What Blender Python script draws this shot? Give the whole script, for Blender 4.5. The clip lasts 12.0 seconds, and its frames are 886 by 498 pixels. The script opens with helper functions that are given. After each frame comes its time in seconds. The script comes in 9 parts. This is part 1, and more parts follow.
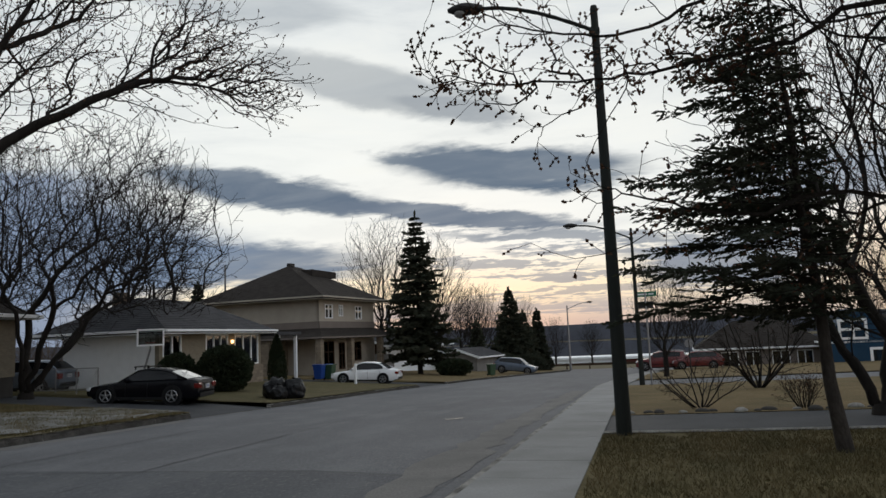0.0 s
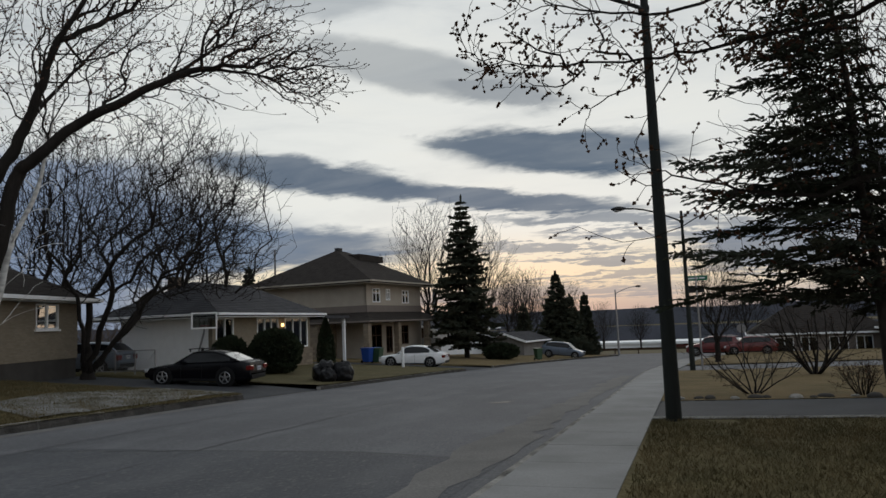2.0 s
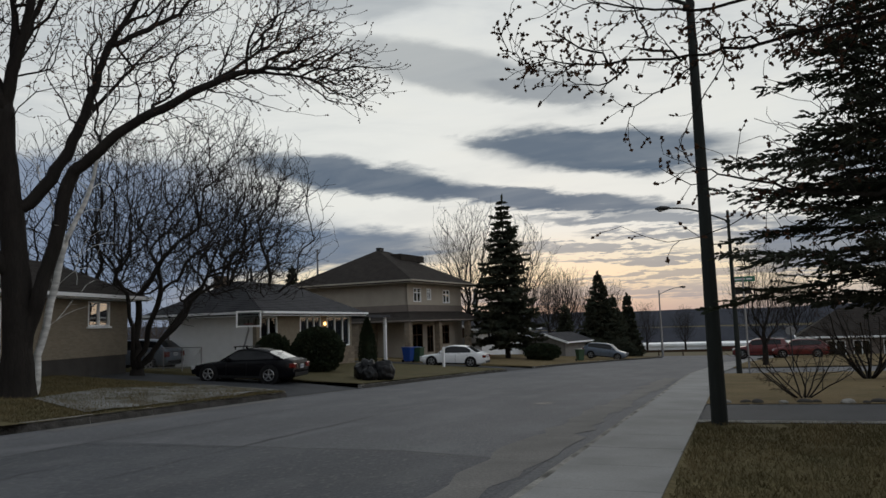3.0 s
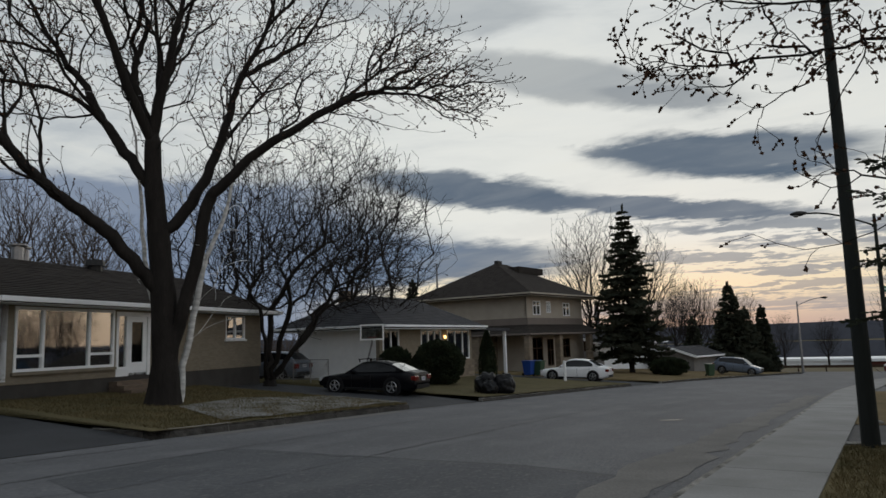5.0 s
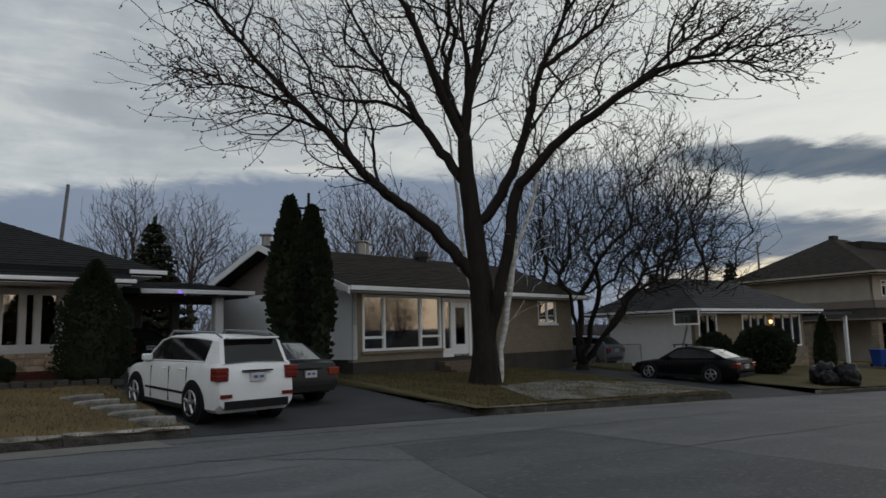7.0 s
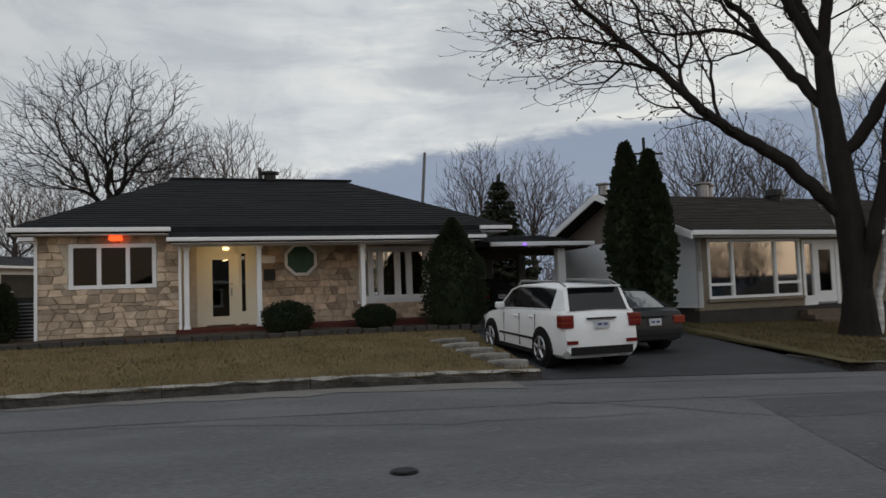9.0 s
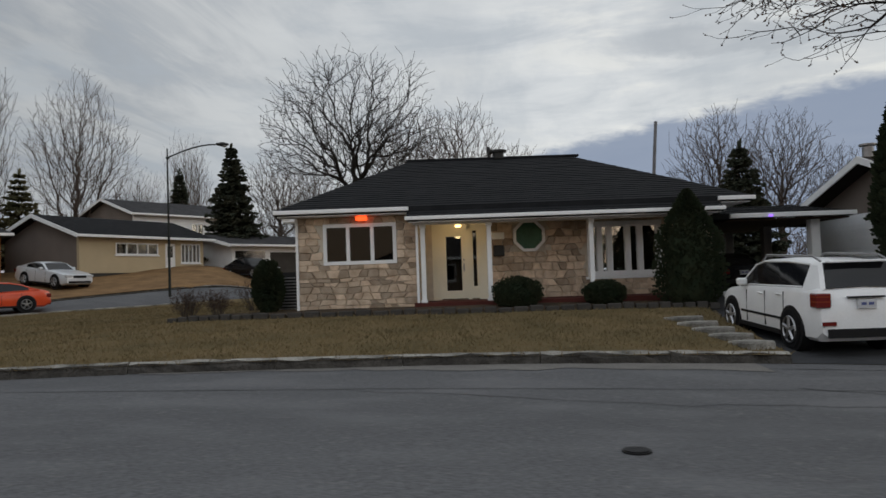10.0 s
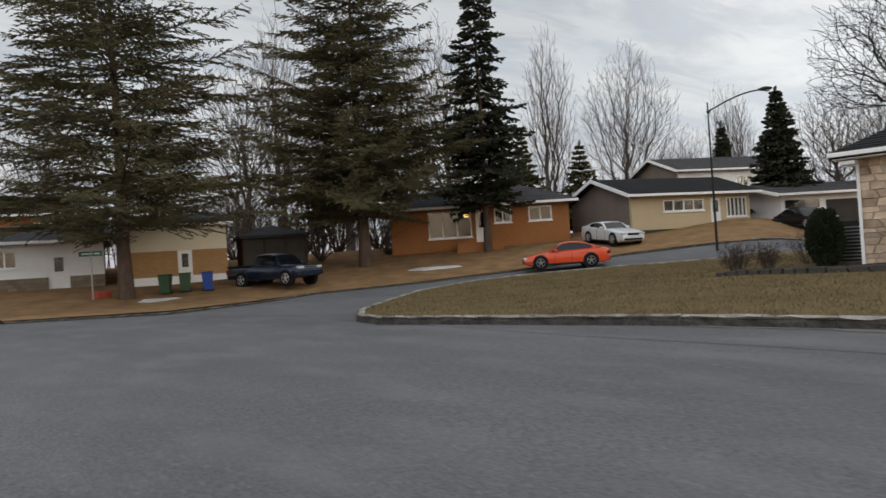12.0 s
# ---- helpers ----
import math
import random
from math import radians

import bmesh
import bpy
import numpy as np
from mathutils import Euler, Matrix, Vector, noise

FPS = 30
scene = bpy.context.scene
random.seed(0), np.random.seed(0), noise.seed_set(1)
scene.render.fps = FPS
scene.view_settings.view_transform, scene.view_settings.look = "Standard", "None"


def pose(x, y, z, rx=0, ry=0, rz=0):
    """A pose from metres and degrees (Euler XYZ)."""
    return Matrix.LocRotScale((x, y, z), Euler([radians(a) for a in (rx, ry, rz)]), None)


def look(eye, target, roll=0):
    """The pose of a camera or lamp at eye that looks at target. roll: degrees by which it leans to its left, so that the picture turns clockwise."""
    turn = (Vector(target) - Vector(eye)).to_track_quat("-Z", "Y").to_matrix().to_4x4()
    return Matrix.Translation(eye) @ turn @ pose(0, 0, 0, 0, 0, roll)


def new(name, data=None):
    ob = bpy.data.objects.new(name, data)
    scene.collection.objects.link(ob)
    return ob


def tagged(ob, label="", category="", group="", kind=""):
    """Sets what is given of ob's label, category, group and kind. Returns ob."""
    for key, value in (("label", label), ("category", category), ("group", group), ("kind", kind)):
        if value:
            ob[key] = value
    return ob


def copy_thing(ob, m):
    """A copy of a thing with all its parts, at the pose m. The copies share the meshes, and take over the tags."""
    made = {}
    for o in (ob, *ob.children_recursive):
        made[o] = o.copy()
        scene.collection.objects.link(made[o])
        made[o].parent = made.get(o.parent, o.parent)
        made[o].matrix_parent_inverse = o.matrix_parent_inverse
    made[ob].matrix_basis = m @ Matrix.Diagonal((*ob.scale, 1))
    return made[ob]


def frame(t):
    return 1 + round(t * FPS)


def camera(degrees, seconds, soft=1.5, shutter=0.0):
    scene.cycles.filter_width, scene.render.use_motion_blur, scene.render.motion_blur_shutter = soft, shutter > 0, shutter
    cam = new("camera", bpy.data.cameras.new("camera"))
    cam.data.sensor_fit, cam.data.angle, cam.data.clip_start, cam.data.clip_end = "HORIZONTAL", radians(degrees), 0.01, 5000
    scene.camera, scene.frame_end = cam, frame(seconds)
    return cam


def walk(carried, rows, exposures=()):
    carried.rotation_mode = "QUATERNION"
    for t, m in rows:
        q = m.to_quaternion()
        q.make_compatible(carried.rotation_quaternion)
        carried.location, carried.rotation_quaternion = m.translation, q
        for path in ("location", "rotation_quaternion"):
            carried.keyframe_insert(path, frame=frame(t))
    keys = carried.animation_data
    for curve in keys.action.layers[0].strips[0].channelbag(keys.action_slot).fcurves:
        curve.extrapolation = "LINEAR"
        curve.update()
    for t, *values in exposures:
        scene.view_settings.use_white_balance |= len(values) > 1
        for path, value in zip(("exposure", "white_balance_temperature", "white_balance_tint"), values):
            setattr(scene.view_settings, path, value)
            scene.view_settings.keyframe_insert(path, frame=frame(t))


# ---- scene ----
import numpy
# ---------------------------------------------------------------- camera
EYE = (0.0, 0.0, 1.6)
cam = camera(63.6, 12.0, soft=1.5, shutter=0.1)


def turn(yaw, pitch, roll):
    a, b = radians(yaw), radians(pitch)
    way = (-math.sin(a) * math.cos(b), math.cos(a) * math.cos(b), math.sin(b))
    return look(EYE, tuple(e + w for e, w in zip(EYE, way)), roll)


ROWS = [
    (0.0, 14.30, 6.99, -2.50), (0.5, 14.85, 6.06, -2.13), (1.0, 15.83, 5.57, -2.04),
    (1.5, 16.61, 5.65, -2.12), (2.0, 18.08, 5.88, -2.32), (2.5, 20.21, 5.98, -1.76),
    (2.7, 20.70, 5.98, -1.80), (4.3, 26.10, 6.15, -1.95), (4.5, 27.24, 6.26, -1.96),
    (5.0, 30.84, 7.34, -1.84), (5.5, 37.26, 8.06, -1.37), (6.0, 40.45, 7.59, -1.03),
    (6.5, 47.14, 7.07, -0.80), (7.0, 55.28, 6.81, -1.42), (7.5, 63.90, 6.36, -1.76),
    (7.7, 67.48, 5.80, -1.86), (9.3, 87.78, 3.16, -1.86), (9.5, 92.48, 2.90, -1.71),
    (10.0, 100.31, 2.20, -1.95), (10.5, 110.43, 0.83, -2.23), (11.0, 121.65, 0.33, -2.36),
    (11.5, 131.62, 0.38, -2.76), (12.0, 142.26, 0.67, -3.67),
]
walk(cam, [(t, turn(a, p, r)) for t, a, p, r in ROWS],
     exposures=[(0.0, 0.1, 6280, 8), (0.6, -0.05, 6280, 8), (2.5, -0.12, 6320, 8), (7.0, -0.2, 6350, 7), (9.5, 0.18, 6580, 9), (10.5, 0.14, 6500, 9), (11.0, 0.3, 6500, 9), (11.5, 0.52, 6550, 9), (12.0, 0.76, 6680, 10)])

# ---------------------------------------------------------------- sky and sun
world = bpy.data.worlds.new("dusk_sky")
scene.world = world
world.use_nodes = True
wn, wl = world.node_tree.nodes, world.node_tree.links
wn.clear()


def wmath(op, a, b=None, c=None):
    n = wn.new("ShaderNodeMath")
    n.operation = op
    for i, v in enumerate((a, b, c)):
        if v is None:
            continue
        if isinstance(v, (int, float)):
            n.inputs[i].default_value = v
        else:
            wl.new(v, n.inputs[i])
    return n.outputs[0]


def wsmooth(v, lo, hi):
    n = wn.new("ShaderNodeMapRange")
    n.interpolation_type = "SMOOTHSTEP"
    wl.new(v, n.inputs["Value"])
    n.inputs["From Min"].default_value, n.inputs["From Max"].default_value = lo, hi
    return n.outputs["Result"]


def wmix(fac, a, b):
    n = wn.new("ShaderNodeMix")
    n.data_type = "RGBA"
    for sock, v in ((n.inputs["Factor"], fac), (n.inputs[6], a), (n.inputs[7], b)):
        if isinstance(v, (int, float)):
            sock.default_value = v
        elif isinstance(v, tuple):
            sock.default_value = (*v, 1)
        else:
            wl.new(v, sock)
    return n.outputs[2]


def wnoise(vec, scale, detail, rough=0.55, dist=0.0):
    n = wn.new("ShaderNodeTexNoise")
    wl.new(vec, n.inputs["Vector"])
    for k, v in (("Scale", scale), ("Detail", detail), ("Roughness", rough), ("Distortion", dist)):
        n.inputs[k].default_value = v
    return n.outputs["Fac"]


geo = wn.new("ShaderNodeTexCoord")
sep = wn.new("ShaderNodeSeparateXYZ")
wl.new(geo.outputs["Generated"], sep.inputs[0])
dx, dy, dz = sep.outputs
deg = 57.29578
azim = wmath("MULTIPLY", wmath("ARCTAN2", wmath("MULTIPLY", dx, -1.0), dy), deg)
elev = wmath("MULTIPLY", wmath("ARCSINE", dz), deg)
# a flat cloud deck seen in perspective
den = wmath("ADD", wmath("MAXIMUM", dz, 0.0), 0.13)
deck = wn.new("ShaderNodeCombineXYZ")
wl.new(wmath("DIVIDE", dx, den), deck.inputs[0])
wl.new(wmath("DIVIDE", dy, den), deck.inputs[1])
streak = wn.new("ShaderNodeMapping")
streak.inputs["Rotation"].default_value = (0, 0, radians(25))
streak.inputs["Scale"].default_value = (0.55, 1.5, 1)
wl.new(deck.outputs[0], streak.inputs["Vector"])
n_big = wnoise(streak.outputs[0], 0.9, 6, 0.55, 0.4)
n_mid = wnoise(streak.outputs[0], 2.6, 8, 0.6, 0.5)
bands = wn.new("ShaderNodeCombineXYZ")
wl.new(wmath("MULTIPLY", azim, 0.045), bands.inputs[0])
wl.new(wmath("MULTIPLY", elev, 0.22), bands.inputs[1])
n_band = wnoise(bands.outputs[0], 1.6, 7, 0.6, 0.4)
n_fine = wnoise(deck.outputs[0], 7.0, 6, 0.6, 0.3)
wob_a = wmath("ADD", azim, wmath("MULTIPLY", wmath("SUBTRACT", n_mid, 0.5), 9.0))
wob_e = wmath("ADD", wmath("ADD", elev, wmath("MULTIPLY", wmath("SUBTRACT", n_mid, 0.5), 3.2)),
              wmath("MULTIPLY", wmath("SUBTRACT", n_fine, 0.5), 1.5))

nishita = wn.new("ShaderNodeTexSky")
nishita.sky_type = "NISHITA"
nishita.sun_disc = False
nishita.sun_elevation, nishita.sun_rotation = radians(2.0), radians(-12)
clear = wn.new("ShaderNodeMix")
clear.data_type, clear.blend_type = "RGBA", "MULTIPLY"
clear.inputs["Factor"].default_value = 1.0
wl.new(nishita.outputs[0], clear.inputs[6])
clear.inputs[7].default_value = (0.11, 0.11, 0.11, 1)

# the veil of high cloud: bright round the hidden sun, greyer and bluer away from it
da = wmath("ABSOLUTE", wmath("SUBTRACT", azim, 17.0))
glow = wmath("MULTIPLY", wsmooth(da, 75.0, 5.0), wsmooth(elev, 44.0, 12.0))
veil = wmix(wsmooth(n_big, 0.32, 0.7), (0.64, 0.665, 0.69), (0.46, 0.49, 0.53))
veil = wmix(wmath("MULTIPLY", glow, 0.85), veil, (0.99, 0.98, 0.92))
away = wmath("ADD", wsmooth(azim, 92.0, 140.0), wsmooth(azim, -150.0, -180.0))
veil = wmix(wmath("MULTIPLY", away, 0.55), veil, (0.285, 0.295, 0.305))
veil = wmix(wmath("MULTIPLY", wmath("MULTIPLY", away, wsmooth(n_mid, 0.40, 0.64)), 0.6), veil, (0.195, 0.230, 0.285))
calm = wmath("SUBTRACT", 1.0, wmath("MULTIPLY", glow, 0.75))
veil = wmix(wmath("MULTIPLY", wmath("MULTIPLY", wsmooth(n_mid, 0.5, 0.72), 0.35), calm), veil, (0.40, 0.445, 0.50))
veil = wmix(wmath("MULTIPLY", wmath("MULTIPLY", wsmooth(n_band, 0.46, 0.68), 0.5), calm), veil, (0.37, 0.415, 0.47))
veil = wmix(wmath("MULTIPLY", wmath("MULTIPLY", wsmooth(n_band, 0.5, 0.34), wsmooth(azim, 110.0, 80.0)), 0.35), veil, (0.95, 0.93, 0.86))
low = wmath("MULTIPLY", wsmooth(elev, 8.0, 3.0), wsmooth(da, 60.0, 15.0))
veil = wmix(wmath("MULTIPLY", low, 0.7), veil, (1.0, 0.80, 0.50))
veil = wmix(wmath("MULTIPLY", wsmooth(elev, 3.6, 0.3), 0.75), veil, (0.33, 0.31, 0.36))
# unseen eastern sky brightened to light the walls facing the street
east = wmath("MULTIPLY", wsmooth(azim, -28.0, -60.0), wsmooth(elev, 1.0, 9.0))
veil = wmix(wmath("MULTIPLY", east, 0.65), veil, (0.84, 0.885, 0.95))
peach = wmath("MULTIPLY", wsmooth(azim, -9.0, -22.0), wsmooth(elev, 13.0, 3.0))
veil = wmix(wmath("MULTIPLY", peach, 0.8), veil, (1.0, 0.72, 0.47))
sky = wmix(0.93, clear.outputs[2], veil)

# long grey cloud banks: azimuth, elevation, half width, half height, slope, depth
BANKS = [
    (8.0, 13.2, 11.5, 2.0, 0.10, 0.95, (0.125, 0.162, 0.215)),
    (14.5, 13.9, 6.0, 0.7, 0.12, 0.85, (0.150, 0.185, 0.235)),
    (28.0, 11.8, 11.0, 1.5, 0.15, 0.95, (0.135, 0.170, 0.222)),
    (13.0, 9.6, 12.0, 0.95, 0.13, 0.92, (0.150, 0.182, 0.235)),
    (33.0, 6.4, 15.0, 2.0, 0.03, 0.93, (0.165, 0.205, 0.270)),
    (5.0, 7.5, 11.0, 0.55, 0.07, 0.80, (0.22, 0.245, 0.29)),
    (2.0, 6.2, 9.0, 0.45, 0.05, 0.75, (0.25, 0.265, 0.31)),
    (10.0, 5.6, 8.0, 0.35, 0.05, 0.70, (0.27, 0.28, 0.32)),
    (5.0, 4.5, 10.0, 0.35, 0.04, 0.70, (0.27, 0.275, 0.32)),
    (2.0, 3.2, 14.0, 0.4, 0.0, 0.65, (0.29, 0.275, 0.31)),
    (14.0, 2.0, 18.0, 0.8, 0.0, 0.55, (0.28, 0.275, 0.33)),
    (-8.0, 5.0, 8.0, 2.6, 0.0, 0.85, (0.17, 0.21, 0.28)),
    (-15.0, 10.0, 9.0, 2.2, 0.05, 0.75, (0.19, 0.23, 0.30)),
    (18.0, 19.5, 12.5, 2.0, 0.20, 0.66, (0.30, 0.325, 0.35)),
    (13.0, 18.0, 6.5, 0.9, 0.20, 0.5, (0.24, 0.265, 0.30)),
    (32.0, 26.0, 12.0, 2.2, 0.1, 0.5, (0.33, 0.36, 0.39)),
    (46.0, 7.0, 17.0, 4.4, 0.0, 0.95, (0.195, 0.25, 0.345)),
    (76.0, 16.6, 11.0, 1.2, 0.05, 0.5, (0.34, 0.37, 0.41)),
]
for a0, e0, w, h, k, depth, col in BANKS:
    off = wmath("SUBTRACT", wob_a, a0)
    u = wmath("DIVIDE", off, w)
    v = wmath("DIVIDE", wmath("SUBTRACT", wmath("SUBTRACT", wob_e, e0), wmath("MULTIPLY", off, k)), h)
    dist = wmath("SQRT", wmath("ADD", wmath("MULTIPLY", u, u), wmath("MULTIPLY", v, v)))
    mask = wmath("MULTIPLY", wmath("MULTIPLY", wsmooth(dist, 1.12, 0.62), wmath("ADD", wmath("MULTIPLY", n_mid, 0.4), 0.8)), depth)
    sky = wmix(mask, sky, col)
# the low blue-grey deck behind the bungalows, with a clear upper rim
past = wmath("MAXIMUM", wmath("SUBTRACT", azim, 62.0), 0.0)
rim_el = wmath("SUBTRACT", 12.7, wmath("MULTIPLY", wmath("MULTIPLY", past, past), 0.0036))
above = wmath("ADD", wmath("SUBTRACT", elev, rim_el), wmath("MULTIPLY", wmath("SUBTRACT", n_fine, 0.5), 2.2))
deck_mask = wmath("MULTIPLY", wsmooth(above, 0.7, -0.7), wmath("MULTIPLY", wsmooth(azim, 122.0, 96.0), wsmooth(azim, 34.0, 44.0)))
sky = wmix(wmath("MULTIPLY", deck_mask, 0.92), sky, (0.225, 0.275, 0.375))
back = wn.new("ShaderNodeBackground")
wl.new(sky, back.inputs["Color"])
back.inputs["Strength"].default_value = 1.0
wout = wn.new("ShaderNodeOutputWorld")
wl.new(back.outputs[0], wout.inputs["Surface"])

sun = bpy.data.lights.new("sun", "SUN")
sun.energy, sun.angle, sun.color = 0.35, radians(25), (1.0, 0.9, 0.78)
sun_ob = new("sun", sun)
sun_ob.matrix_world = look((0, 0, 60), (12, -58, 45))

# ---------------------------------------------------------------- materials


def material(name, base, rough=0.8, metal=0.0, spots=None, scale=6.0, fine=60.0, bump=0.15, amount=0.5,
             fine_amount=0.25, random_amount=0.0, coat=0.0, coords="Object", spec=0.12, stretch=(1, 1, 1), bump_dist=0.02, flecks=None, worn=None):
    """A procedural surface: a base colour broken by stains at one scale and grain at another, with fine relief."""
    m = bpy.data.materials.new(name)
    m.use_nodes = True
    nt = m.node_tree
    n, l = nt.nodes, nt.links
    p = n["Principled BSDF"]
    p.inputs["Roughness"].default_value, p.inputs["Metallic"].default_value = rough, metal
    p.inputs["Specular IOR Level"].default_value = spec
    p.inputs["Coat Weight"].default_value = coat
    tc = n.new("ShaderNodeTexCoord")
    mp = n.new("ShaderNodeMapping")
    mp.inputs["Scale"].default_value = stretch
    l.new(tc.outputs[coords], mp.inputs["Vector"])
    spots = spots or tuple(c * 0.6 for c in base)

    def tex(s, d):
        t = n.new("ShaderNodeTexNoise")
        t.inputs["Scale"].default_value, t.inputs["Detail"].default_value = s, d
        l.new(mp.outputs[0], t.inputs["Vector"])
        return t.outputs["Fac"]

    def mix(f, a, b, gain=1.0, lo=0.35, hi=0.7, mode="MIX"):
        r = n.new("ShaderNodeMapRange")
        r.inputs["From Min"].default_value, r.inputs["From Max"].default_value, r.inputs["To Max"].default_value = lo, hi, gain
        l.new(f, r.inputs["Value"])
        x = n.new("ShaderNodeMix")
        x.data_type, x.blend_type = "RGBA", mode
        l.new(r.outputs[0], x.inputs["Factor"])
        for sock, v in ((x.inputs[6], a), (x.inputs[7], b)):
            if isinstance(v, tuple):
                sock.default_value = (*v, 1)
            else:
                l.new(v, sock)
        return x.outputs[2]

    coarse, grain = tex(scale, 5), tex(fine, 3)
    col = mix(coarse, base, spots, amount)
    col = mix(grain, col, tuple(c * 0.55 for c in base), fine_amount)
    if worn:
        col = mix(tex(worn[1], 4), col, worn[0], worn[2], 0.48, 0.68)
    if flecks:
        col = mix(tex(flecks[1], 2), col, flecks[0], flecks[2], 0.58, 0.70)
    if random_amount:
        info = n.new("ShaderNodeObjectInfo")
        hsv = n.new("ShaderNodeHueSaturation")
        r = n.new("ShaderNodeMapRange")
        r.inputs["To Min"].default_value, r.inputs["To Max"].default_value = 1 - random_amount, 1 + random_amount
        l.new(info.outputs["Random"], r.inputs["Value"])
        l.new(r.outputs[0], hsv.inputs["Value"])
        l.new(col, hsv.inputs["Color"])
        col = hsv.outputs[0]
    l.new(col, p.inputs["Base Color"])
    if bump:
        b = n.new("ShaderNodeBump")
        b.inputs["Strength"].default_value, b.inputs["Distance"].default_value = bump, bump_dist
        add = n.new("ShaderNodeMath")
        add.operation = "ADD"
        l.new(coarse, add.inputs[0])
        l.new(grain, add.inputs[1])
        l.new(add.outputs[0], b.inputs["Height"])
        l.new(b.outputs[0], p.inputs["Normal"])
    return m


def plain(name, base, rough=0.5, metal=0.0, coat=0.0, spec=0.5):
    return material(name, base, rough, metal, tuple(c * 0.85 for c in base), 3.0, 40.0, 0.0, 0.5, 0.12, 0.0, coat, "Object", spec)


def glow_material(name, colour, strength):
    m = bpy.data.materials.new(name)
    m.use_nodes = True
    p = m.node_tree.nodes["Principled BSDF"]
    p.inputs["Base Color"].default_value = (*colour, 1)
    p.inputs["Emission Color"].default_value, p.inputs["Emission Strength"].default_value = (*colour, 1), strength
    return m


def glass_material(name, tint=(0.9, 0.95, 0.95), gloss=0.22):
    m = bpy.data.materials.new(name)
    m.use_nodes = True
    nt = m.node_tree
    n, l = nt.nodes, nt.links
    n.remove(n["Principled BSDF"])
    out = n["Material Output"]
    tr, gl, mx = n.new("ShaderNodeBsdfTransparent"), n.new("ShaderNodeBsdfGlossy"), n.new("ShaderNodeMixShader")
    tr.inputs[0].default_value = (*tint, 1)
    gl.inputs[0].default_value, gl.inputs["Roughness"].default_value = (0.9, 0.9, 0.9, 1), 0.03
    fr = n.new("ShaderNodeFresnel")
    fr.inputs["IOR"].default_value = 1.5
    ad = n.new("ShaderNodeMath")
    ad.inputs[1].default_value = gloss
    l.new(fr.outputs[0], ad.inputs[0])
    l.new(ad.outputs[0], mx.inputs[0])
    l.new(tr.outputs[0], mx.inputs[1])
    l.new(gl.outputs[0], mx.inputs[2])
    l.new(mx.outputs[0], out.inputs["Surface"])
    return m


M = {}
M["asphalt"] = material("asphalt", (0.136, 0.138, 0.146), 0.85, spots=(0.088, 0.090, 0.097), scale=0.3, fine=30, bump=0.8, amount=0.95, fine_amount=0.85, spec=0.25, stretch=(1.0, 0.45, 1.0), worn=((0.152, 0.153, 0.160), 1.1, 0.5), flecks=((0.20, 0.193, 0.187), 16.0, 0.32))
M["asphalt_patch"] = material("asphalt_patch", (0.094, 0.098, 0.107), 0.85, scale=0.5, fine=30, bump=0.8, amount=0.7, fine_amount=0.85, spec=0.25, stretch=(1.0, 0.45, 1.0), worn=((0.112, 0.113, 0.118), 1.3, 0.5), flecks=((0.17, 0.163, 0.157), 16.0, 0.45))
M["drive"] = material("driveway_asphalt", (0.06, 0.062, 0.067), 0.8, scale=0.8, fine=50, bump=0.3, amount=0.7, fine_amount=0.5)
M["crack"] = material("crack_seal", (0.045, 0.045, 0.048), 0.6, scale=3, fine=30)
M["gravel"] = material("road_grit", (0.22, 0.21, 0.197), 0.95, spots=(0.15, 0.144, 0.137), scale=1.2, fine=30, bump=0.6, amount=0.9, fine_amount=0.8)
M["concrete"] = material("sidewalk_concrete", (0.29, 0.287, 0.28), 0.9, spots=(0.19, 0.187, 0.18), scale=0.9, fine=35, bump=0.25, amount=0.8, fine_amount=0.35)
M["kerb_face"] = material("dark_kerb_face", (0.095, 0.088, 0.08), 0.95, spots=(0.035, 0.033, 0.03), scale=3.0, fine=18, bump=1.0, amount=1.0, fine_amount=0.7, bump_dist=0.05)
M["kerb"] = material("kerb_concrete", (0.41, 0.395, 0.36), 0.95, spots=(0.07, 0.066, 0.06), scale=2.2, fine=22, bump=0.9, amount=1.0, fine_amount=0.6, random_amount=0.15, bump_dist=0.05)
M["lawn"] = material("dry_lawn", (0.215, 0.158, 0.082), 1.0, spots=(0.115, 0.096, 0.048), scale=0.7, fine=26, bump=1.0, amount=0.95, fine_amount=0.85, bump_dist=0.06)
M["lawn_dark"] = material("trampled_lawn", (0.170, 0.138, 0.068), 1.0, spots=(0.090, 0.078, 0.038), scale=1.1, fine=16, bump=1.0, amount=1.0, fine_amount=0.9, bump_dist=0.06)
M["lawn_green"] = material("winter_lawn", (0.150, 0.125, 0.066), 1.0, spots=(0.085, 0.080, 0.040), scale=0.9, fine=26, bump=1.0, amount=0.95, fine_amount=0.85, bump_dist=0.06)
M["grit_lawn"] = material("gritty_verge", (0.27, 0.27, 0.26), 1.0, spots=(0.085, 0.075, 0.05), scale=0.9, fine=20, bump=1.0, amount=1.0, fine_amount=0.8, bump_dist=0.06)
M["earth"] = material("bare_earth", (0.085, 0.065, 0.048), 1.0, scale=1.2, fine=18, bump=1.0, amount=0.8, fine_amount=0.6)
M["leaf_litter"] = material("leaf_litter", (0.31, 0.19, 0.095), 1.0, spots=(0.15, 0.09, 0.048), scale=1.0, fine=20, bump=1.0, amount=0.9, fine_amount=0.8)
M["base"] = material("open_ground", (0.12, 0.10, 0.06), 1.0, scale=0.05, fine=3, bump=0.3)
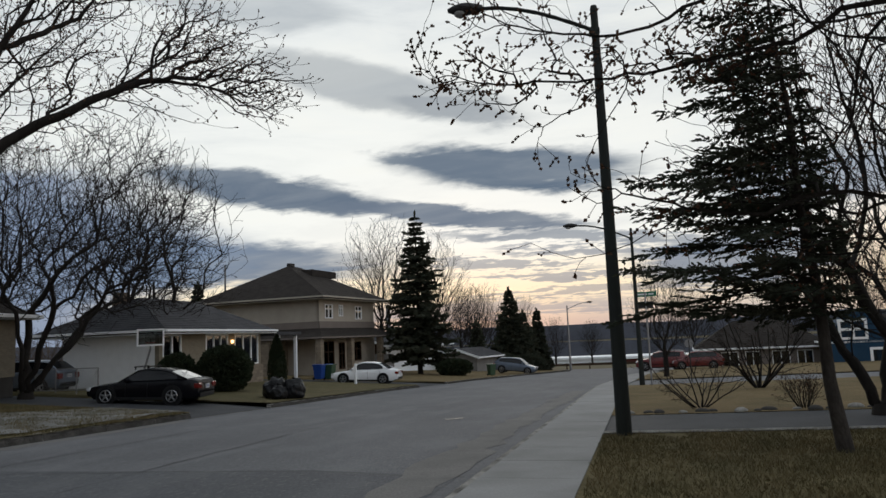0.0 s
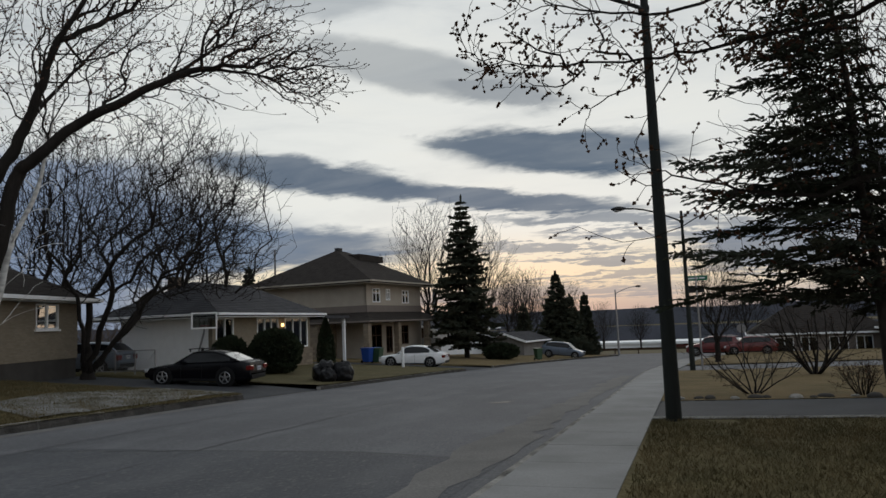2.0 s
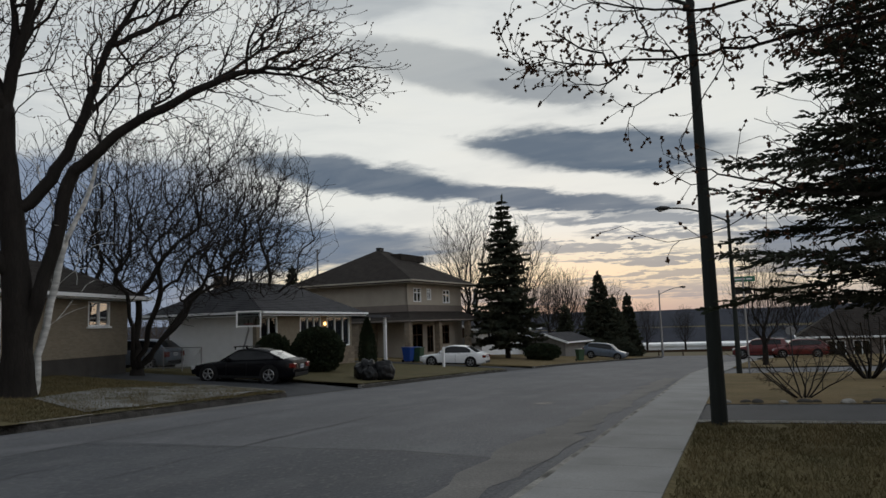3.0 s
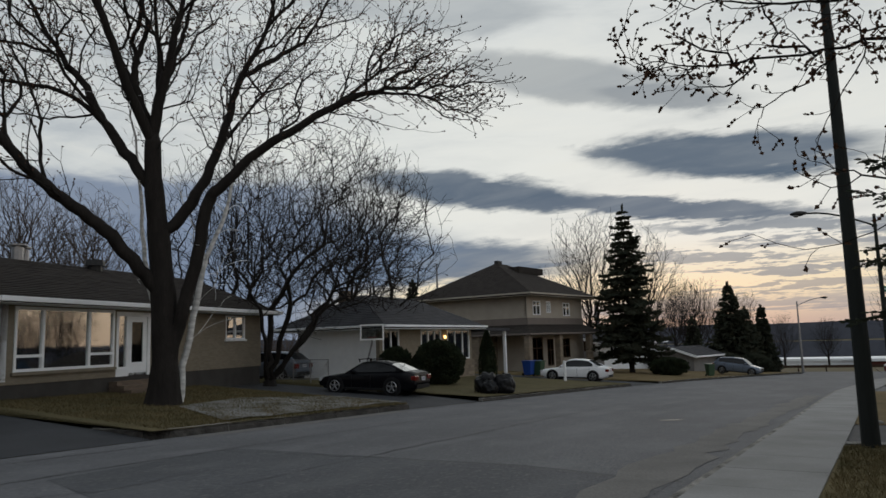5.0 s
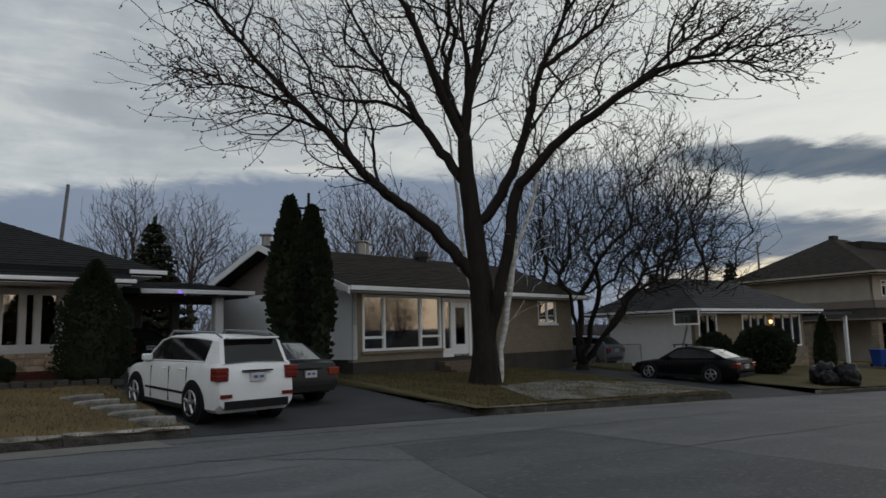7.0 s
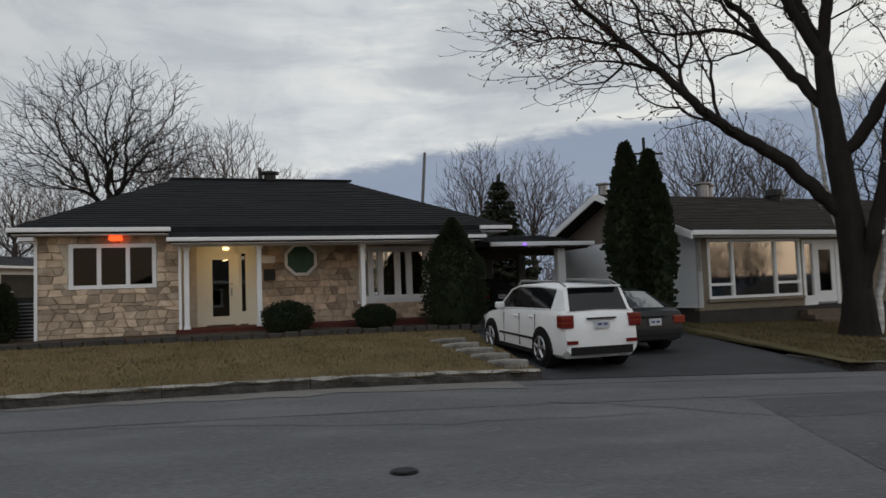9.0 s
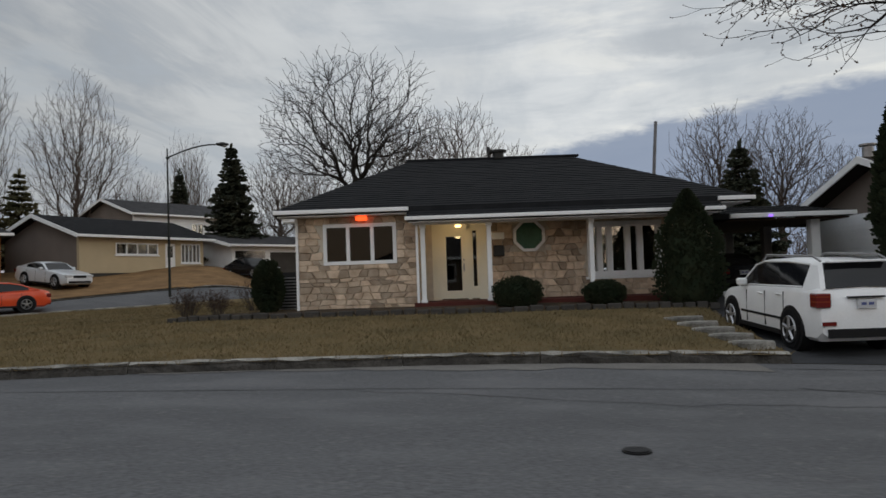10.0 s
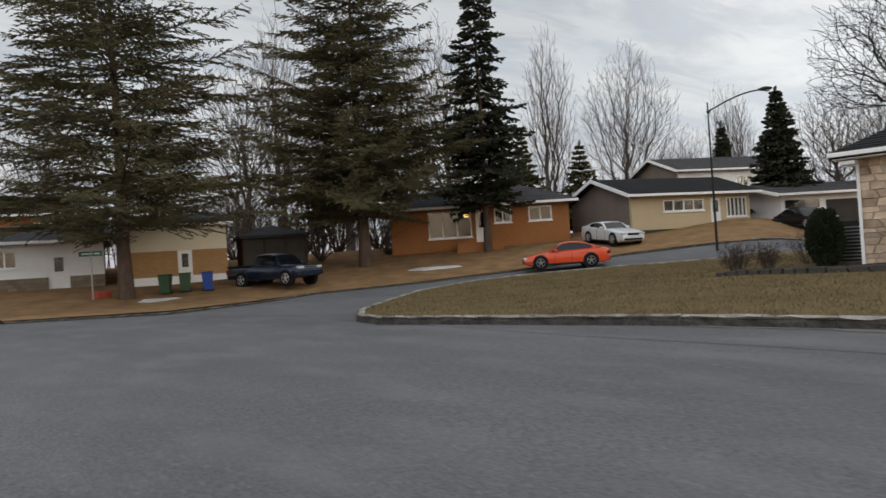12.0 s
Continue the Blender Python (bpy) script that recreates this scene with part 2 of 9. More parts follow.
M["iron"] = material("cast_iron", (0.03, 0.03, 0.032), 0.55, 0.7)

# ---------------------------------------------------------------- the lie of the land


def road_z(y):
    """The street climbs to the camera and is nearly level past it."""
    if y > 150:
        return road_z(150.0) - 0.02 * (y - 150)
    return -0.036 * (y + math.sqrt(y * y + 16)) / 2 + 0.072


def bump01(v, lo, hi):
    t = min(max((v - lo) / (hi - lo), 0.0), 1.0)
    return t * t * (3 - 2 * t)


def bank_z(x, y):
    """The rise beyond the far side of the side street."""
    r, az = math.hypot(x, y), math.degrees(math.atan2(-x, y)) % 360
    return min(max((r - 38) * 0.12, 0), 2.0) * bump01(az, 111, 119) * (1 - bump01(az, 185, 215))


def left_z(x, y):
    d = max(-x - 13, 0.0)
    rise = min(0.055 * d, 0.7)
    slow = min(0.022 * d, 0.9)
    k = bump01(y, -16, -10)
    return road_z(y) + 0.15 + rise * k + slow * (1 - k) + bank_z(x, y)


def side_z(x, y):
    return left_z(x, y) - 0.13


def right_z(x, y):
    return road_z(y) + 0.12 + 0.012 * max(x, 0)


def street_z(x, y):
    k = bump01(-x, 9.0, 16.0) * bump01(-y, 12, 17)
    return road_z(y) * (1 - k) + side_z(x, y) * k + 0.0


def part(name, bm, mat, parent=None, label="", kind="", smooth=False):
    me = bpy.data.meshes.new(name)
    bm.to_mesh(me)
    bm.free()
    if smooth:
        for f in me.polygons:
            f.use_smooth = True
    for one in mat if isinstance(mat, (list, tuple)) else (mat,):
        me.materials.append(one)
    ob = new(name, me)
    ob.parent = parent
    return tagged(ob, label, kind=kind)


def raw(name, verts, faces, mat, parent=None, label="", smooth=False, kind=""):
    me = bpy.data.meshes.new(name)
    me.from_pydata([tuple(v) for v in verts], [], faces)
    me.materials.append(mat)
    if smooth:
        for f in me.polygons:
            f.use_smooth = True
    ob = new(name, me)
    ob.parent = parent
    return tagged(ob, label, kind=kind)


def inside(p, poly):
    hit, j = False, len(poly) - 1
    for i in range(len(poly)):
        (xi, yi), (xj, yj) = poly[i], poly[j]
        if (yi > p[1]) != (yj > p[1]) and p[0] < (xj - xi) * (p[1] - yi) / (yj - yi) + xi:
            hit = not hit
        j = i
    return hit


def patch(name, poly, zf, mat, step=1.0, label="", lift=0.0, rough=0.0, parent=None, category="", kind="structure"):
    """A sheet of ground inside the outline poly, at the height zf(x, y)."""
    from mathutils.geometry import delaunay_2d_cdt
    pts = [Vector(p) for p in poly]
    xs, ys = [p[0] for p in poly], [p[1] for p in poly]
    ny = int((max(ys) - min(ys)) / step)
    nx = int((max(xs) - min(xs)) / step)
    rnd = random.Random(name)
    for i in range(nx + 1):
        for j in range(ny + 1):
            p = (min(xs) + (i + 0.5 * rnd.random()) * step, min(ys) + (j + 0.5 * rnd.random()) * step)
            if inside(p, poly):
                pts.append(Vector(p))
    n = len(poly)
    v, e, f, *_ = delaunay_2d_cdt(pts, [(i, (i + 1) % n) for i in range(n)], [], 1, 1e-4)
    out = [(p.x, p.y, zf(p.x, p.y) + lift + (rough * noise.noise((p.x * 1.3, p.y * 1.3, 0)) if rough else 0)) for p in v]
    faces = [tuple(t) if (v[t[1]] - v[t[0]]).cross(v[t[2]] - v[t[0]]) > 0 else tuple(reversed(t)) for t in f]
    ob = raw(name, out, faces, mat, parent, "", True)
    return tagged(ob, label, category, kind=kind)


def lerp_line(pts, v):
    """Linear reading of a list of (v, w) pairs."""
    for (a, b), (c, d) in zip(pts, pts[1:]):
        if v <= c:
            return b + (d - b) * (v - a) / (c - a)
    return pts[-1][1]


LEFT = [(-17.0, -9.0), (-13.0, -10.0), (-7.8, -11.55), (-1.8, -12.55), (2.0, -13.0), (10.0, -13.5), (20.0, -14.0),
        (28.0, -13.7), (40.0, -13.5), (56.0, -12.2), (70.0, -10.0), (84.0, -7.0)]
RIGHT = [(-60.0, 9.0), (-9.0, 9.0), (-5.0, 5.0), (-3.0, 1.2), (-1.2, -1.6), (1.0, -2.1), (7.0, -2.1), (20.0, -2.0), (36.0, -1.9), (56.0, -0.4), (70.0, 2.5), (84.0, 7.0)]


def left_x(y):
    return lerp_line(LEFT, y)


def right_x(y):
    return lerp_line(RIGHT, y)


def steps(a, b, n):
    return [a + (b - a) * i / n for i in range(n + 1)]


# the corner of the side street, near edge then far edge
CORNER = [(-10.0, -13.0), (-9.35, -14.8), (-9.6, -16.3), (-10.8, -18.2), (-13.2, -20.6), (-16.6, -23.4), (-20.6, -25.3), (-25.0, -25.2),
          (-29.5, -22.6), (-34.0, -18.6), (-40.0, -13.5), (-60.0, 2.0)]
FAR = [(-60.0, -5.0), (-44.0, -17.0), (-38.0, -22.5), (-33.0, -26.2), (-27.0, -28.6), (-22.0, -30.6), (-16.6, -31.9), (-12.0, -29.6), (-8.4, -28.4),
       (-3.4, -33.0), (-2.2, -60.0)]
ys = steps(-13.0, 84.0, 97)
road_poly = [(right_x(y), y) for y in reversed(steps(-60.0, 84.0, 144))] + FAR[::-1] + CORNER[::-1] + [(left_x(y), y) for y in ys[1:]]
road = patch("road", road_poly, street_z, M["asphalt"], 1.5, "worn grey asphalt street with sealed cracks", category="road")
patch("cross_road", [(-60, 84), (60, 84), (60, 96), (-60, 96)], lambda x, y: road_z(y), M["asphalt"], 4.0, "grey asphalt cross street at the foot of the slope", category="road")

# open ground to the horizon, below everything, then a valley
gv, gf = [], []
RINGS = [0, 4, 8, 12, 16, 20, 26, 32, 40, 50, 60, 75, 90, 105, 130, 170, 230, 320, 500, 900, 1700, 3000, 4600]
for i, r in enumerate(RINGS):
    for k in range(96):
        a = k * math.tau / 96
        x, y = -r * math.sin(a), r * math.cos(a)
        near = min(road_z(min(y, 105)), 1.0) + (bank_z(x, y) + min(0.022 * max(-x - 13, 0), 0.9) if x < -10 else 0) - 0.3
        if x > 3:
            near += 0.3
        low = -22.0 if y > 0 else 3.0
        t = bump01(r, 110, 400)
        gv.append((x, y, near * (1 - t) + low * t))
for i in range(len(RINGS) - 1):
    for k in range(96):
        a, b = i * 96 + k, i * 96 + (k + 1) % 96
        gf.append((a, b, b + 96, a + 96))
tagged(raw("ground", gv, gf, M["base"], smooth=True), "open brown ground falling to a wooded valley", "ground", kind="structure")

# lawns and driveways on the far side of the street
DRIVE1 = (3.6, 10.2)
DRIVE2 = (20.8, 25.8)
DRIVE3 = (44.0, 49.5)


def lawn_strip(name, y0, y1, x_back, mat, label, step=1.0, rough=0.03, inset=0.0):
    n = max(int((y1 - y0) / 1.0), 2)
    poly = [(left_x(y) - inset, y) for y in steps(y0, y1, n)] + [(x_back, y1), (x_back, y0)]
    return patch(name, poly, left_z, mat, step, label, rough=rough, category="lawn")


lawn_poly = [(left_x(y), y) for y in steps(-13.0, DRIVE1[0], 16)][::-1] + CORNER[1:9] + [(-34, -13), (-34, DRIVE1[0])]
patch("lawn_corner", lawn_poly, left_z, M["lawn"], 0.8, "dry yellow-brown corner lawn", rough=0.03, category="lawn")
patch("lawn_side", [(-34, DRIVE1[0]), (-34, -13)] + CORNER[8:] + [(-60, DRIVE1[0])], left_z, M["lawn"], 2.5, "dry lawn beside the side street", category="lawn")
lawn_strip("lawn_maple", DRIVE1[1], DRIVE2[0], -34, M["lawn_green"], "patchy green and brown lawn under the maple", 0.8)
lawn_strip("lawn_bags", DRIVE2[1], DRIVE3[0], -34, M["lawn_green"], "dry lawn before the garage house", 1.0)
lawn_strip("lawn_far", DRIVE3[1], 84.0, -45, M["lawn"], "dry lawns falling along the street", 2.0)
patch("verge", [(left_x(y) - 0.3, y) for y in steps(12.6, DRIVE2[0], 10)] + [(-17.0, DRIVE2[0]), (-18.6, 17.5), (-17.4, 14.0)], left_z, M["grit_lawn"], 0.5,
      "grey winter grit over thin grass", lift=0.035, rough=0.05, category="verge")


def drive_strip(name, y0, y1, x_back, label):
    poly = [(left_x(y) + 0.0, y) for y in steps(y0, y1, 4)] + [(x_back, y1), (x_back, y0)]

    def z(x, y):
        t = bump01(left_x(y) - x, 0.0, 2.0)
        return road_z(y) * (1 - t) + (left_z(x, y) - 0.13) * t + 0.01
    return patch(name, poly, z, M["drive"], 0.8, label, category="driveway")


drive_strip("driveway_one", *DRIVE1, -34, "dark asphalt driveway with two parked cars")
drive_strip("driveway_two", *DRIVE2, -34, "asphalt driveway beside the white garage wall")
drive_strip("driveway_three", *DRIVE3, -34, "asphalt driveway with a parked white car")

# the near side: sidewalk, lawns, a crossing driveway
walk_left, walk_right = (lambda y: right_x(y)), (lambda y: right_x(y) + 1.42)


def right_patch(name, x0, x1, y0, y1, mat, label, step=0.8, lift=0.0, rough=0.0, category="lawn"):
    n = max(int((y1 - y0) / 1.0), 2)
    poly = [(x1(y) if callable(x1) else x1, y) for y in steps(y0, y1, n)] + [(x0(y) if callable(x0) else x0, y) for y in reversed(steps(y0, y1, n))]
    return patch(name, poly, right_z, mat, step, label, lift, rough, category=category)


right_patch("lawn_near", walk_right, 40, -3.0, 13.8, M["lawn_dark"], "dry trampled lawn beside the sidewalk", 0.9, 0.0, 0.03)
patch("sidewalk_bed", [(-1.97, 0.9), (-1.71, -0.24), (-1.56, -0.96), (-1.0, -1.42), (1.6, -3.05), (2.6, -3.0), (0.75, -1.6), (-0.36, -0.25), (-0.64, 0.9)], right_z, M["concrete"], 0.4, "concrete bed of the sidewalk corner", lift=-0.012, category="sidewalk")
right_patch("driveway_near", walk_right, 40, 13.8, 18.2, M["drive"], "dark asphalt driveway crossing to the sidewalk", 1.5, -0.02, 0, "driveway")
right_patch("lawn_bushes", walk_right, 40, 18.2, 36.0, M["lawn"], "pale dry lawn with bare bushes", 1.2, 0.0, 0.03)
right_patch("street_right", walk_right, 60, 36.0, 44.0, M["asphalt"], "grey asphalt side road", 2.0, -0.06, 0, "road")
right_patch("lawn_blue", walk_right, 60, 44.0, 84.0, M["lawn"], "dry lawn before the blue house", 3.0, 0.0, 0.0)

# ---------------------------------------------------------------- building kit
M["stone"] = material("rubble_stone", (0.62, 0.50, 0.385), 0.9, spots=(0.36, 0.255, 0.175), scale=5, fine=40, bump=0.8, amount=0.8, fine_amount=0.4, random_amount=0.42)
M["mortar"] = material("mortar", (0.64, 0.57, 0.47), 0.95, scale=6, fine=60, bump=0.5)
M["shingle_black"] = material("black_shingles", (0.024, 0.025, 0.028), 0.9, spots=(0.015, 0.016, 0.018), scale=2.5, fine=30, bump=0.6, amount=0.8, fine_amount=0.6)
M["shingle_brown"] = material("brown_shingles", (0.050, 0.043, 0.038), 0.95, spots=(0.028, 0.024, 0.022), scale=1.8, fine=26, bump=0.6, amount=0.8, fine_amount=0.6)
M["shingle_grey"] = material("grey_shingles", (0.075, 0.075, 0.08), 0.95, spots=(0.045, 0.045, 0.05), scale=1.6, fine=26, bump=0.6, amount=0.8, fine_amount=0.6)
M["white"] = material("white_paint", (0.86, 0.87, 0.88), 0.55, spots=(0.76, 0.77, 0.78), scale=3, fine=30, bump=0.05, amount=0.5, fine_amount=0.08)
M["white_siding"] = material("white_siding", (0.84, 0.86, 0.88), 0.6, spots=(0.74, 0.76, 0.78), scale=1.5, fine=20, bump=0.05, amount=0.6, fine_amount=0.1)
M["cream"] = material("cream_panel", (0.86, 0.82, 0.68), 0.6, spots=(0.78, 0.74, 0.60), scale=2, fine=30, bump=0.05, amount=0.5, fine_amount=0.1)
M["foundation"] = material("foundation", (0.07, 0.065, 0.06), 0.95, scale=2, fine=30, bump=0.4)
M["deck_red"] = material("red_deck", (0.10, 0.032, 0.026), 0.8, scale=3, fine=30)
M["stucco"] = material("beige_stucco", (0.43, 0.385, 0.325), 0.95, spots=(0.34, 0.305, 0.255), scale=1.2, fine=40, bump=0.3, amount=0.6, fine_amount=0.2)
M["beige_siding"] = material("beige_siding", (0.55, 0.45, 0.30), 0.7, spots=(0.47, 0.38, 0.25), scale=1.0, fine=20, bump=0.05, amount=0.5, fine_amount=0.1)
M["cream_siding"] = material("cream_siding", (0.74, 0.67, 0.52), 0.7, spots=(0.66, 0.59, 0.45), scale=1.0, fine=20, bump=0.05, amount=0.5, fine_amount=0.1)
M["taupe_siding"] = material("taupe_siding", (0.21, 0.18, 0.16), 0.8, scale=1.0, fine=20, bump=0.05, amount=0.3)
M["blue_siding"] = material("blue_siding", (0.022, 0.055, 0.10), 0.75, scale=1.0, fine=20, bump=0.05, amount=0.4)
M["dark_wood"] = material("dark_wood", (0.07, 0.045, 0.03), 0.8, scale=3, fine=30)
M["grey_wood"] = material("grey_fence", (0.23, 0.22, 0.21), 0.9, scale=3, fine=25, stretch=(1, 1, 0.15))
M["metal"] = material("galvanised", (0.35, 0.35, 0.36), 0.4, 0.8, scale=4, fine=30, bump=0.05)
M["dark_metal"] = material("dark_metal", (0.05, 0.05, 0.05), 0.5, 0.6, scale=4, fine=30, bump=0.05)
M["curtain"] = material("curtain", (0.66, 0.63, 0.58), 0.95, spots=(0.45, 0.43, 0.40), scale=5, fine=12, bump=0.5, amount=0.8, stretch=(1, 1, 0.03))
# near-black room colour carries the darkness of the unlit interiors
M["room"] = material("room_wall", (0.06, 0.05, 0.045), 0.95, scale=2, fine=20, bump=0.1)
M["glass"] = glass_material("window_glass", (0.5, 0.53, 0.53), 0.03)
M["glass_mirror"] = glass_material("coated_window_glass", gloss=0.45)
# near-black tint puts the darkness of an unlit room into the panes
M["glass_black"] = glass_material("unlit_window_glass", (0.07, 0.08, 0.08), -0.02)
M["glass_dark"] = glass_material("dim_window_glass", (0.35, 0.4, 0.4), 0.10)
M["oct_green"] = material("green_stained_glass", (0.06, 0.14, 0.09), 0.2, scale=6, fine=20, bump=0.1)
M["lamp_warm"] = glow_material("warm_lamp", (1.0, 0.55, 0.2), 4.0)
M["lamp_orange"] = glow_material("orange_lamp", (1.0, 0.10, 0.02), 1.3)
M["lamp_violet"] = glow_material("violet_lamp", (0.35, 0.15, 1.0), 1.2)


def brick_material(name, a, b, mortar, scale=1.0, w=0.21, h=0.065):
    m = bpy.data.materials.new(name)
    m.use_nodes = True
    nt = m.node_tree
    n, l = nt.nodes, nt.links
    p = n["Principled BSDF"]
    p.inputs["Roughness"].default_value = 0.92
    p.inputs["Specular IOR Level"].default_value = 0.1
    tc, sep3, add, comb = n.new("ShaderNodeTexCoord"), n.new("ShaderNodeSeparateXYZ"), n.new("ShaderNodeMath"), n.new("ShaderNodeCombineXYZ")
    l.new(tc.outputs["Object"], sep3.inputs[0])
    l.new(sep3.outputs[0], add.inputs[0])
    l.new(sep3.outputs[1], add.inputs[1])
    l.new(add.outputs[0], comb.inputs[0])
    l.new(sep3.outputs[2], comb.inputs[1])
    br = n.new("ShaderNodeTexBrick")
    l.new(comb.outputs[0], br.inputs["Vector"])
    br.inputs["Color1"].default_value, br.inputs["Color2"].default_value, br.inputs["Mortar"].default_value = (*a, 1), (*b, 1), (*mortar, 1)
    br.inputs["Scale"].default_value, br.inputs["Mortar Size"].default_value = scale, 0.008
    br.inputs["Brick Width"].default_value, br.inputs["Row Height"].default_value = w, h
    no, mx = n.new("ShaderNodeTexNoise"), n.new("ShaderNodeMix")
    no.inputs["Scale"].default_value = 2.0
    mx.data_type, mx.blend_type = "RGBA", "MULTIPLY"
    rm = n.new("ShaderNodeMapRange")
    rm.inputs["To Min"].default_value, rm.inputs["To Max"].default_value = 0.0, 0.5
    l.new(tc.outputs["Object"], no.inputs["Vector"])
    l.new(no.outputs["Fac"], rm.inputs["Value"])
    l.new(rm.outputs[0], mx.inputs["Factor"])
    l.new(br.outputs["Color"], mx.inputs[6])
    mx.inputs[7].default_value = (0.6, 0.58, 0.55, 1)
    l.new(mx.outputs[2], p.inputs["Base Color"])
    bp = n.new("ShaderNodeBump")
    bp.invert = True
    bp.inputs["Strength"].default_value, bp.inputs["Distance"].default_value = 0.5, 0.01
    l.new(br.outputs["Fac"], bp.inputs["Height"])
    l.new(bp.outputs[0], p.inputs["Normal"])
    return m


M["brick_tan"] = brick_material("tan_brick", (0.28, 0.24, 0.18), (0.23, 0.195, 0.145), (0.24, 0.215, 0.175))
M["brick_gold"] = brick_material("golden_brick", (0.50, 0.29, 0.13), (0.42, 0.24, 0.10), (0.38, 0.27, 0.16))
M["brick_orange"] = brick_material("orange_brick", (0.42, 0.17, 0.06), (0.36, 0.14, 0.05), (0.28, 0.18, 0.10))
M["brick_brown"] = brick_material("brown_brick", (0.20, 0.15, 0.115), (0.15, 0.115, 0.09), (0.17, 0.14, 0.11))
M["stone_block"] = brick_material("stone_block", (0.28, 0.23, 0.17), (0.18, 0.15, 0.12), (0.15, 0.13, 0.11), 1.0, 0.42, 0.2)

ID = Matrix.Identity(4)


def bx(bm, x0, y0, z0, x1, y1, z1, bevel=0.0):
    m = Matrix.LocRotScale(((x0 + x1) / 2, (y0 + y1) / 2, (z0 + z1) / 2), None, (abs(x1 - x0), abs(y1 - y0), abs(z1 - z0)))
    made = bmesh.ops.create_cube(bm, size=1.0, matrix=m)
    if bevel:
        edges = list({e for v in made["verts"] for e in v.link_edges})
        bmesh.ops.bevel(bm, geom=edges, offset=bevel, segments=1, affect="EDGES")
    return bm


def boxes(*rows, bevel=0.0, T=None):
    bm = bmesh.new()
    for r in rows:
        bx(bm, *r, bevel=bevel)
    if T:
        bm.transform(T)
    return bm


def cyl(bm, p, q, r0, r1=None, n=10, caps=True):
    """A tapered rod from p to q."""
    p, q = Vector(p), Vector(q)
    way = q - p
    m = Matrix.Translation((p + q) / 2) @ way.to_track_quat("Z", "Y").to_matrix().to_4x4()
    bmesh.ops.create_cone(bm, cap_ends=caps, segments=n, radius1=r0, radius2=r0 if r1 is None else r1, depth=way.length, matrix=m)
    return bm


def thing(name, m, label, category, group="", kind=""):
    e = new(name)
    e.empty_display_size = 0.2
    e.matrix_basis = m
    return tagged(e, label, category, group, kind)


def face(x, y, angle=0, z=0):
    """A wall's own frame in its house: x along the wall, y inwards."""
    return pose(x, y, z, 0, 0, angle)


def wall(parent, T, x0, x1, z0, z1, mat, holes=(), thick=0.22, name="wall", label=""):
    xs = sorted({x0, x1, *[v for h in holes for v in h[:2]]})
    zs = sorted({z0, z1, *[v for h in holes for v in h[2:4]]})
    bm = bmesh.new()
    for a, b in zip(xs, xs[1:]):
        for c, d in zip(zs, zs[1:]):
            if not any(h[0] <= (a + b) / 2 <= h[1] and h[2] <= (c + d) / 2 <= h[3] for h in holes):
                bx(bm, a, 0, c, b, thick, d)
    bmesh.ops.remove_doubles(bm, verts=bm.verts, dist=1e-4)
    bm.transform(T)
    return part(name, bm, mat, parent, label)


def siding(parent, T, x0, x1, z0, z1, mat, holes=(), pitch=0.16, name="siding"):
    """Lap boards over a wall, each a thin wedge."""
    v, f = [], []
    z = z0
    while z < z1 - 0.02:
        top = min(z + pitch, z1)
        spans = [(x0, x1)]
        for h in holes:
            if h[2] < (z + top) / 2 < h[3]:
                spans = [s for a, b in spans for s in ((a, min(b, h[0])), (max(a, h[1]), b)) if s[1] - s[0] > 0.02]
        for a, b in spans:
            i = len(v)
            v += [(a, -0.03, z), (b, -0.03, z), (b, -0.008, top), (a, -0.008, top), (a, 0.0, z), (b, 0.0, z)]
            f += [(i, i + 1, i + 2, i + 3), (i + 4, i + 5, i + 1, i)]
        z = top
    return raw(name, [T @ Vector(p) for p in v], f, mat, parent)


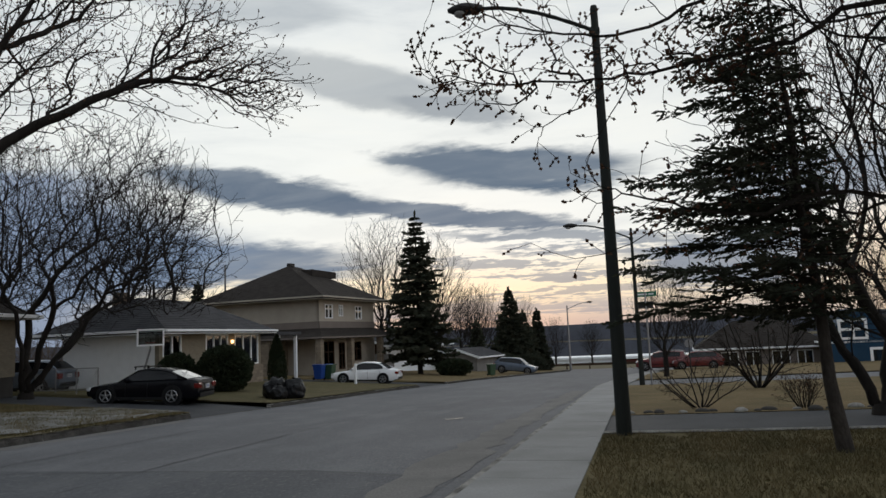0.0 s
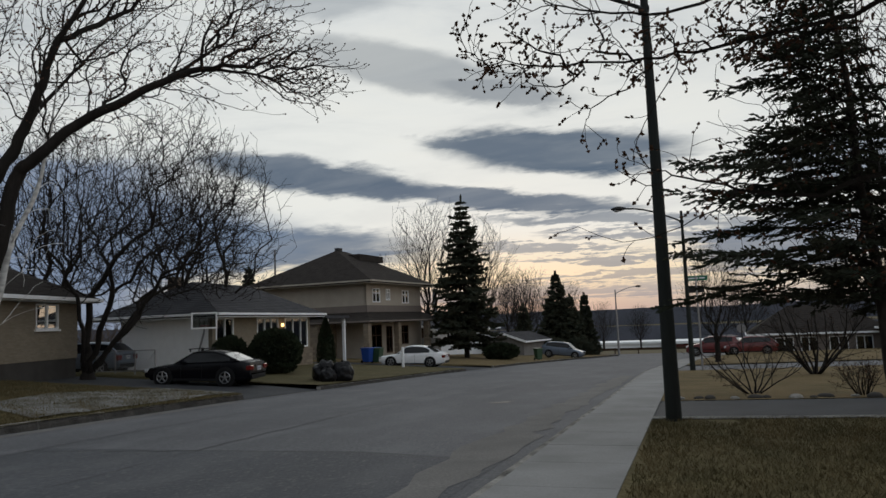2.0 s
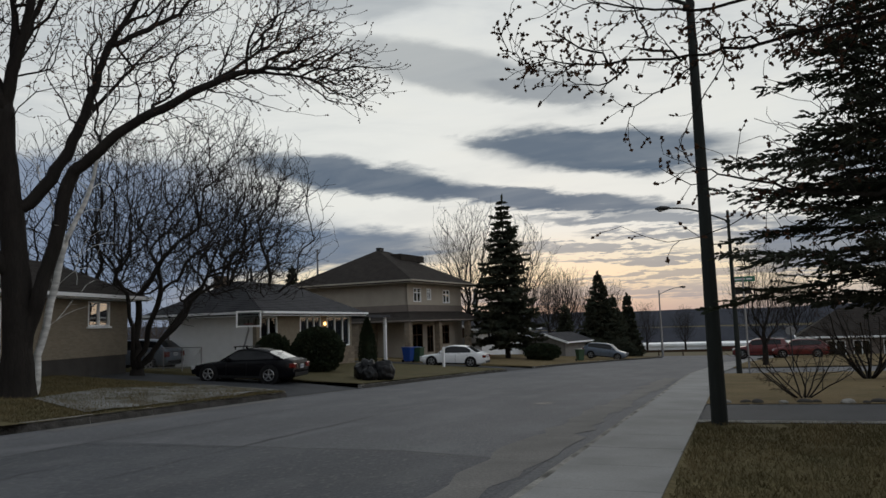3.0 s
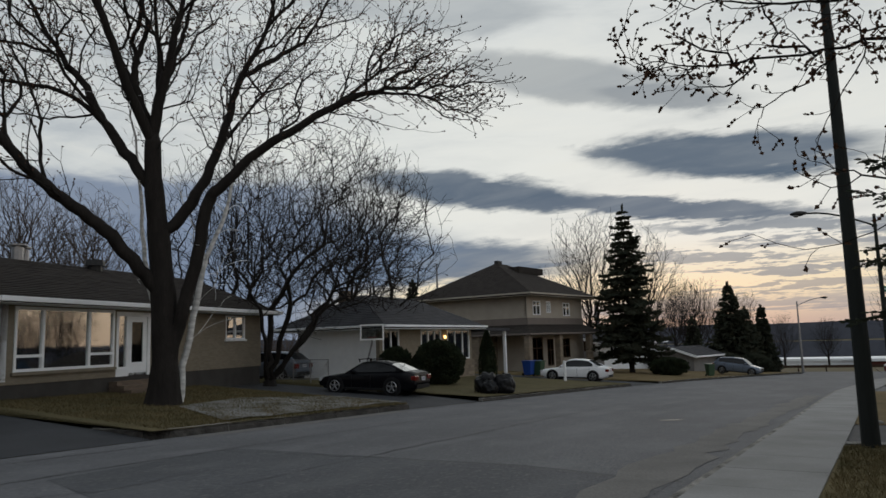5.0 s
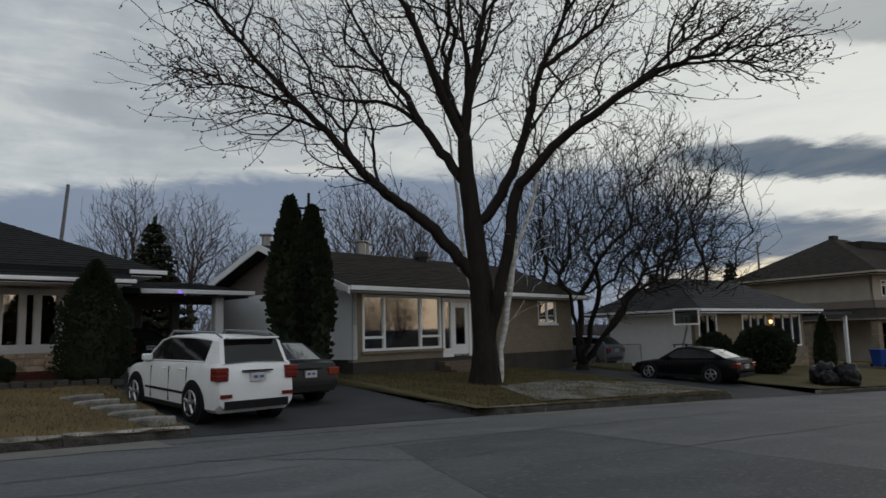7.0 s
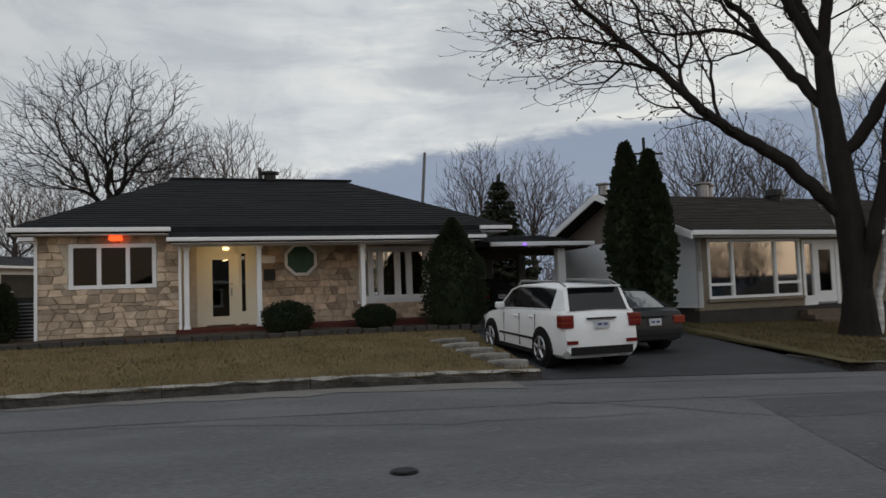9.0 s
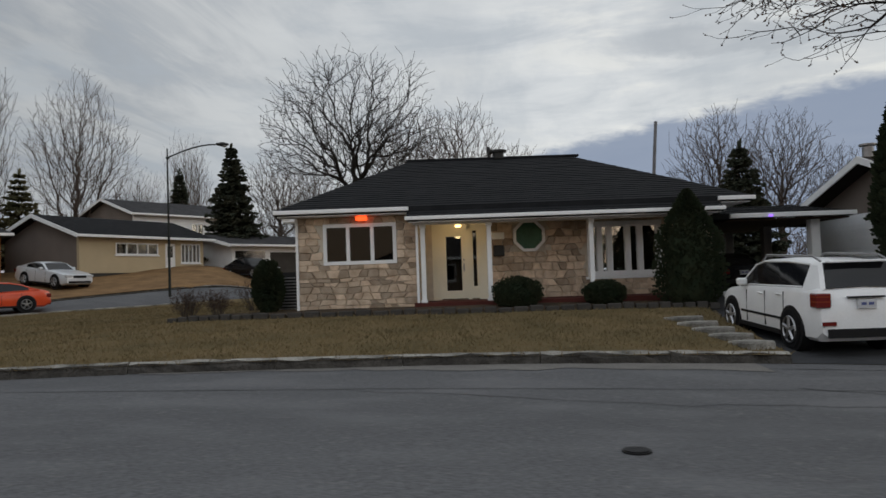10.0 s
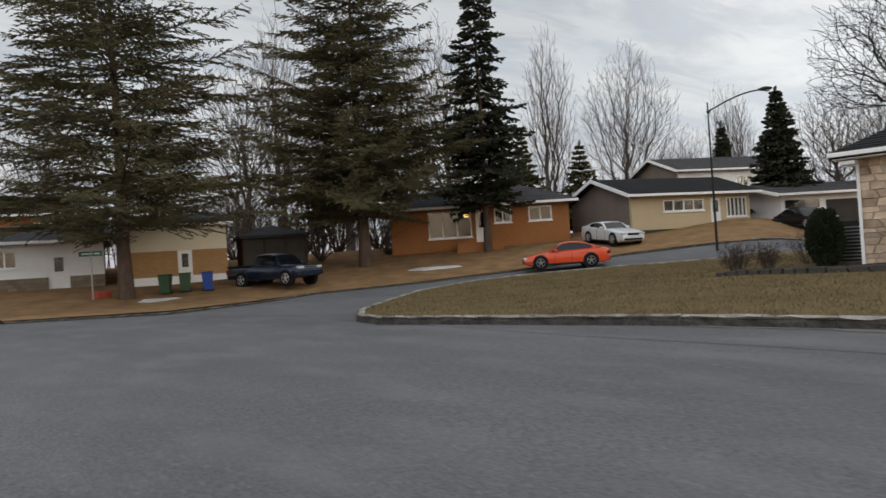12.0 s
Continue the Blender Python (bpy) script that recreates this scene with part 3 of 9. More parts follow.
def window(parent, T, x0, x1, z0, z1, bars=(), rails=(), mat="white", glass="glass", fw=0.07, sill="", curtain="", depth=0.10, name="window", proud=0.03):
    """A window in a wall: frame, mullions, one pane a bay, and a curtain or a dim room behind."""
    bays = [x0, *bars, x1]
    gaps = []
    for i, (a, b) in enumerate(zip(bays, bays[1:])):
        lo, hi = a + (fw if i == 0 else fw / 2), b - (fw if i == len(bays) - 2 else fw / 2)
        cut = sorted(z for p, q, z in rails if p < (lo + hi) / 2 < q)
        ends = [z0 + fw, *[v for z in cut for v in (z - fw / 2, z + fw / 2)], z1 - fw]
        gaps += [(lo, hi, ends[k], ends[k + 1]) for k in range(0, len(ends), 2)]
    xs = sorted({x0, x1, *[v for g_ in gaps for v in g_[:2]]})
    zs = sorted({z0, z1, *[v for g_ in gaps for v in g_[2:]]})
    bm = bmesh.new()
    for a, b in zip(xs, xs[1:]):
        for c, d in zip(zs, zs[1:]):
            if not any(g_[0] <= (a + b) / 2 <= g_[1] and g_[2] <= (c + d) / 2 <= g_[3] for g_ in gaps):
                bx(bm, a, -proud, c, b, depth, d)
    bmesh.ops.remove_doubles(bm, verts=bm.verts, dist=1e-4)
    bm.transform(T)
    frame_ob = part(name, bm, M[mat], parent)
    edges = [x0 + fw, *[b for b in bars], x1 - fw]
    for a, b in zip(edges, edges[1:]):
        bm = boxes((a, 0.03, z0 + fw * 0.9, b, 0.036, z1 - fw * 0.9), T=T)
        pane = part("pane", bm, M[glass], frame_ob)
        pane.visible_shadow = False
    if curtain:
        v, f = [], []
        n = max(int((x1 - x0) / 0.05), 4)
        for i in range(n + 1):
            x = x0 + fw + (x1 - x0 - 2 * fw) * i / n
            y = 0.20 + 0.025 * math.sin(i * 1.9) + 0.01 * math.sin(i * 0.7)
            v += [(x, y, z0 + fw), (x, y, z1 - fw)]
        f = [(2 * i, 2 * i + 2, 2 * i + 3, 2 * i + 1) for i in range(n)]
        raw("curtain", [T @ Vector(p) for p in v], f, M["curtain"], frame_ob, "pale hanging curtain", True)
    if sill:
        part("sill", boxes((x0 - 0.08, -0.09, z0 - 0.09, x1 + 0.08, 0.05, z0 - 0.004), bevel=0.01, T=T), M[sill], frame_ob)
    return frame_ob


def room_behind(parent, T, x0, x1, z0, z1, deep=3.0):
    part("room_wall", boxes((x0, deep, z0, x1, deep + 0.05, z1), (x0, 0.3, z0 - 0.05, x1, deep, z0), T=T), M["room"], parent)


def courses(bm, a, b, c, d, rows, lift=0.022, tab=0.0, seed=1):
    """Shingle courses on a roof plane: a to b along the eave, d to c along the ridge."""
    a, b, c, d = map(Vector, (a, b, c, d))
    nrm = (b - a).cross(d - a)
    if nrm.length < 1e-6:
        nrm = (b - a).cross(c - a)
    nrm.normalize()
    if nrm.z < 0:
        nrm = -nrm
    rnd = random.Random(seed)
    for k in range(rows):
        t0, t1 = k / rows, (k + 1.25) / rows
        t1 = min(t1, 1.0)
        l0, r0, l1, r1 = a.lerp(d, t0), b.lerp(c, t0), a.lerp(d, t1), b.lerp(c, t1)
        n = max(int((r0 - l0).length / tab), 1) if tab else 1
        for i in range(n):
            s, e = i / n, (i + 1) / n
            h = lift * (0.8 + 0.5 * rnd.random())
            low0, low1 = l0.lerp(r0, s) + nrm * h, l0.lerp(r0, e) + nrm * h
            top0, top1 = l1.lerp(r1, s) + nrm * 0.004, l1.lerp(r1, e) + nrm * 0.004
            v = [bm.verts.new(p) for p in (low0, low1, top1, top0, low0 - nrm * (h + 0.01), low1 - nrm * (h + 0.01))]
            bm.faces.new((v[0], v[1], v[2], v[3]))
            bm.faces.new((v[4], v[5], v[1], v[0]))


def slab(bm, pts, thick=0.16):
    """A roof plane with thickness, straight down."""
    top = [bm.verts.new(p) for p in pts]
    low = [bm.verts.new((p[0], p[1], p[2] - thick)) for p in pts]
    bm.faces.new(top)
    bm.faces.new(list(reversed(low)))
    for i in range(len(pts)):
        j = (i + 1) % len(pts)
        bm.faces.new((top[i], low[i], low[j], top[j]))


def roof(parent, planes, mat, rows=22, tab=0.0, label=""):
    bm = bmesh.new()
    for k, (a, b, c, d) in enumerate(planes):
        pts = [a, b, c] if (Vector(c) - Vector(d)).length < 1e-4 else [a, b, c, d]
        slab(bm, pts)
        courses(bm, a, b, c, d, rows, tab=tab, seed=k)
    bmesh.ops.recalc_face_normals(bm, faces=bm.faces)
    return part("roof", bm, mat, parent, label)


def hip(x0, x1, y0, y1, ze, zr, inset=None, insets=None):
    """The four planes of a hip roof: eave rectangle and ridge along x."""
    il, ir = insets or (inset, inset)
    ym = (y0 + y1) / 2
    A, B, C, D = (x0, y0, ze), (x1, y0, ze), (x1, y1, ze), (x0, y1, ze)
    R0, R1 = (x0 + il, ym, zr), (x1 - ir, ym, zr)
    return [(A, B, R1, R0), (B, C, R1, R1), (C, D, R0, R1), (D, A, R0, R0)]


def gutter(parent, rows, mat="white", name="gutter"):
    part(name, boxes(*rows, bevel=0.012), M[mat], parent)


def stones(parent, T, x0, x1, z0, z1, holes=(), size=0.42, seed=3):
    """Rough rubble in uneven courses, each stone a piece of its own with slanting joints."""
    rnd = random.Random(seed)
    beds = [z0]
    while beds[-1] < z1 - 0.16:
        beds.append(beds[-1] + size * rnd.uniform(0.42, 0.78))
    beds[-1] = z1

    def bed(k, x):
        """The wavering joint between two courses."""
        if k in (0, len(beds) - 1):
            return beds[k]
        return beds[k] + 0.075 * noise.noise((x * 1.4, k * 3.1, seed))
    cells = []
    for k in range(len(beds) - 1):
        x, lean = x0, 0.0
        while x < x1:
            nx = min(x + size * rnd.uniform(0.62, 1.5), x1)
            if x1 - nx < 0.15:
                nx = x1
            tip = 0.0 if nx == x1 else rnd.uniform(-0.075, 0.075)
            parts = [(x - lean, nx - tip, bed(k, x), bed(k, nx), bed(k + 1, x), bed(k + 1, nx), x + lean, nx + tip)]
            for a0, a1, b0, b1, t0, t1, c0, c1 in parts:
                xm, drop = (a0 + a1) / 2, rnd.uniform(-0.02, 0.02)
                cells.append([(a0, b0), (xm, (b0 + b1) / 2 + drop), (a1, b1), ((a1 + c1) / 2 + rnd.uniform(-0.015, 0.015), (b1 + t1) / 2), (c1, t1), (c0, t0)])
            x, lean = nx, tip
    for poly in cells:
        cx, cz = sum(p[0] for p in poly) / len(poly), sum(p[1] for p in poly) / len(poly)
        if any(h[0] - 0.02 < cx < h[1] + 0.02 and h[2] - 0.02 < cz < h[3] + 0.02 for h in holes):
            continue
        clip = [(p[0], p[1]) for p in poly]
        for h in holes:
            hc = (min(max(cx, h[0]), h[1]), min(max(cz, h[2]), h[3]))
            gx, gz = abs(cx - hc[0]), abs(cz - hc[1])
            fixed = []
            for px, pz in clip:
                if h[0] < px < h[1] and h[2] < pz < h[3]:
                    if gx >= gz:
                        px = h[0] if cx < h[0] else h[1]
                    else:
                        pz = h[2] if cz < h[2] else h[3]
                fixed.append((px, pz))
            clip = fixed
        area = abs(sum(clip[i - 1][0] * clip[i][1] - clip[i][0] * clip[i - 1][1] for i in range(len(clip)))) / 2
        if area < 0.006:
            continue
        out = 0.022 + rnd.uniform(0, 0.02)
        n = len(clip)
        rim = [(cx + (p[0] - cx) * 0.985, 0.0, cz + (p[1] - cz) * 0.985) for p in clip]
        mid = [(cx + (p[0] - cx) * 0.96, -out * 0.6, cz + (p[1] - cz) * 0.96) for p in clip]
        top = [(cx + (p[0] - cx) * 0.84, -out - 0.006 - rnd.uniform(0, 0.016), cz + (p[1] - cz) * 0.84) for p in clip]
        fs = []
        for i in range(n):
            j = (i + 1) % n
            fs += [(i, j, n + j, n + i), (n + i, n + j, 2 * n + j, 2 * n + i)]
        fs.append(tuple(range(2 * n, 3 * n)))
        raw("stone", [T @ Vector(p) for p in rim + mid + top], fs, M["stone"], parent)


# ---------------------------------------------------------------- the stone bungalow
def stone_bungalow():
    h = thing("bungalow", pose(-21.0, -8.4, 0, 0, 0, 100), "low stone-faced bungalow with a black hip roof and carport", "house")
    w = (0.80, 3.07, 2.06, 3.33)
    front = wall(h, ID, 0, 3.75, 0.2, 3.55, M["mortar"], [w], label="wall faced with irregular tan stones")
    stones(front, ID, 0, 3.75, 0.45, 3.55, [w], 0.32, seed=3)
    window(h, ID, *w[:2], *w[2:], bars=(1.57, 2.32), fw=0.11, glass="glass_black", proud=0.06)
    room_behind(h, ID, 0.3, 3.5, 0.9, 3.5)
    back = face(0, 1.3)
    door, octw, bay = (4.14, 5.94, 0.82, 3.32), (6.81, 7.86, 2.32, 3.37), (9.22, 11.66, 1.43, 3.22)
    rec = wall(h, back, 3.55, 13.3, 0.2, 3.6, M["mortar"], [door, octw, bay], label="recessed porch wall of tan stones")
    stones(rec, back, 5.98, 13.3, 0.75, 3.6, [octw, bay], 0.34, seed=5)
    part("return_wall", boxes((3.53, 0.22, 0.2, 3.75, 1.3, 3.6)), M["mortar"], h)
    part("side_wall", boxes((0.0, 0.22, 0.2, 0.22, 10.0, 3.55), (13.08, 1.52, 0.2, 13.3, 10.0, 3.55), (0.22, 9.8, 0.2, 13.08, 10.0, 3.55)), M["stone_block"], h)
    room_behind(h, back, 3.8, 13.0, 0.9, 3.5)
    # entrance: cream surround, door with long glass, sidelight
    part("door_surround", boxes((4.14, 0.0, 0.82, 4.42, 0.12, 3.32), (5.28, 0.0, 0.82, 5.42, 0.12, 3.32), (5.66, 0.0, 0.82, 5.94, 0.12, 3.32), (4.42, 0.0, 3.08, 5.66, 0.12, 3.32), T=back), M["cream"], h, "pale yellow door surround")
    d = part("front_door", boxes((4.42, 0.05, 0.86, 4.60, 0.11, 3.08), (5.10, 0.05, 0.86, 5.28, 0.11, 3.08), (4.60, 0.05, 0.86, 5.10, 0.11, 1.12), (4.60, 0.05, 2.9, 5.10, 0.11, 3.08), T=back), M["cream"], h, "cream front door with a long glass panel")
    part("pane", boxes((4.60, 0.07, 1.12, 5.10, 0.08, 2.9), T=back), M["glass_dark"], d)
    part("handle", boxes((5.15, 0.0, 1.75, 5.19, 0.05, 2.0), (5.15, -0.02, 2.1, 5.19, 0.05, 2.15), T=back), M["metal"], d)
    s = part("sidelight", boxes((5.42, 0.05, 0.86, 5.48, 0.11, 3.08), (5.60, 0.05, 0.86, 5.66, 0.11, 3.08), (5.48, 0.05, 0.86, 5.60, 0.11, 1.25), T=back), M["cream"], h)
    part("pane", boxes((5.48, 0.07, 1.25, 5.60, 0.08, 3.0), T=back), M["glass_dark"], s)
    # octagonal window
    bm = bmesh.new()
    ring = [(7.335 + 0.56 * math.cos(math.radians(22.5 + 45 * k)), 2.845 + 0.56 * math.sin(math.radians(22.5 + 45 * k))) for k in range(8)]
    inner = [(7.335 + (x - 7.335) * 0.82, 2.845 + (z - 2.845) * 0.82) for x, z in ring]
    for k in range(8):
        j = (k + 1) % 8
        quad = [(ring[k], -0.06), (ring[j], -0.06), (inner[j], -0.06), (inner[k], -0.06)]
        fr = [bm.verts.new((p[0], y, p[1])) for p, y in quad]
        bk = [bm.verts.new((p[0], 0.1, p[1])) for p, y in quad]
        bm.faces.new(fr)
        bm.faces.new(bk[::-1])
        for a in range(4):
            bm.faces.new((fr[a], bk[a], bk[(a + 1) % 4], fr[(a + 1) % 4]))
    bmesh.ops.recalc_face_normals(bm, faces=bm.faces)
    bm.transform(back)
    o = part("octagon_window", bm, M["white"], h, "octagonal white-framed window with green glass")
    raw("pane", [back @ Vector((x, 0.0, z)) for x, z in inner], [tuple(range(8))], M["oct_green"], o)
    part("glazing_bar", boxes((6.9, -0.03, 2.83, 7.77, -0.004, 2.86), (7.32, -0.03, 2.4, 7.35, -0.006, 3.28), T=back), M["oct_green"], o)
    part("corner_fill", boxes((6.81, 0.1, 2.32, 7.86, 0.2, 3.37), T=back), M["mortar"], o)
    # bow window with five tall lights
    window(h, back, *bay[:2], *bay[2:], bars=(9.62, 9.95, 10.55, 10.95), fw=0.17, sill="white", proud=0.10, glass="glass_mirror")
    part("house_number", boxes((6.12, -0.06, 2.75, 6.52, -0.035, 2.98), T=back, bevel=0.01), M["white"], h, "small white oval plaque")
    part("letter_box", boxes((6.15, -0.16, 2.2, 6.5, -0.035, 2.55), T=back, bevel=0.02), M["dark_metal"], h, "black letter box")
    # porch
    part("porch_deck", boxes((3.6, -0.55, 0.66, 12.6, 1.28, 0.82), (3.7, -0.45, 0.2, 12.5, 1.2, 0.66)), M["deck_red"], h, "dark red porch deck")
    for x in (3.9, 5.92, 9.03, 12.4):
        part("porch_post", boxes((x - 0.07, -0.42, 0.82, x + 0.07, -0.28, 3.2), (x - 0.1, -0.45, 0.82, x + 0.1, -0.25, 0.9), (x - 0.1, -0.45, 3.1, x + 0.1, -0.25, 3.2), bevel=0.01), M["white"], h, "slim white porch post")
    part("porch_post", boxes((3.68, -0.40, 0.82, 3.76, -0.30, 3.2), bevel=0.01), M["white"], h)
    part("porch_beam", boxes((3.6, -0.5, 3.2, 12.7, -0.2, 3.32)), M["white"], h)
    roof(h, hip(-0.55, 13.9, -0.55, 10.55, 3.74, 6.02, insets=(3.9, 4.5)), M["shingle_black"], 26, 0.9, "black shingled hip roof")
    roof(h, [((3.45, -0.95, 3.42), (12.85, -0.95, 3.42), (12.85, 0.5, 4.05), (3.45, 0.5, 4.05))], M["shingle_black"], 7, 0.9, "lower black porch roof")
    part("ridge_cap", boxes((3.2, 4.86, 6.0, 9.75, 5.14, 6.07)), M["shingle_black"], h)
    gutter(h, [(-0.6, -0.68, 3.62, 3.5, -0.56, 3.74), (3.4, -1.08, 3.30, 12.9, -0.96, 3.41), (12.86, -0.66, 3.62, 13.95, -0.56, 3.74), (13.9, -0.6, 3.62, 14.0, 10.6, 3.74)])
    part("soffit", boxes((-0.5, -0.54, 3.55, 13.85, 1.4, 3.575), (3.5, -0.94, 3.24, 12.8, -0.55, 3.262)), M["white_siding"], h)
    part("downpipe", boxes((-0.05, -0.09, 0.6, 0.03, -0.03, 3.4), (-0.35, -0.5, 3.4, 0.02, -0.05, 3.5)), M["white"], h)
    bm = bmesh.new()
    cyl(bm, (6.7, 5.0, 6.0), (6.7, 5.0, 6.25), 0.22)
    cyl(bm, (6.7, 5.0, 6.25), (6.7, 5.0, 6.33), 0.33)
    cyl(bm, (6.35, 5.1, 6.0), (6.35, 5.1, 6.5), 0.06)
    part("roof_vent", bm, M["dark_metal"], h, "black metal roof vent")
    lamp = part("eave_lamp", boxes((1.85, -0.32, 3.40, 2.2, -0.1, 3.54), bevel=0.03), M["lamp_orange"], h, "glowing orange lamp under the eave")
    # porch lamp by the door
    part("porch_lamp", boxes((4.9, 0.35, 3.14, 5.1, 0.55, 3.22), bevel=0.03), M["lamp_warm"], h, "small warm porch lamp under the roof")
    bulb = bpy.data.lights.new("porch_lamp_bulb", "POINT")
    bulb.energy, bulb.color, bulb.shadow_soft_size = 5.0, (1.0, 0.72, 0.36), 0.12
    b_ob = new("porch_lamp_bulb", bulb)
    b_ob.matrix_world = pose(-21.0, -8.4, 0, 0, 0, 100) @ Matrix.Translation((5.0, 0.45, 3.0))
    # carport
    roof(h, [((13.4, 1.4, 3.32), (18.0, 1.4, 3.32), (18.0, 5.6, 3.9), (13.4, 5.6, 3.9)), ((18.0, 9.8, 3.3), (13.4, 9.8, 3.3), (13.4, 5.6, 3.9), (18.0, 5.6, 3.9))], M["shingle_black"], 10, 0.9, "black carport roof")
    gutter(h, [(13.95, 1.27, 3.18, 18.1, 1.39, 3.33), (18.02, 1.4, 3.15, 18.1, 9.8, 3.32)])
    part("carport_ceiling", boxes((13.95, 1.5, 3.10, 17.95, 9.7, 3.15)), M["dark_wood"], h)
    # front post white, the posts further back a darker grey
    for x, y in ((17.0, 2.0), (17.0, 5.6), (17.0, 9.3), (14.6, 9.3)):
        part("carport_post", boxes((x - 0.16, y - 0.16, 0.4, x + 0.16, y + 0.16, 3.12), bevel=0.02), M["white" if y < 4 else "grey_wood"], h, "square carport post")
    part("carport_light", boxes((15.2, 1.22, 3.2, 15.32, 1.26, 3.26)), M["lamp_violet"], h, "tiny violet light on the carport fascia")
    pump = part("heat_pump", boxes((-0.95, 0.9, 0.6, -0.1, 1.25, 1.9)), M["dark_metal"], h, "slatted dark heat pump")
    for k in range(11):
        part("slat", boxes((-0.93, 0.86, 0.7 + 0.1 * k, -0.12, 0.9, 0.74 + 0.1 * k)), M["metal"], pump)


stone_bungalow()


# ---------------------------------------------------------------- the brick bungalow behind the maple
def brick_bungalow():
    h = thing("bungalow", pose(-21.8, 11.3, 0, 0, 0, 104), "tan brick bungalow with a brown gable roof", "house")
    big, door, small = (0.43, 4.50, 1.08, 3.04), (4.60, 6.35, 0.72, 3.0), (11.2, 12.7, 1.98, 3.02)
    wall(h, ID, 0.0, 14.1, 0.82, 3.3, M["brick_tan"], [big, door, small], label="tan brick front wall")
    part("foundation", boxes((0.03, 0.03, -1.0, 14.05, 0.3, 0.82), (0.03, 0.3, -1.0, 0.3, 9, 0.82)), M["foundation"], h)
    window(h, ID, *big[:2], *big[2:], bars=(1.48, 3.36), rails=((0.5, 1.48, 1.55), (3.36, 4.43, 1.55)), fw=0.09, glass="glass_mirror", curtain="c")
    part("window_sill", boxes((0.35, -0.1, 0.98, 4.55, 0.0, 1.07)), M["brick_tan"], h)
    d = part("door_surround", boxes((4.60, -0.02, 0.72, 4.72, 0.12, 3.0), (5.10, -0.02, 0.72, 5.22, 0.12, 3.0), (6.2, -0.02, 0.72, 6.35, 0.12, 3.0), (4.72, -0.02, 2.85, 6.2, 0.12, 3.0), (4.72, -0.02, 0.72, 5.1, 0.12, 1.05)), M["white"], h, "white door surround with sidelight")
    part("pane", boxes((4.72, 0.04, 1.05, 5.1, 0.05, 2.85)), M["glass_mirror"], d)
    fd = part("front_door", boxes((5.22, 0.03, 0.75, 5.42, 0.1, 2.85), (6.0, 0.03, 0.75, 6.2, 0.1, 2.85), (5.42, 0.03, 0.75, 6.0, 0.1, 1.2), (5.42, 0.03, 2.65, 6.0, 0.1, 2.85)), M["white"], h, "white door with long glass")
    part("pane", boxes((5.42, 0.05, 1.2, 6.0, 0.06, 2.65)), M["glass"], fd)
    window(h, ID, *small[:2], *small[2:], bars=(11.95,), fw=0.06, glass="glass_mirror", curtain="c", sill="white")
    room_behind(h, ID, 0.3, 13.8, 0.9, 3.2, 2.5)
    for k in range(4):
        part("step", boxes((4.3, -0.35 - 0.3 * (3 - k), -0.4, 6.7, -0.002 - 0.001 * k, 0.12 + 0.15 * k)), M["brick_brown"], h, "dark brick step")
    side = face(0.0, 8.8, -90)
    wall(h, side, 0, 8.8, 0.82, 3.3, M["white_siding"], thick=0.2, name="side_wall")
    siding(h, side, 0, 8.78, 0.82, 3.25, M["white_siding"])
    # gable end
    bm = bmesh.new()
    v = [bm.verts.new(p) for p in ((0.0, 0.0, 3.3), (0.0, 8.8, 3.3), (0.0, 4.4, 5.0))]
    w = [bm.verts.new((p.co.x + 0.2, p.co.y, p.co.z)) for p in v]
    bm.faces.new(v)
    bm.faces.new(w[::-1])
    for a in range(3):
        bm.faces.new((v[a], v[(a + 1) % 3], w[(a + 1) % 3], w[a]))
    bmesh.ops.recalc_face_normals(bm, faces=bm.faces)
    part("gable", bm, M["taupe_siding"], h, "dark gable panel")
    part("back_wall", boxes((0.2, 8.6, -0.5, 14.1, 8.8, 3.3), (13.9, 0.22, -1.0, 14.1, 8.6, 3.3)), M["brick_tan"], h)
    roof(h, [((-0.75, -0.7, 3.26), (14.7, -0.7, 3.26), (14.7, 4.4, 5.12), (-0.75, 4.4, 5.12)), ((14.7, 9.5, 3.26), (-0.75, 9.5, 3.26), (-0.75, 4.4, 5.12), (14.7, 4.4, 5.12))], M["shingle_brown"], 24, 0.95, "brown shingled gable roof")
    gutter(h, [(-0.75, -0.83, 3.12, 14.75, -0.71, 3.27)])
    part("soffit", boxes((-0.7, -0.7, 3.08, 14.65, 0.05, 3.1)), M["white_siding"], h)
    bm = bmesh.new()
    for y0, z0, y1, z1 in ((-0.75, 3.2, 4.4, 5.1), (4.4, 5.1, 9.5, 3.2)):
        vs = [bm.verts.new(p) for p in ((-0.82, y0, z0 + 0.04), (-0.82, y1, z1 + 0.04), (-0.82, y1, z1 - 0.2), (-0.82, y0, z0 - 0.2))]
        us = [bm.verts.new((-0.765, p.co.y, p.co.z)) for p in vs]
        bm.faces.new(vs)
        bm.faces.new(us[::-1])
        for a in range(4):
            bm.faces.new((vs[a], vs[(a + 1) % 4], us[(a + 1) % 4], us[a]))
    bmesh.ops.recalc_face_normals(bm, faces=bm.faces)
    part("bargeboard", bm, M["white"], h, "white bargeboards")
    for x, y, r, z, hh in ((0.7, 6.0, 0.2, 4.5, 1.2), (4.6, 4.6, 0.22, 5.0, 0.6), (5.0, 4.7, 0.16, 5.0, 0.55)):
        bm = bmesh.new()
        cyl(bm, (x, y, z - 0.3), (x, y, z + hh), r)
        cyl(bm, (x, y, z + hh + 0.06), (x, y, z + hh + 0.12), r * 1.5)
        cyl(bm, (x, y, z + hh), (x, y, z + hh + 0.08), r * 0.7)
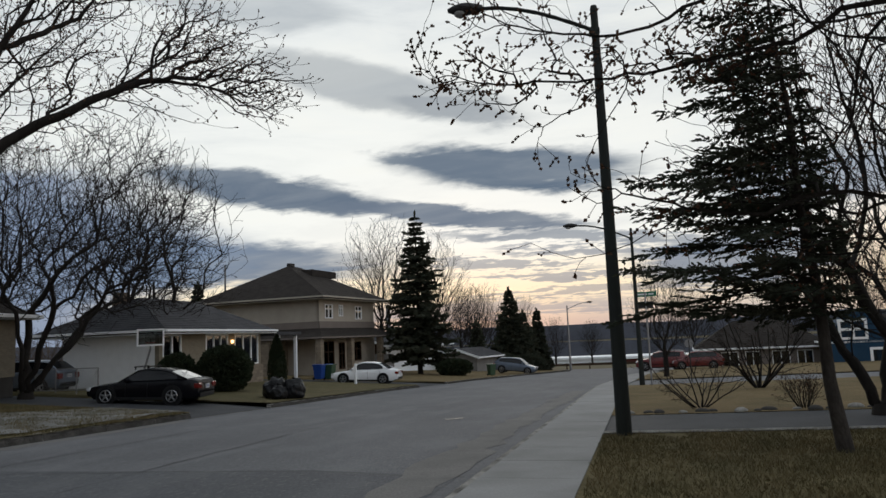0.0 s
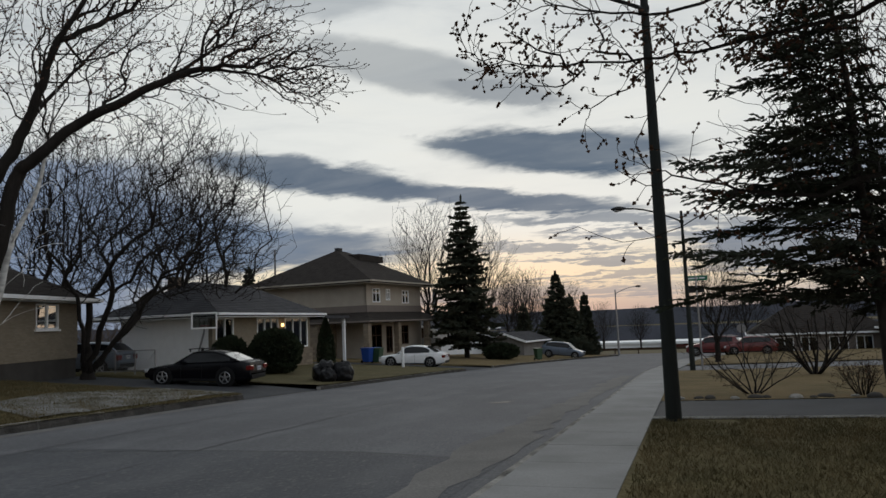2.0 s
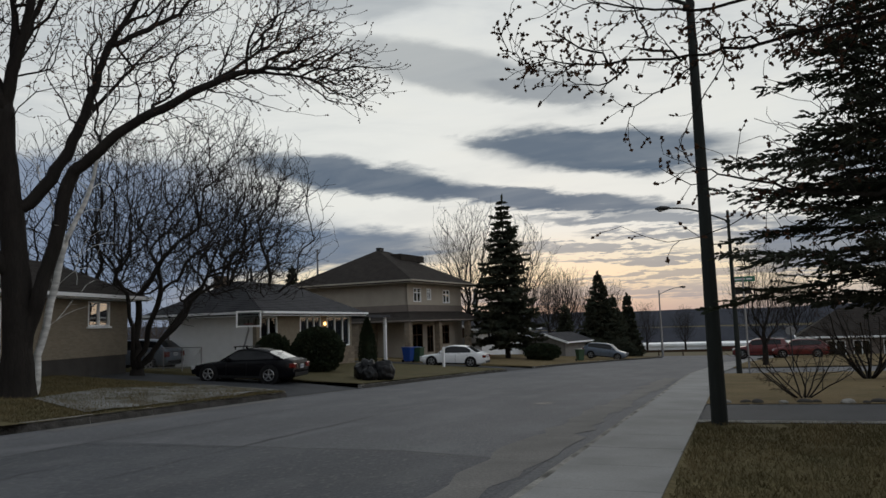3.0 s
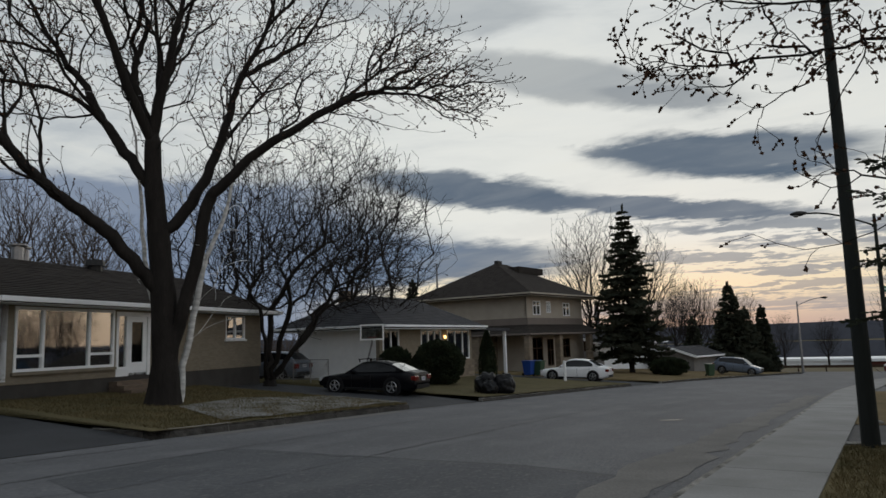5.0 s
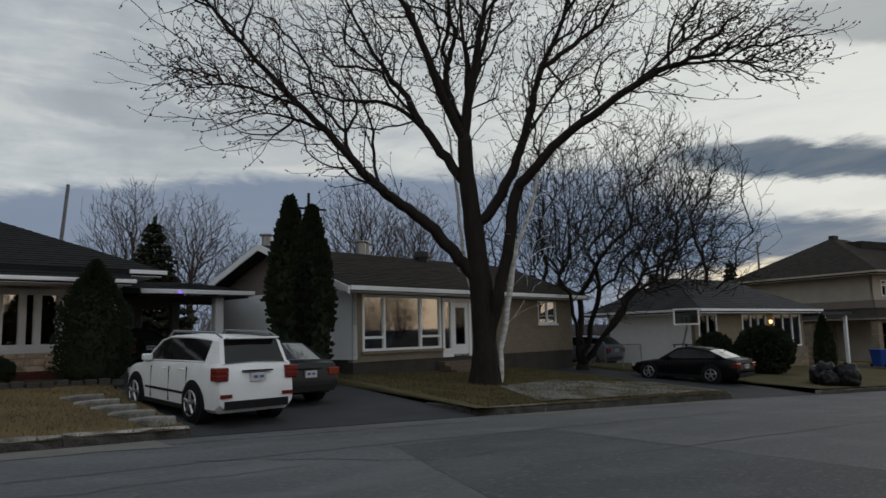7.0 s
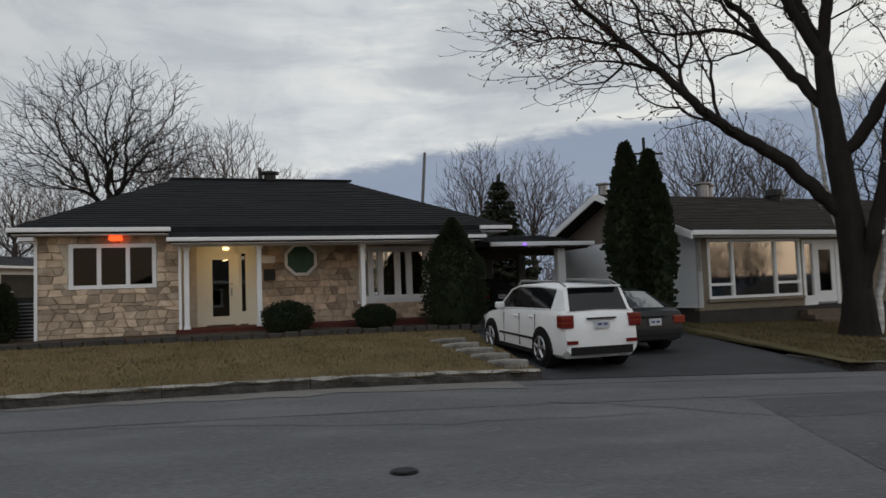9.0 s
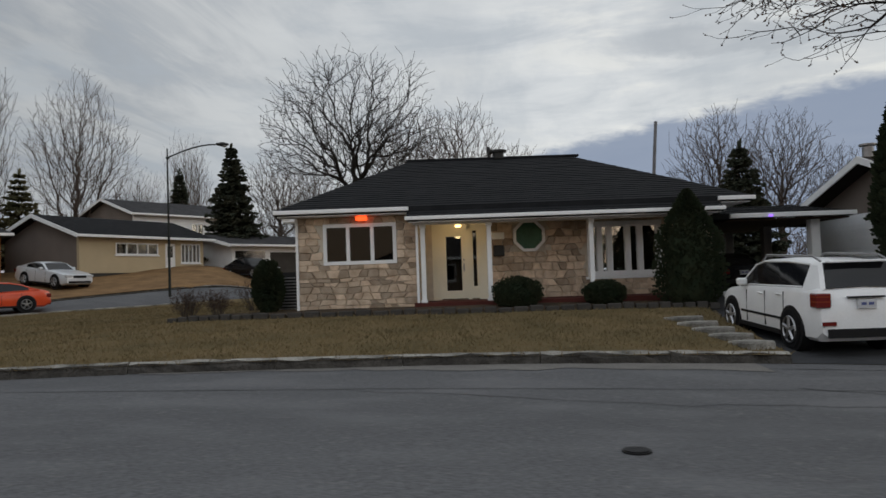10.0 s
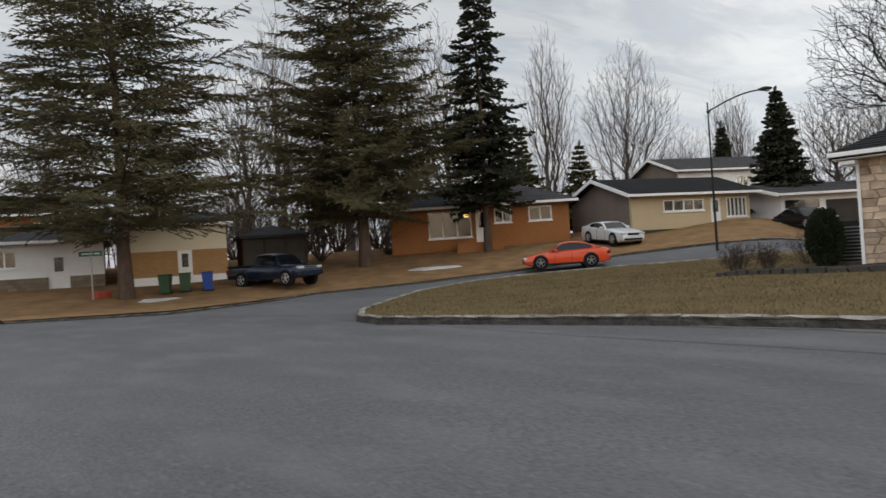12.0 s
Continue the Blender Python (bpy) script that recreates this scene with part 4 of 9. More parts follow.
        part("chimney", bm, M["metal"], h, "round metal chimney with a cap")
    bm = bmesh.new()
    cyl(bm, (7.8, 4.0, 4.9), (7.8, 4.0, 5.15), 0.3)
    cyl(bm, (7.8, 4.0, 5.15), (7.8, 4.0, 5.4), 0.42, 0.36)
    part("roof_vent", bm, M["dark_metal"], h, "dark turbine roof vent")


brick_bungalow()


# ---------------------------------------------------------------- the garage house with the lit window
def garage_house():
    h = thing("bungalow", pose(-22.4, 30.7, 0, 0, 0, 94), "bungalow with a white side wall and grey hip roof", "house")
    w1, w2, w3 = (0.3, 2.0, 1.2, 2.3), (4.5, 7.05, 1.0, 2.3), (7.9, 11.1, 0.42, 2.3)
    wall(h, ID, 0.0, 11.5, -0.9, 2.4, M["brick_tan"], [w1, w2, w3], label="tan brick wall with lit window")
    part("stone_base", boxes((4.2, -0.12, -1.0, 11.6, -0.003, 0.35)), M["stone_block"], h, "rough stone base")
    window(h, ID, *w1[:2], *w1[2:], bars=(1.15,), fw=0.08, glass="glass")
    window(h, ID, *w2[:2], *w2[2:], bars=(5.4, 6.2), fw=0.08, glass="glass")
    window(h, ID, *w3[:2], *w3[2:], bars=(9.0, 10.1), fw=0.08, glass="glass", curtain="c")
    # glowing box added on the wall for the warm light inside the window
    part("window_glow", boxes((7.44, -0.13, 1.76, 7.58, -0.004, 1.95), bevel=0.02), M["lamp_warm"], h, "glowing box beside the window, standing for the light inside it")
    room_behind(h, ID, 0.2, 11.3, -0.2, 2.4, 2.5)
    side = face(0.0, 5.3, -90)
    wall(h, side, 0, 5.08, -0.9, 2.4, M["white"], name="side_wall", label="plain white garage wall")
    part("back_wall", boxes((0.2, 5.1, -0.9, 11.5, 5.3, 2.4), (11.3, 0.22, -0.9, 11.5, 5.1, 2.4)), M["brick_tan"], h)
    roof(h, hip(-0.7, 12.2, -0.8, 6.6, 2.52, 4.4, insets=(3.4, 3.4)), M["shingle_grey"], 18, 0.9, "worn grey hip roof")
    gutter(h, [(-0.75, -0.92, 2.42, 12.25, -0.8, 2.54), (-0.82, -0.9, 2.42, -0.7, 6.6, 2.54)])
    part("soffit", boxes((-0.7, -0.8, 2.32, 12.2, 6.6, 2.36)), M["white_siding"], h)
    bm = boxes((2.3, 3.6, 3.9, 2.9, 4.2, 4.7))
    part("chimney", bm, M["brick_brown"], h)
    # open side porch
    part("porch_roof", boxes((12.26, -0.6, 2.2, 17.0, 5.2, 2.4)), M["shingle_grey"], h)
    for x in (13.6, 16.6):
        part("porch_post", boxes((x - 0.1, -0.4, -1.2, x + 0.1, -0.2, 2.2), bevel=0.01), M["white"], h)
    part("porch_back", boxes((12.0, 4.0, -1.2, 17.0, 4.2, 2.2)), M["dark_wood"], h)


garage_house()


# ---------------------------------------------------------------- the two-storey house
def two_storey():
    h = thing("two_storey_house", pose(-24.7, 54.6, 0, 0, 0, 84), "two-storey beige stucco house with a brown hip roof", "house")
    fw_ = [(1.0, 2.3, 3.55, 4.75), (3.35, 4.1, 3.75, 4.75), (6.4, 7.7, 3.5, 4.7), (0.4, 2.4, -0.55, 1.65), (3.2, 4.3, -0.8, 1.5), (5.6, 7.4, -0.2, 1.5)]
    wall(h, ID, 0, 10.2, -1.8, 5.2, M["stucco"], fw_, label="beige stucco front wall")
    for k, w in enumerate(fw_):
        window(h, ID, *w[:2], *w[2:], bars=((w[0] + w[1]) / 2,), rails=((w[0], w[1], (w[2] + w[3]) / 2 + 0.2),), fw=0.08, glass="glass_mirror" if k < 3 else "glass", mat="white" if k < 3 else "dark_wood")
    room_behind(h, ID, 0.3, 9.9, -0.8, 5.0, 2.5)
    side = face(0, 11.0, -90)
    wall(h, side, 0, 10.98, -1.8, 5.2, M["stucco"], name="side_wall")
    part("back_wall", boxes((0.2, 10.8, -1.8, 10.2, 11.0, 5.2), (10.0, 0.22, -1.8, 10.2, 10.8, 5.2)), M["stucco"], h)
    part("band", boxes((-0.06, -0.06, 2.55, 10.26, -0.003, 3.3), (-0.06, -0.06, 2.55, -0.003, 11.0, 3.3)), M["taupe_siding"], h, "darker panel band under the upper windows")
    roof(h, hip(-1.0, 11.2, -1.0, 12.0, 5.35, 8.6, insets=(5.2, 5.2)), M["shingle_brown"], 26, 1.2, "brown shingled hip roof")
    gutter(h, [(-1.05, -1.14, 5.22, 11.25, -1.0, 5.35), (-1.14, -1.1, 5.22, -1.0, 12.0, 5.35)], "stucco")
    part("soffit", boxes((-1.0, -1.0, 5.1, 11.2, 12.0, 5.14)), M["stucco"], h)
    part("dormer", boxes((4.8, 3.4, 7.6, 9.2, 5.2, 8.2)), M["shingle_brown"], h)
    part("ridge_vent", boxes((4.2, 5.3, 8.55, 4.9, 5.7, 8.85)), M["dark_metal"], h)
    roof(h, [((-2.6, -1.7, 2.0), (10.6, -1.7, 2.0), (10.2, -0.02, 2.75), (0, -0.02, 2.75)), ((-2.6, 11.0, 2.0), (-2.6, -1.7, 2.0), (-0.02, 0, 2.75), (-0.02, 11.0, 2.75))], M["shingle_brown"], 7, 1.2, "brown skirt roof over the ground floor")
    part("fascia", boxes((-2.7, -1.82, 1.88, 10.7, -1.71, 2.0), (-2.72, -1.7, 1.88, -2.61, 11.0, 2.0)), M["taupe_siding"], h)
    for x in (-2.3, 2.8, 8.6):
        part("porch_pier", boxes((x - 0.25, -1.6, -1.8, x + 0.25, -1.1, 1.82), bevel=0.02), M["stone_block"], h, "stone porch pier")
    part("ground_wall", boxes((-2.3, 3.0, -1.8, -0.02, 3.2, 1.9), (-2.45, 3.2, -1.8, -2.25, 11.0, 1.9)), M["stone_block"], h)


two_storey()

# ---------------------------------------------------------------- trees
M["bark"] = material("grey_brown_bark", (0.030, 0.026, 0.023), 0.95, spots=(0.015, 0.013, 0.012), scale=4, fine=22, bump=0.9, amount=0.8, fine_amount=0.6, stretch=(1, 1, 0.25), bump_dist=0.03)
M["bark_pale"] = material("pale_twigs", (0.105, 0.085, 0.074), 0.95, scale=4, fine=22, bump=0.6, amount=0.6, fine_amount=0.4, stretch=(1, 1, 0.25))
M["bark_grey"] = material("grey_spruce_bark", (0.068, 0.058, 0.050), 0.95, spots=(0.032, 0.028, 0.025), scale=5, fine=20, bump=0.9, amount=0.8, fine_amount=0.6, stretch=(1, 1, 0.5), bump_dist=0.03)
M["bark_pine"] = material("pine_bark", (0.13, 0.095, 0.075), 0.95, spots=(0.06, 0.045, 0.038), scale=5, fine=20, bump=0.9, amount=0.8, fine_amount=0.6, stretch=(1, 1, 0.3), bump_dist=0.03)
M["birch"] = material("birch_bark", (0.74, 0.73, 0.70), 0.8, spots=(0.10, 0.09, 0.085), scale=3.0, fine=18, bump=0.4, amount=0.65, fine_amount=0.3, stretch=(0.6, 0.6, 2.5))
M["needles"] = material("spruce_needles", (0.046, 0.057, 0.040), 0.9, spots=(0.070, 0.064, 0.040), scale=1.5, fine=14, bump=0.0, amount=0.8, fine_amount=0.4, spec=0.2)
M["pine_needles"] = material("pine_needles", (0.100, 0.104, 0.056), 0.9, spots=(0.17, 0.13, 0.07), scale=0.8, fine=10, bump=0.0, amount=0.8, fine_amount=0.4, spec=0.2)
M["thuja"] = material("thuja_foliage", (0.022, 0.034, 0.018), 0.9, spots=(0.04, 0.042, 0.02), scale=2.5, fine=14, bump=0.0, amount=0.8, fine_amount=0.4, spec=0.2)
M["bud"] = material("leaf_buds", (0.10, 0.055, 0.035), 0.9, scale=8, fine=30, bump=0)


class Wood:
    """Collects tapered tubes and small leaf blades into one mesh each."""

    def __init__(self, seed):
        self.v, self.f, self.bv, self.bf = [], [], [], []
        self.rnd = random.Random(seed)

    def tube(self, pts, radii, n):
        base = len(self.v)
        last = len(pts) - 1
        for i, (p, r) in enumerate(zip(pts, radii)):
            d = (pts[min(i + 1, last)] - pts[max(i - 1, 0)]).normalized()
            a = d.cross(Vector((0.31, 0.95, 0.05))).normalized()
            b = d.cross(a)
            for k in range(n):
                t = math.tau * k / n
                self.v.append(p + (a * math.cos(t) + b * math.sin(t)) * r)
        for i in range(last):
            for k in range(n):
                j = (k + 1) % n
                self.f.append((base + i * n + k, base + i * n + j, base + (i + 1) * n + j, base + (i + 1) * n + k))

    def blade(self, p, d, size, wide=0.35):
        """A small pointed leaf or needle tuft of two crossing triangles."""
        s = d.cross(Vector((self.rnd.uniform(-1, 1), self.rnd.uniform(-1, 1), self.rnd.uniform(-1, 1))))
        if s.length < 1e-3:
            return
        s = s.normalized() * size * wide
        u = d.cross(s).normalized() * size * wide
        i = len(self.bv)
        tip = p + d * size
        mid = p + d * size * 0.4
        self.bv += [p, mid + s, tip, mid - s, mid + u, mid - u]
        self.bf += [(i, i + 1, i + 2, i + 3), (i, i + 4, i + 2, i + 5)]

    def grow(self, p, d, length, r, level, spec):
        """A limb with its side shoots, down to the finest twigs."""
        rnd = self.rnd
        n = max(3, int(length / spec["seg"][level]))
        pts, radii, ways = [p.copy()], [r], [d.copy()]
        q, w = p.copy(), d.copy()
        end = r * spec["taper"]
        for i in range(n):
            bend = spec["wander"][level]
            w = (w + Vector((rnd.gauss(0, bend), rnd.gauss(0, bend), rnd.gauss(0, bend) + spec["lift"][level]))).normalized()
            q = q + w * (length / n)
            pts.append(q.copy())
            radii.append(r + (end - r) * (i + 1) / n)
            ways.append(w.copy())
        self.tube(pts, radii, 8 if r > 0.12 else 5 if r > 0.03 else 3)
        self.sprout(pts, radii, ways, length, level, spec)

    def limb(self, pts, r0, r1, level, spec, length=None):
        """A limb along a given bent line, smoothed, with shoots."""
        pts = [Vector(p) for p in pts]
        out = []
        for i in range(len(pts) - 1):
            p0, p1, p2, p3 = pts[max(i - 1, 0)], pts[i], pts[i + 1], pts[min(i + 2, len(pts) - 1)]
            for k in range(5):
                t = k / 5
                out.append(0.5 * (2 * p1 + (p2 - p0) * t + (2 * p0 - 5 * p1 + 4 * p2 - p3) * t * t + (3 * p1 - p0 - 3 * p2 + p3) * t ** 3))
        out.append(pts[-1])
        wob = r0 * 0.25
        out = [p + Vector([self.rnd.gauss(0, wob) for _ in range(3)]) if 0 < i < len(out) - 1 else p for i, p in enumerate(out)]
        n = len(out) - 1
        radii = [r0 + (r1 - r0) * (i / n) ** 0.8 for i in range(n + 1)]
        ways = [(out[min(i + 1, n)] - out[max(i - 1, 0)]).normalized() for i in range(n + 1)]
        self.tube(out, radii, 9 if r0 > 0.15 else 6)
        total = sum((out[i + 1] - out[i]).length for i in range(n))
        self.sprout(out, radii, ways, length or total, level, spec)

    def sprout(self, pts, radii, ways, length, level, spec):
        rnd = self.rnd
        n = len(pts) - 1
        if level + 1 < spec["levels"]:
            count = max(int(spec["kids"][level] * length), spec["least"][level])
            for k in range(count):
                t = spec["bare"][level] + (1 - spec["bare"][level]) * (k + rnd.random()) / count
                i = min(int(t * n), n - 1)
                f = t * n - i
                q = pts[i].lerp(pts[i + 1], f)
                w = ways[i]
                side = w.cross(Vector((rnd.gauss(0, 1), rnd.gauss(0, 1), rnd.gauss(0, 1)))).normalized()
                a = radians(rnd.uniform(*spec["angle"][level]))
                nd = (w * math.cos(a) + side * math.sin(a)).normalized()
                long = max(length * spec["ratio"][level] * rnd.uniform(0.55, 1.2) * (1.2 - 0.7 * t), spec["minimum"][level])
                self.grow(q, nd, long, max(min(radii[i] * 0.6, long * spec["slim"]), 0.0035 * spec.get("twig", 1.0)), level + 1, spec)
        if level >= spec["levels"] - 2 and spec["buds"]:
            for _ in range(spec["buds"]):
                i = rnd.randrange(max(n // 3, 1), n + 1)
                d = (ways[i] + Vector((rnd.gauss(0, 0.5), rnd.gauss(0, 0.5), rnd.gauss(0.2, 0.5)))).normalized()
                self.blade(pts[i], d, spec["bud_size"] * rnd.uniform(0.6, 1.3), 0.4)

    def finish(self, parent, bark, leaf, trunk_name="trunk", leaf_name="crown", leaf_label=""):
        out = raw(trunk_name, self.v, self.f, bark, parent, smooth=True)
        if self.bf:
            raw(leaf_name, self.bv, self.bf, leaf, parent, leaf_label, kind="stuff")
        return out


class Arbor:
    """A crown of twigs: every twig tip joins the nearest limb, favouring short ways to the foot; limbs thicken with what they bear."""

    def __init__(self, seed, size=60000):
        self.rnd = random.Random(seed)
        self.p = numpy.zeros((size, 3))
        self.way = numpy.zeros(size)
        self.dir = numpy.zeros((size, 3))
        self.cap = numpy.full(size, 9.0)
        self.low = numpy.zeros(size)
        self.up, self.d, self.n = [], [], 0

    def node(self, q, parent):
        i = self.n
        self.p[i] = q
        if parent < 0:
            self.d.append(Vector((0, 0, 1)))
        else:
            step = Vector(q) - Vector(self.p[parent])
            self.way[i] = self.way[parent] + step.length
            self.d.append(step.normalized() if step.length > 1e-6 else self.d[parent])
        self.dir[i] = self.d[-1]
        self.up.append(parent)
        self.n += 1
        return i

    def line(self, pts, parent=-1, wob=0.0, parts=4, caps=None, floor=0.0):
        """A limb along a smooth line; gives its nodes."""
        pts = [Vector(p) for p in pts]
        out = []
        for i in range(len(pts) - 1):
            p0, p1, p2, p3 = pts[max(i - 1, 0)], pts[i], pts[i + 1], pts[min(i + 2, len(pts) - 1)]
            for k in range(parts):
                t = k / parts
                out.append(0.5 * (2 * p1 + (p2 - p0) * t + (2 * p0 - 5 * p1 + 4 * p2 - p3) * t * t + (3 * p1 - p0 - 3 * p2 + p3) * t ** 3))
        out.append(pts[-1])
        ids = []
        for i, q in enumerate(out):
            if wob and 0 < i < len(out) - 1:
                q = q + Vector([self.rnd.gauss(0, wob) for _ in range(3)])
            parent = self.node(q, parent)
            ids.append(parent)
            if caps:
                self.cap[parent] = caps[0] + (caps[1] - caps[0]) * i / (len(out) - 1)
                self.low[parent] = floor * self.cap[parent]
        return ids

    def near(self, q, k, turn_cost=0.0):
        to = numpy.array(q) - self.p[:self.n]
        gap = numpy.sqrt((to ** 2).sum(1)) + 1e-6
        ahead = (to * self.dir[:self.n]).sum(1) / gap
        return int(numpy.argmin(gap * (1.0 + turn_cost * (1 - ahead)) + k * self.way[:self.n]))

    def reach(self, q, k=0.4, seg=0.3, wob=0.05, lift=0.12, curl=0.4):
        """Grows a curved twig from the best limb out to q."""
        j = self.near(q, k, 0.55)
        a = Vector(self.p[j])
        gap = (q - a).length
        if gap < seg * 0.3:
            return j
        m = max(int(gap / seg + 0.7), 2 if gap > seg else 1)
        mid = a.lerp(q, 0.5) + self.d[j] * gap * curl * 0.5 - Vector((0, 0, lift * gap * 0.5))
        for i in range(1, m + 1):
            t = i / m
            b = a * (1 - t) ** 2 + mid * 2 * t * (1 - t) + q * t * t
            if i < m:
                b += Vector([self.rnd.gauss(0, wob * gap / m) for _ in range(3)])
            j = self.node(b, j)
        return j

    def finish(self, parent, bark, thin, foot, split=0.05, bud=None, bud_size=0.06, buds=2, crown="crown", trunk="trunk", slender=1.35, flare=(1.35,)):
        n = self.n
        kids = [[] for _ in range(n)]
        for i, u in enumerate(self.up):
            if u >= 0:
                kids[u].append(i)
        load = [0] * n
        for i in range(n - 1, -1, -1):
            load[i] = max(load[i], 1) if kids[i] else 1
            if self.up[i] >= 0:
                load[self.up[i]] += load[i]
        roots = [i for i in range(n) if self.up[i] < 0]
        most = math.log(max(load[i] for i in roots))
        rad = [thin * (foot / thin) ** ((math.log(load[i]) / most) ** slender) for i in range(n)]
        for i in range(n):
            rad[i] = min(max(rad[i], self.low[i]), self.cap[i], rad[self.up[i]] if self.up[i] >= 0 else 9.0)
        thick, fine = Wood(1), Wood(2)
        todo = list(roots)
        while todo:
            i = todo.pop()
            u = self.up[i]
            chain = [i] if u < 0 else [u, i]
            while kids[chain[-1]]:
                best = max(kids[chain[-1]], key=lambda c: load[c])
                todo += [c for c in kids[chain[-1]] if c != best]
                chain.append(best)
            pts = [Vector(self.p[c]) for c in chain]
            rs = [rad[c] for c in chain]
            if u >= 0:
                rs[0] = rs[1]
            if u < 0:
                rs = [r * k for r, k in zip(rs, flare)] + rs[len(flare):]
            cut = next((c for c, r in enumerate(rs) if r < split), len(rs))
            if cut >= 2:
                thick.tube(pts[:cut + 1], rs[:cut + 1], 9 if rs[0] > 0.12 else 6)
            else:
                cut = 0
            if len(pts) - cut >= 2:
                fine.tube(pts[cut:], rs[cut:], 5 if rs[cut] > 0.035 else 3)
            if bud:
                tip, d = pts[-1], (pts[-1] - pts[-2]).normalized()
                for c in range(buds):
                    fine.blade(tip.lerp(pts[-2], c * self.rnd.uniform(0.3, 0.6)), (d + Vector([self.rnd.gauss(0, 0.4) for _ in range(3)])).normalized(), bud_size * self.rnd.uniform(0.6, 1.3), 0.4)
        raw(trunk, thick.v, thick.f, bark, parent, smooth=True)
        raw(crown, fine.v, fine.f, bark, parent, kind="stuff")
        if fine.bf:
            raw("budding", fine.bv, fine.bf, bud, parent, kind="stuff")


BROAD = dict(levels=5, seg=[0.7, 0.5, 0.35, 0.22, 0.16], wander=[0.05, 0.09, 0.13, 0.16, 0.16], lift=[0.03, 0.05, 0.06, 0.06, 0.05], taper=0.35,
             kids=[0.9, 1.3, 2.2, 3.0], least=[5, 4, 3, 3], bare=[0.35, 0.2, 0.15, 0.1], angle=[(25, 55), (30, 65), (30, 70), (30, 70)],
             ratio=[0.62, 0.5, 0.45, 0.45], minimum=[1.0, 0.6, 0.3, 0.2], slim=0.022, buds=2, bud_size=0.06)


def at(az, r, z):
    a = radians(az)
    return Vector((-r * math.sin(a), r * math.cos(a), z))


def toward(az, el, r):
    """A place r metres off, in a given direction from the eye."""
    return at(az, r, 1.6 + r * math.tan(radians(el)))


def ground_at(v):
    x, y = v.x, v.y
    if x < left_x(min(max(y, -13), 84)):
        return left_z(x, y)
    return right_z(x, y) if x > right_x(min(y, 84)) else street_z(x, y)


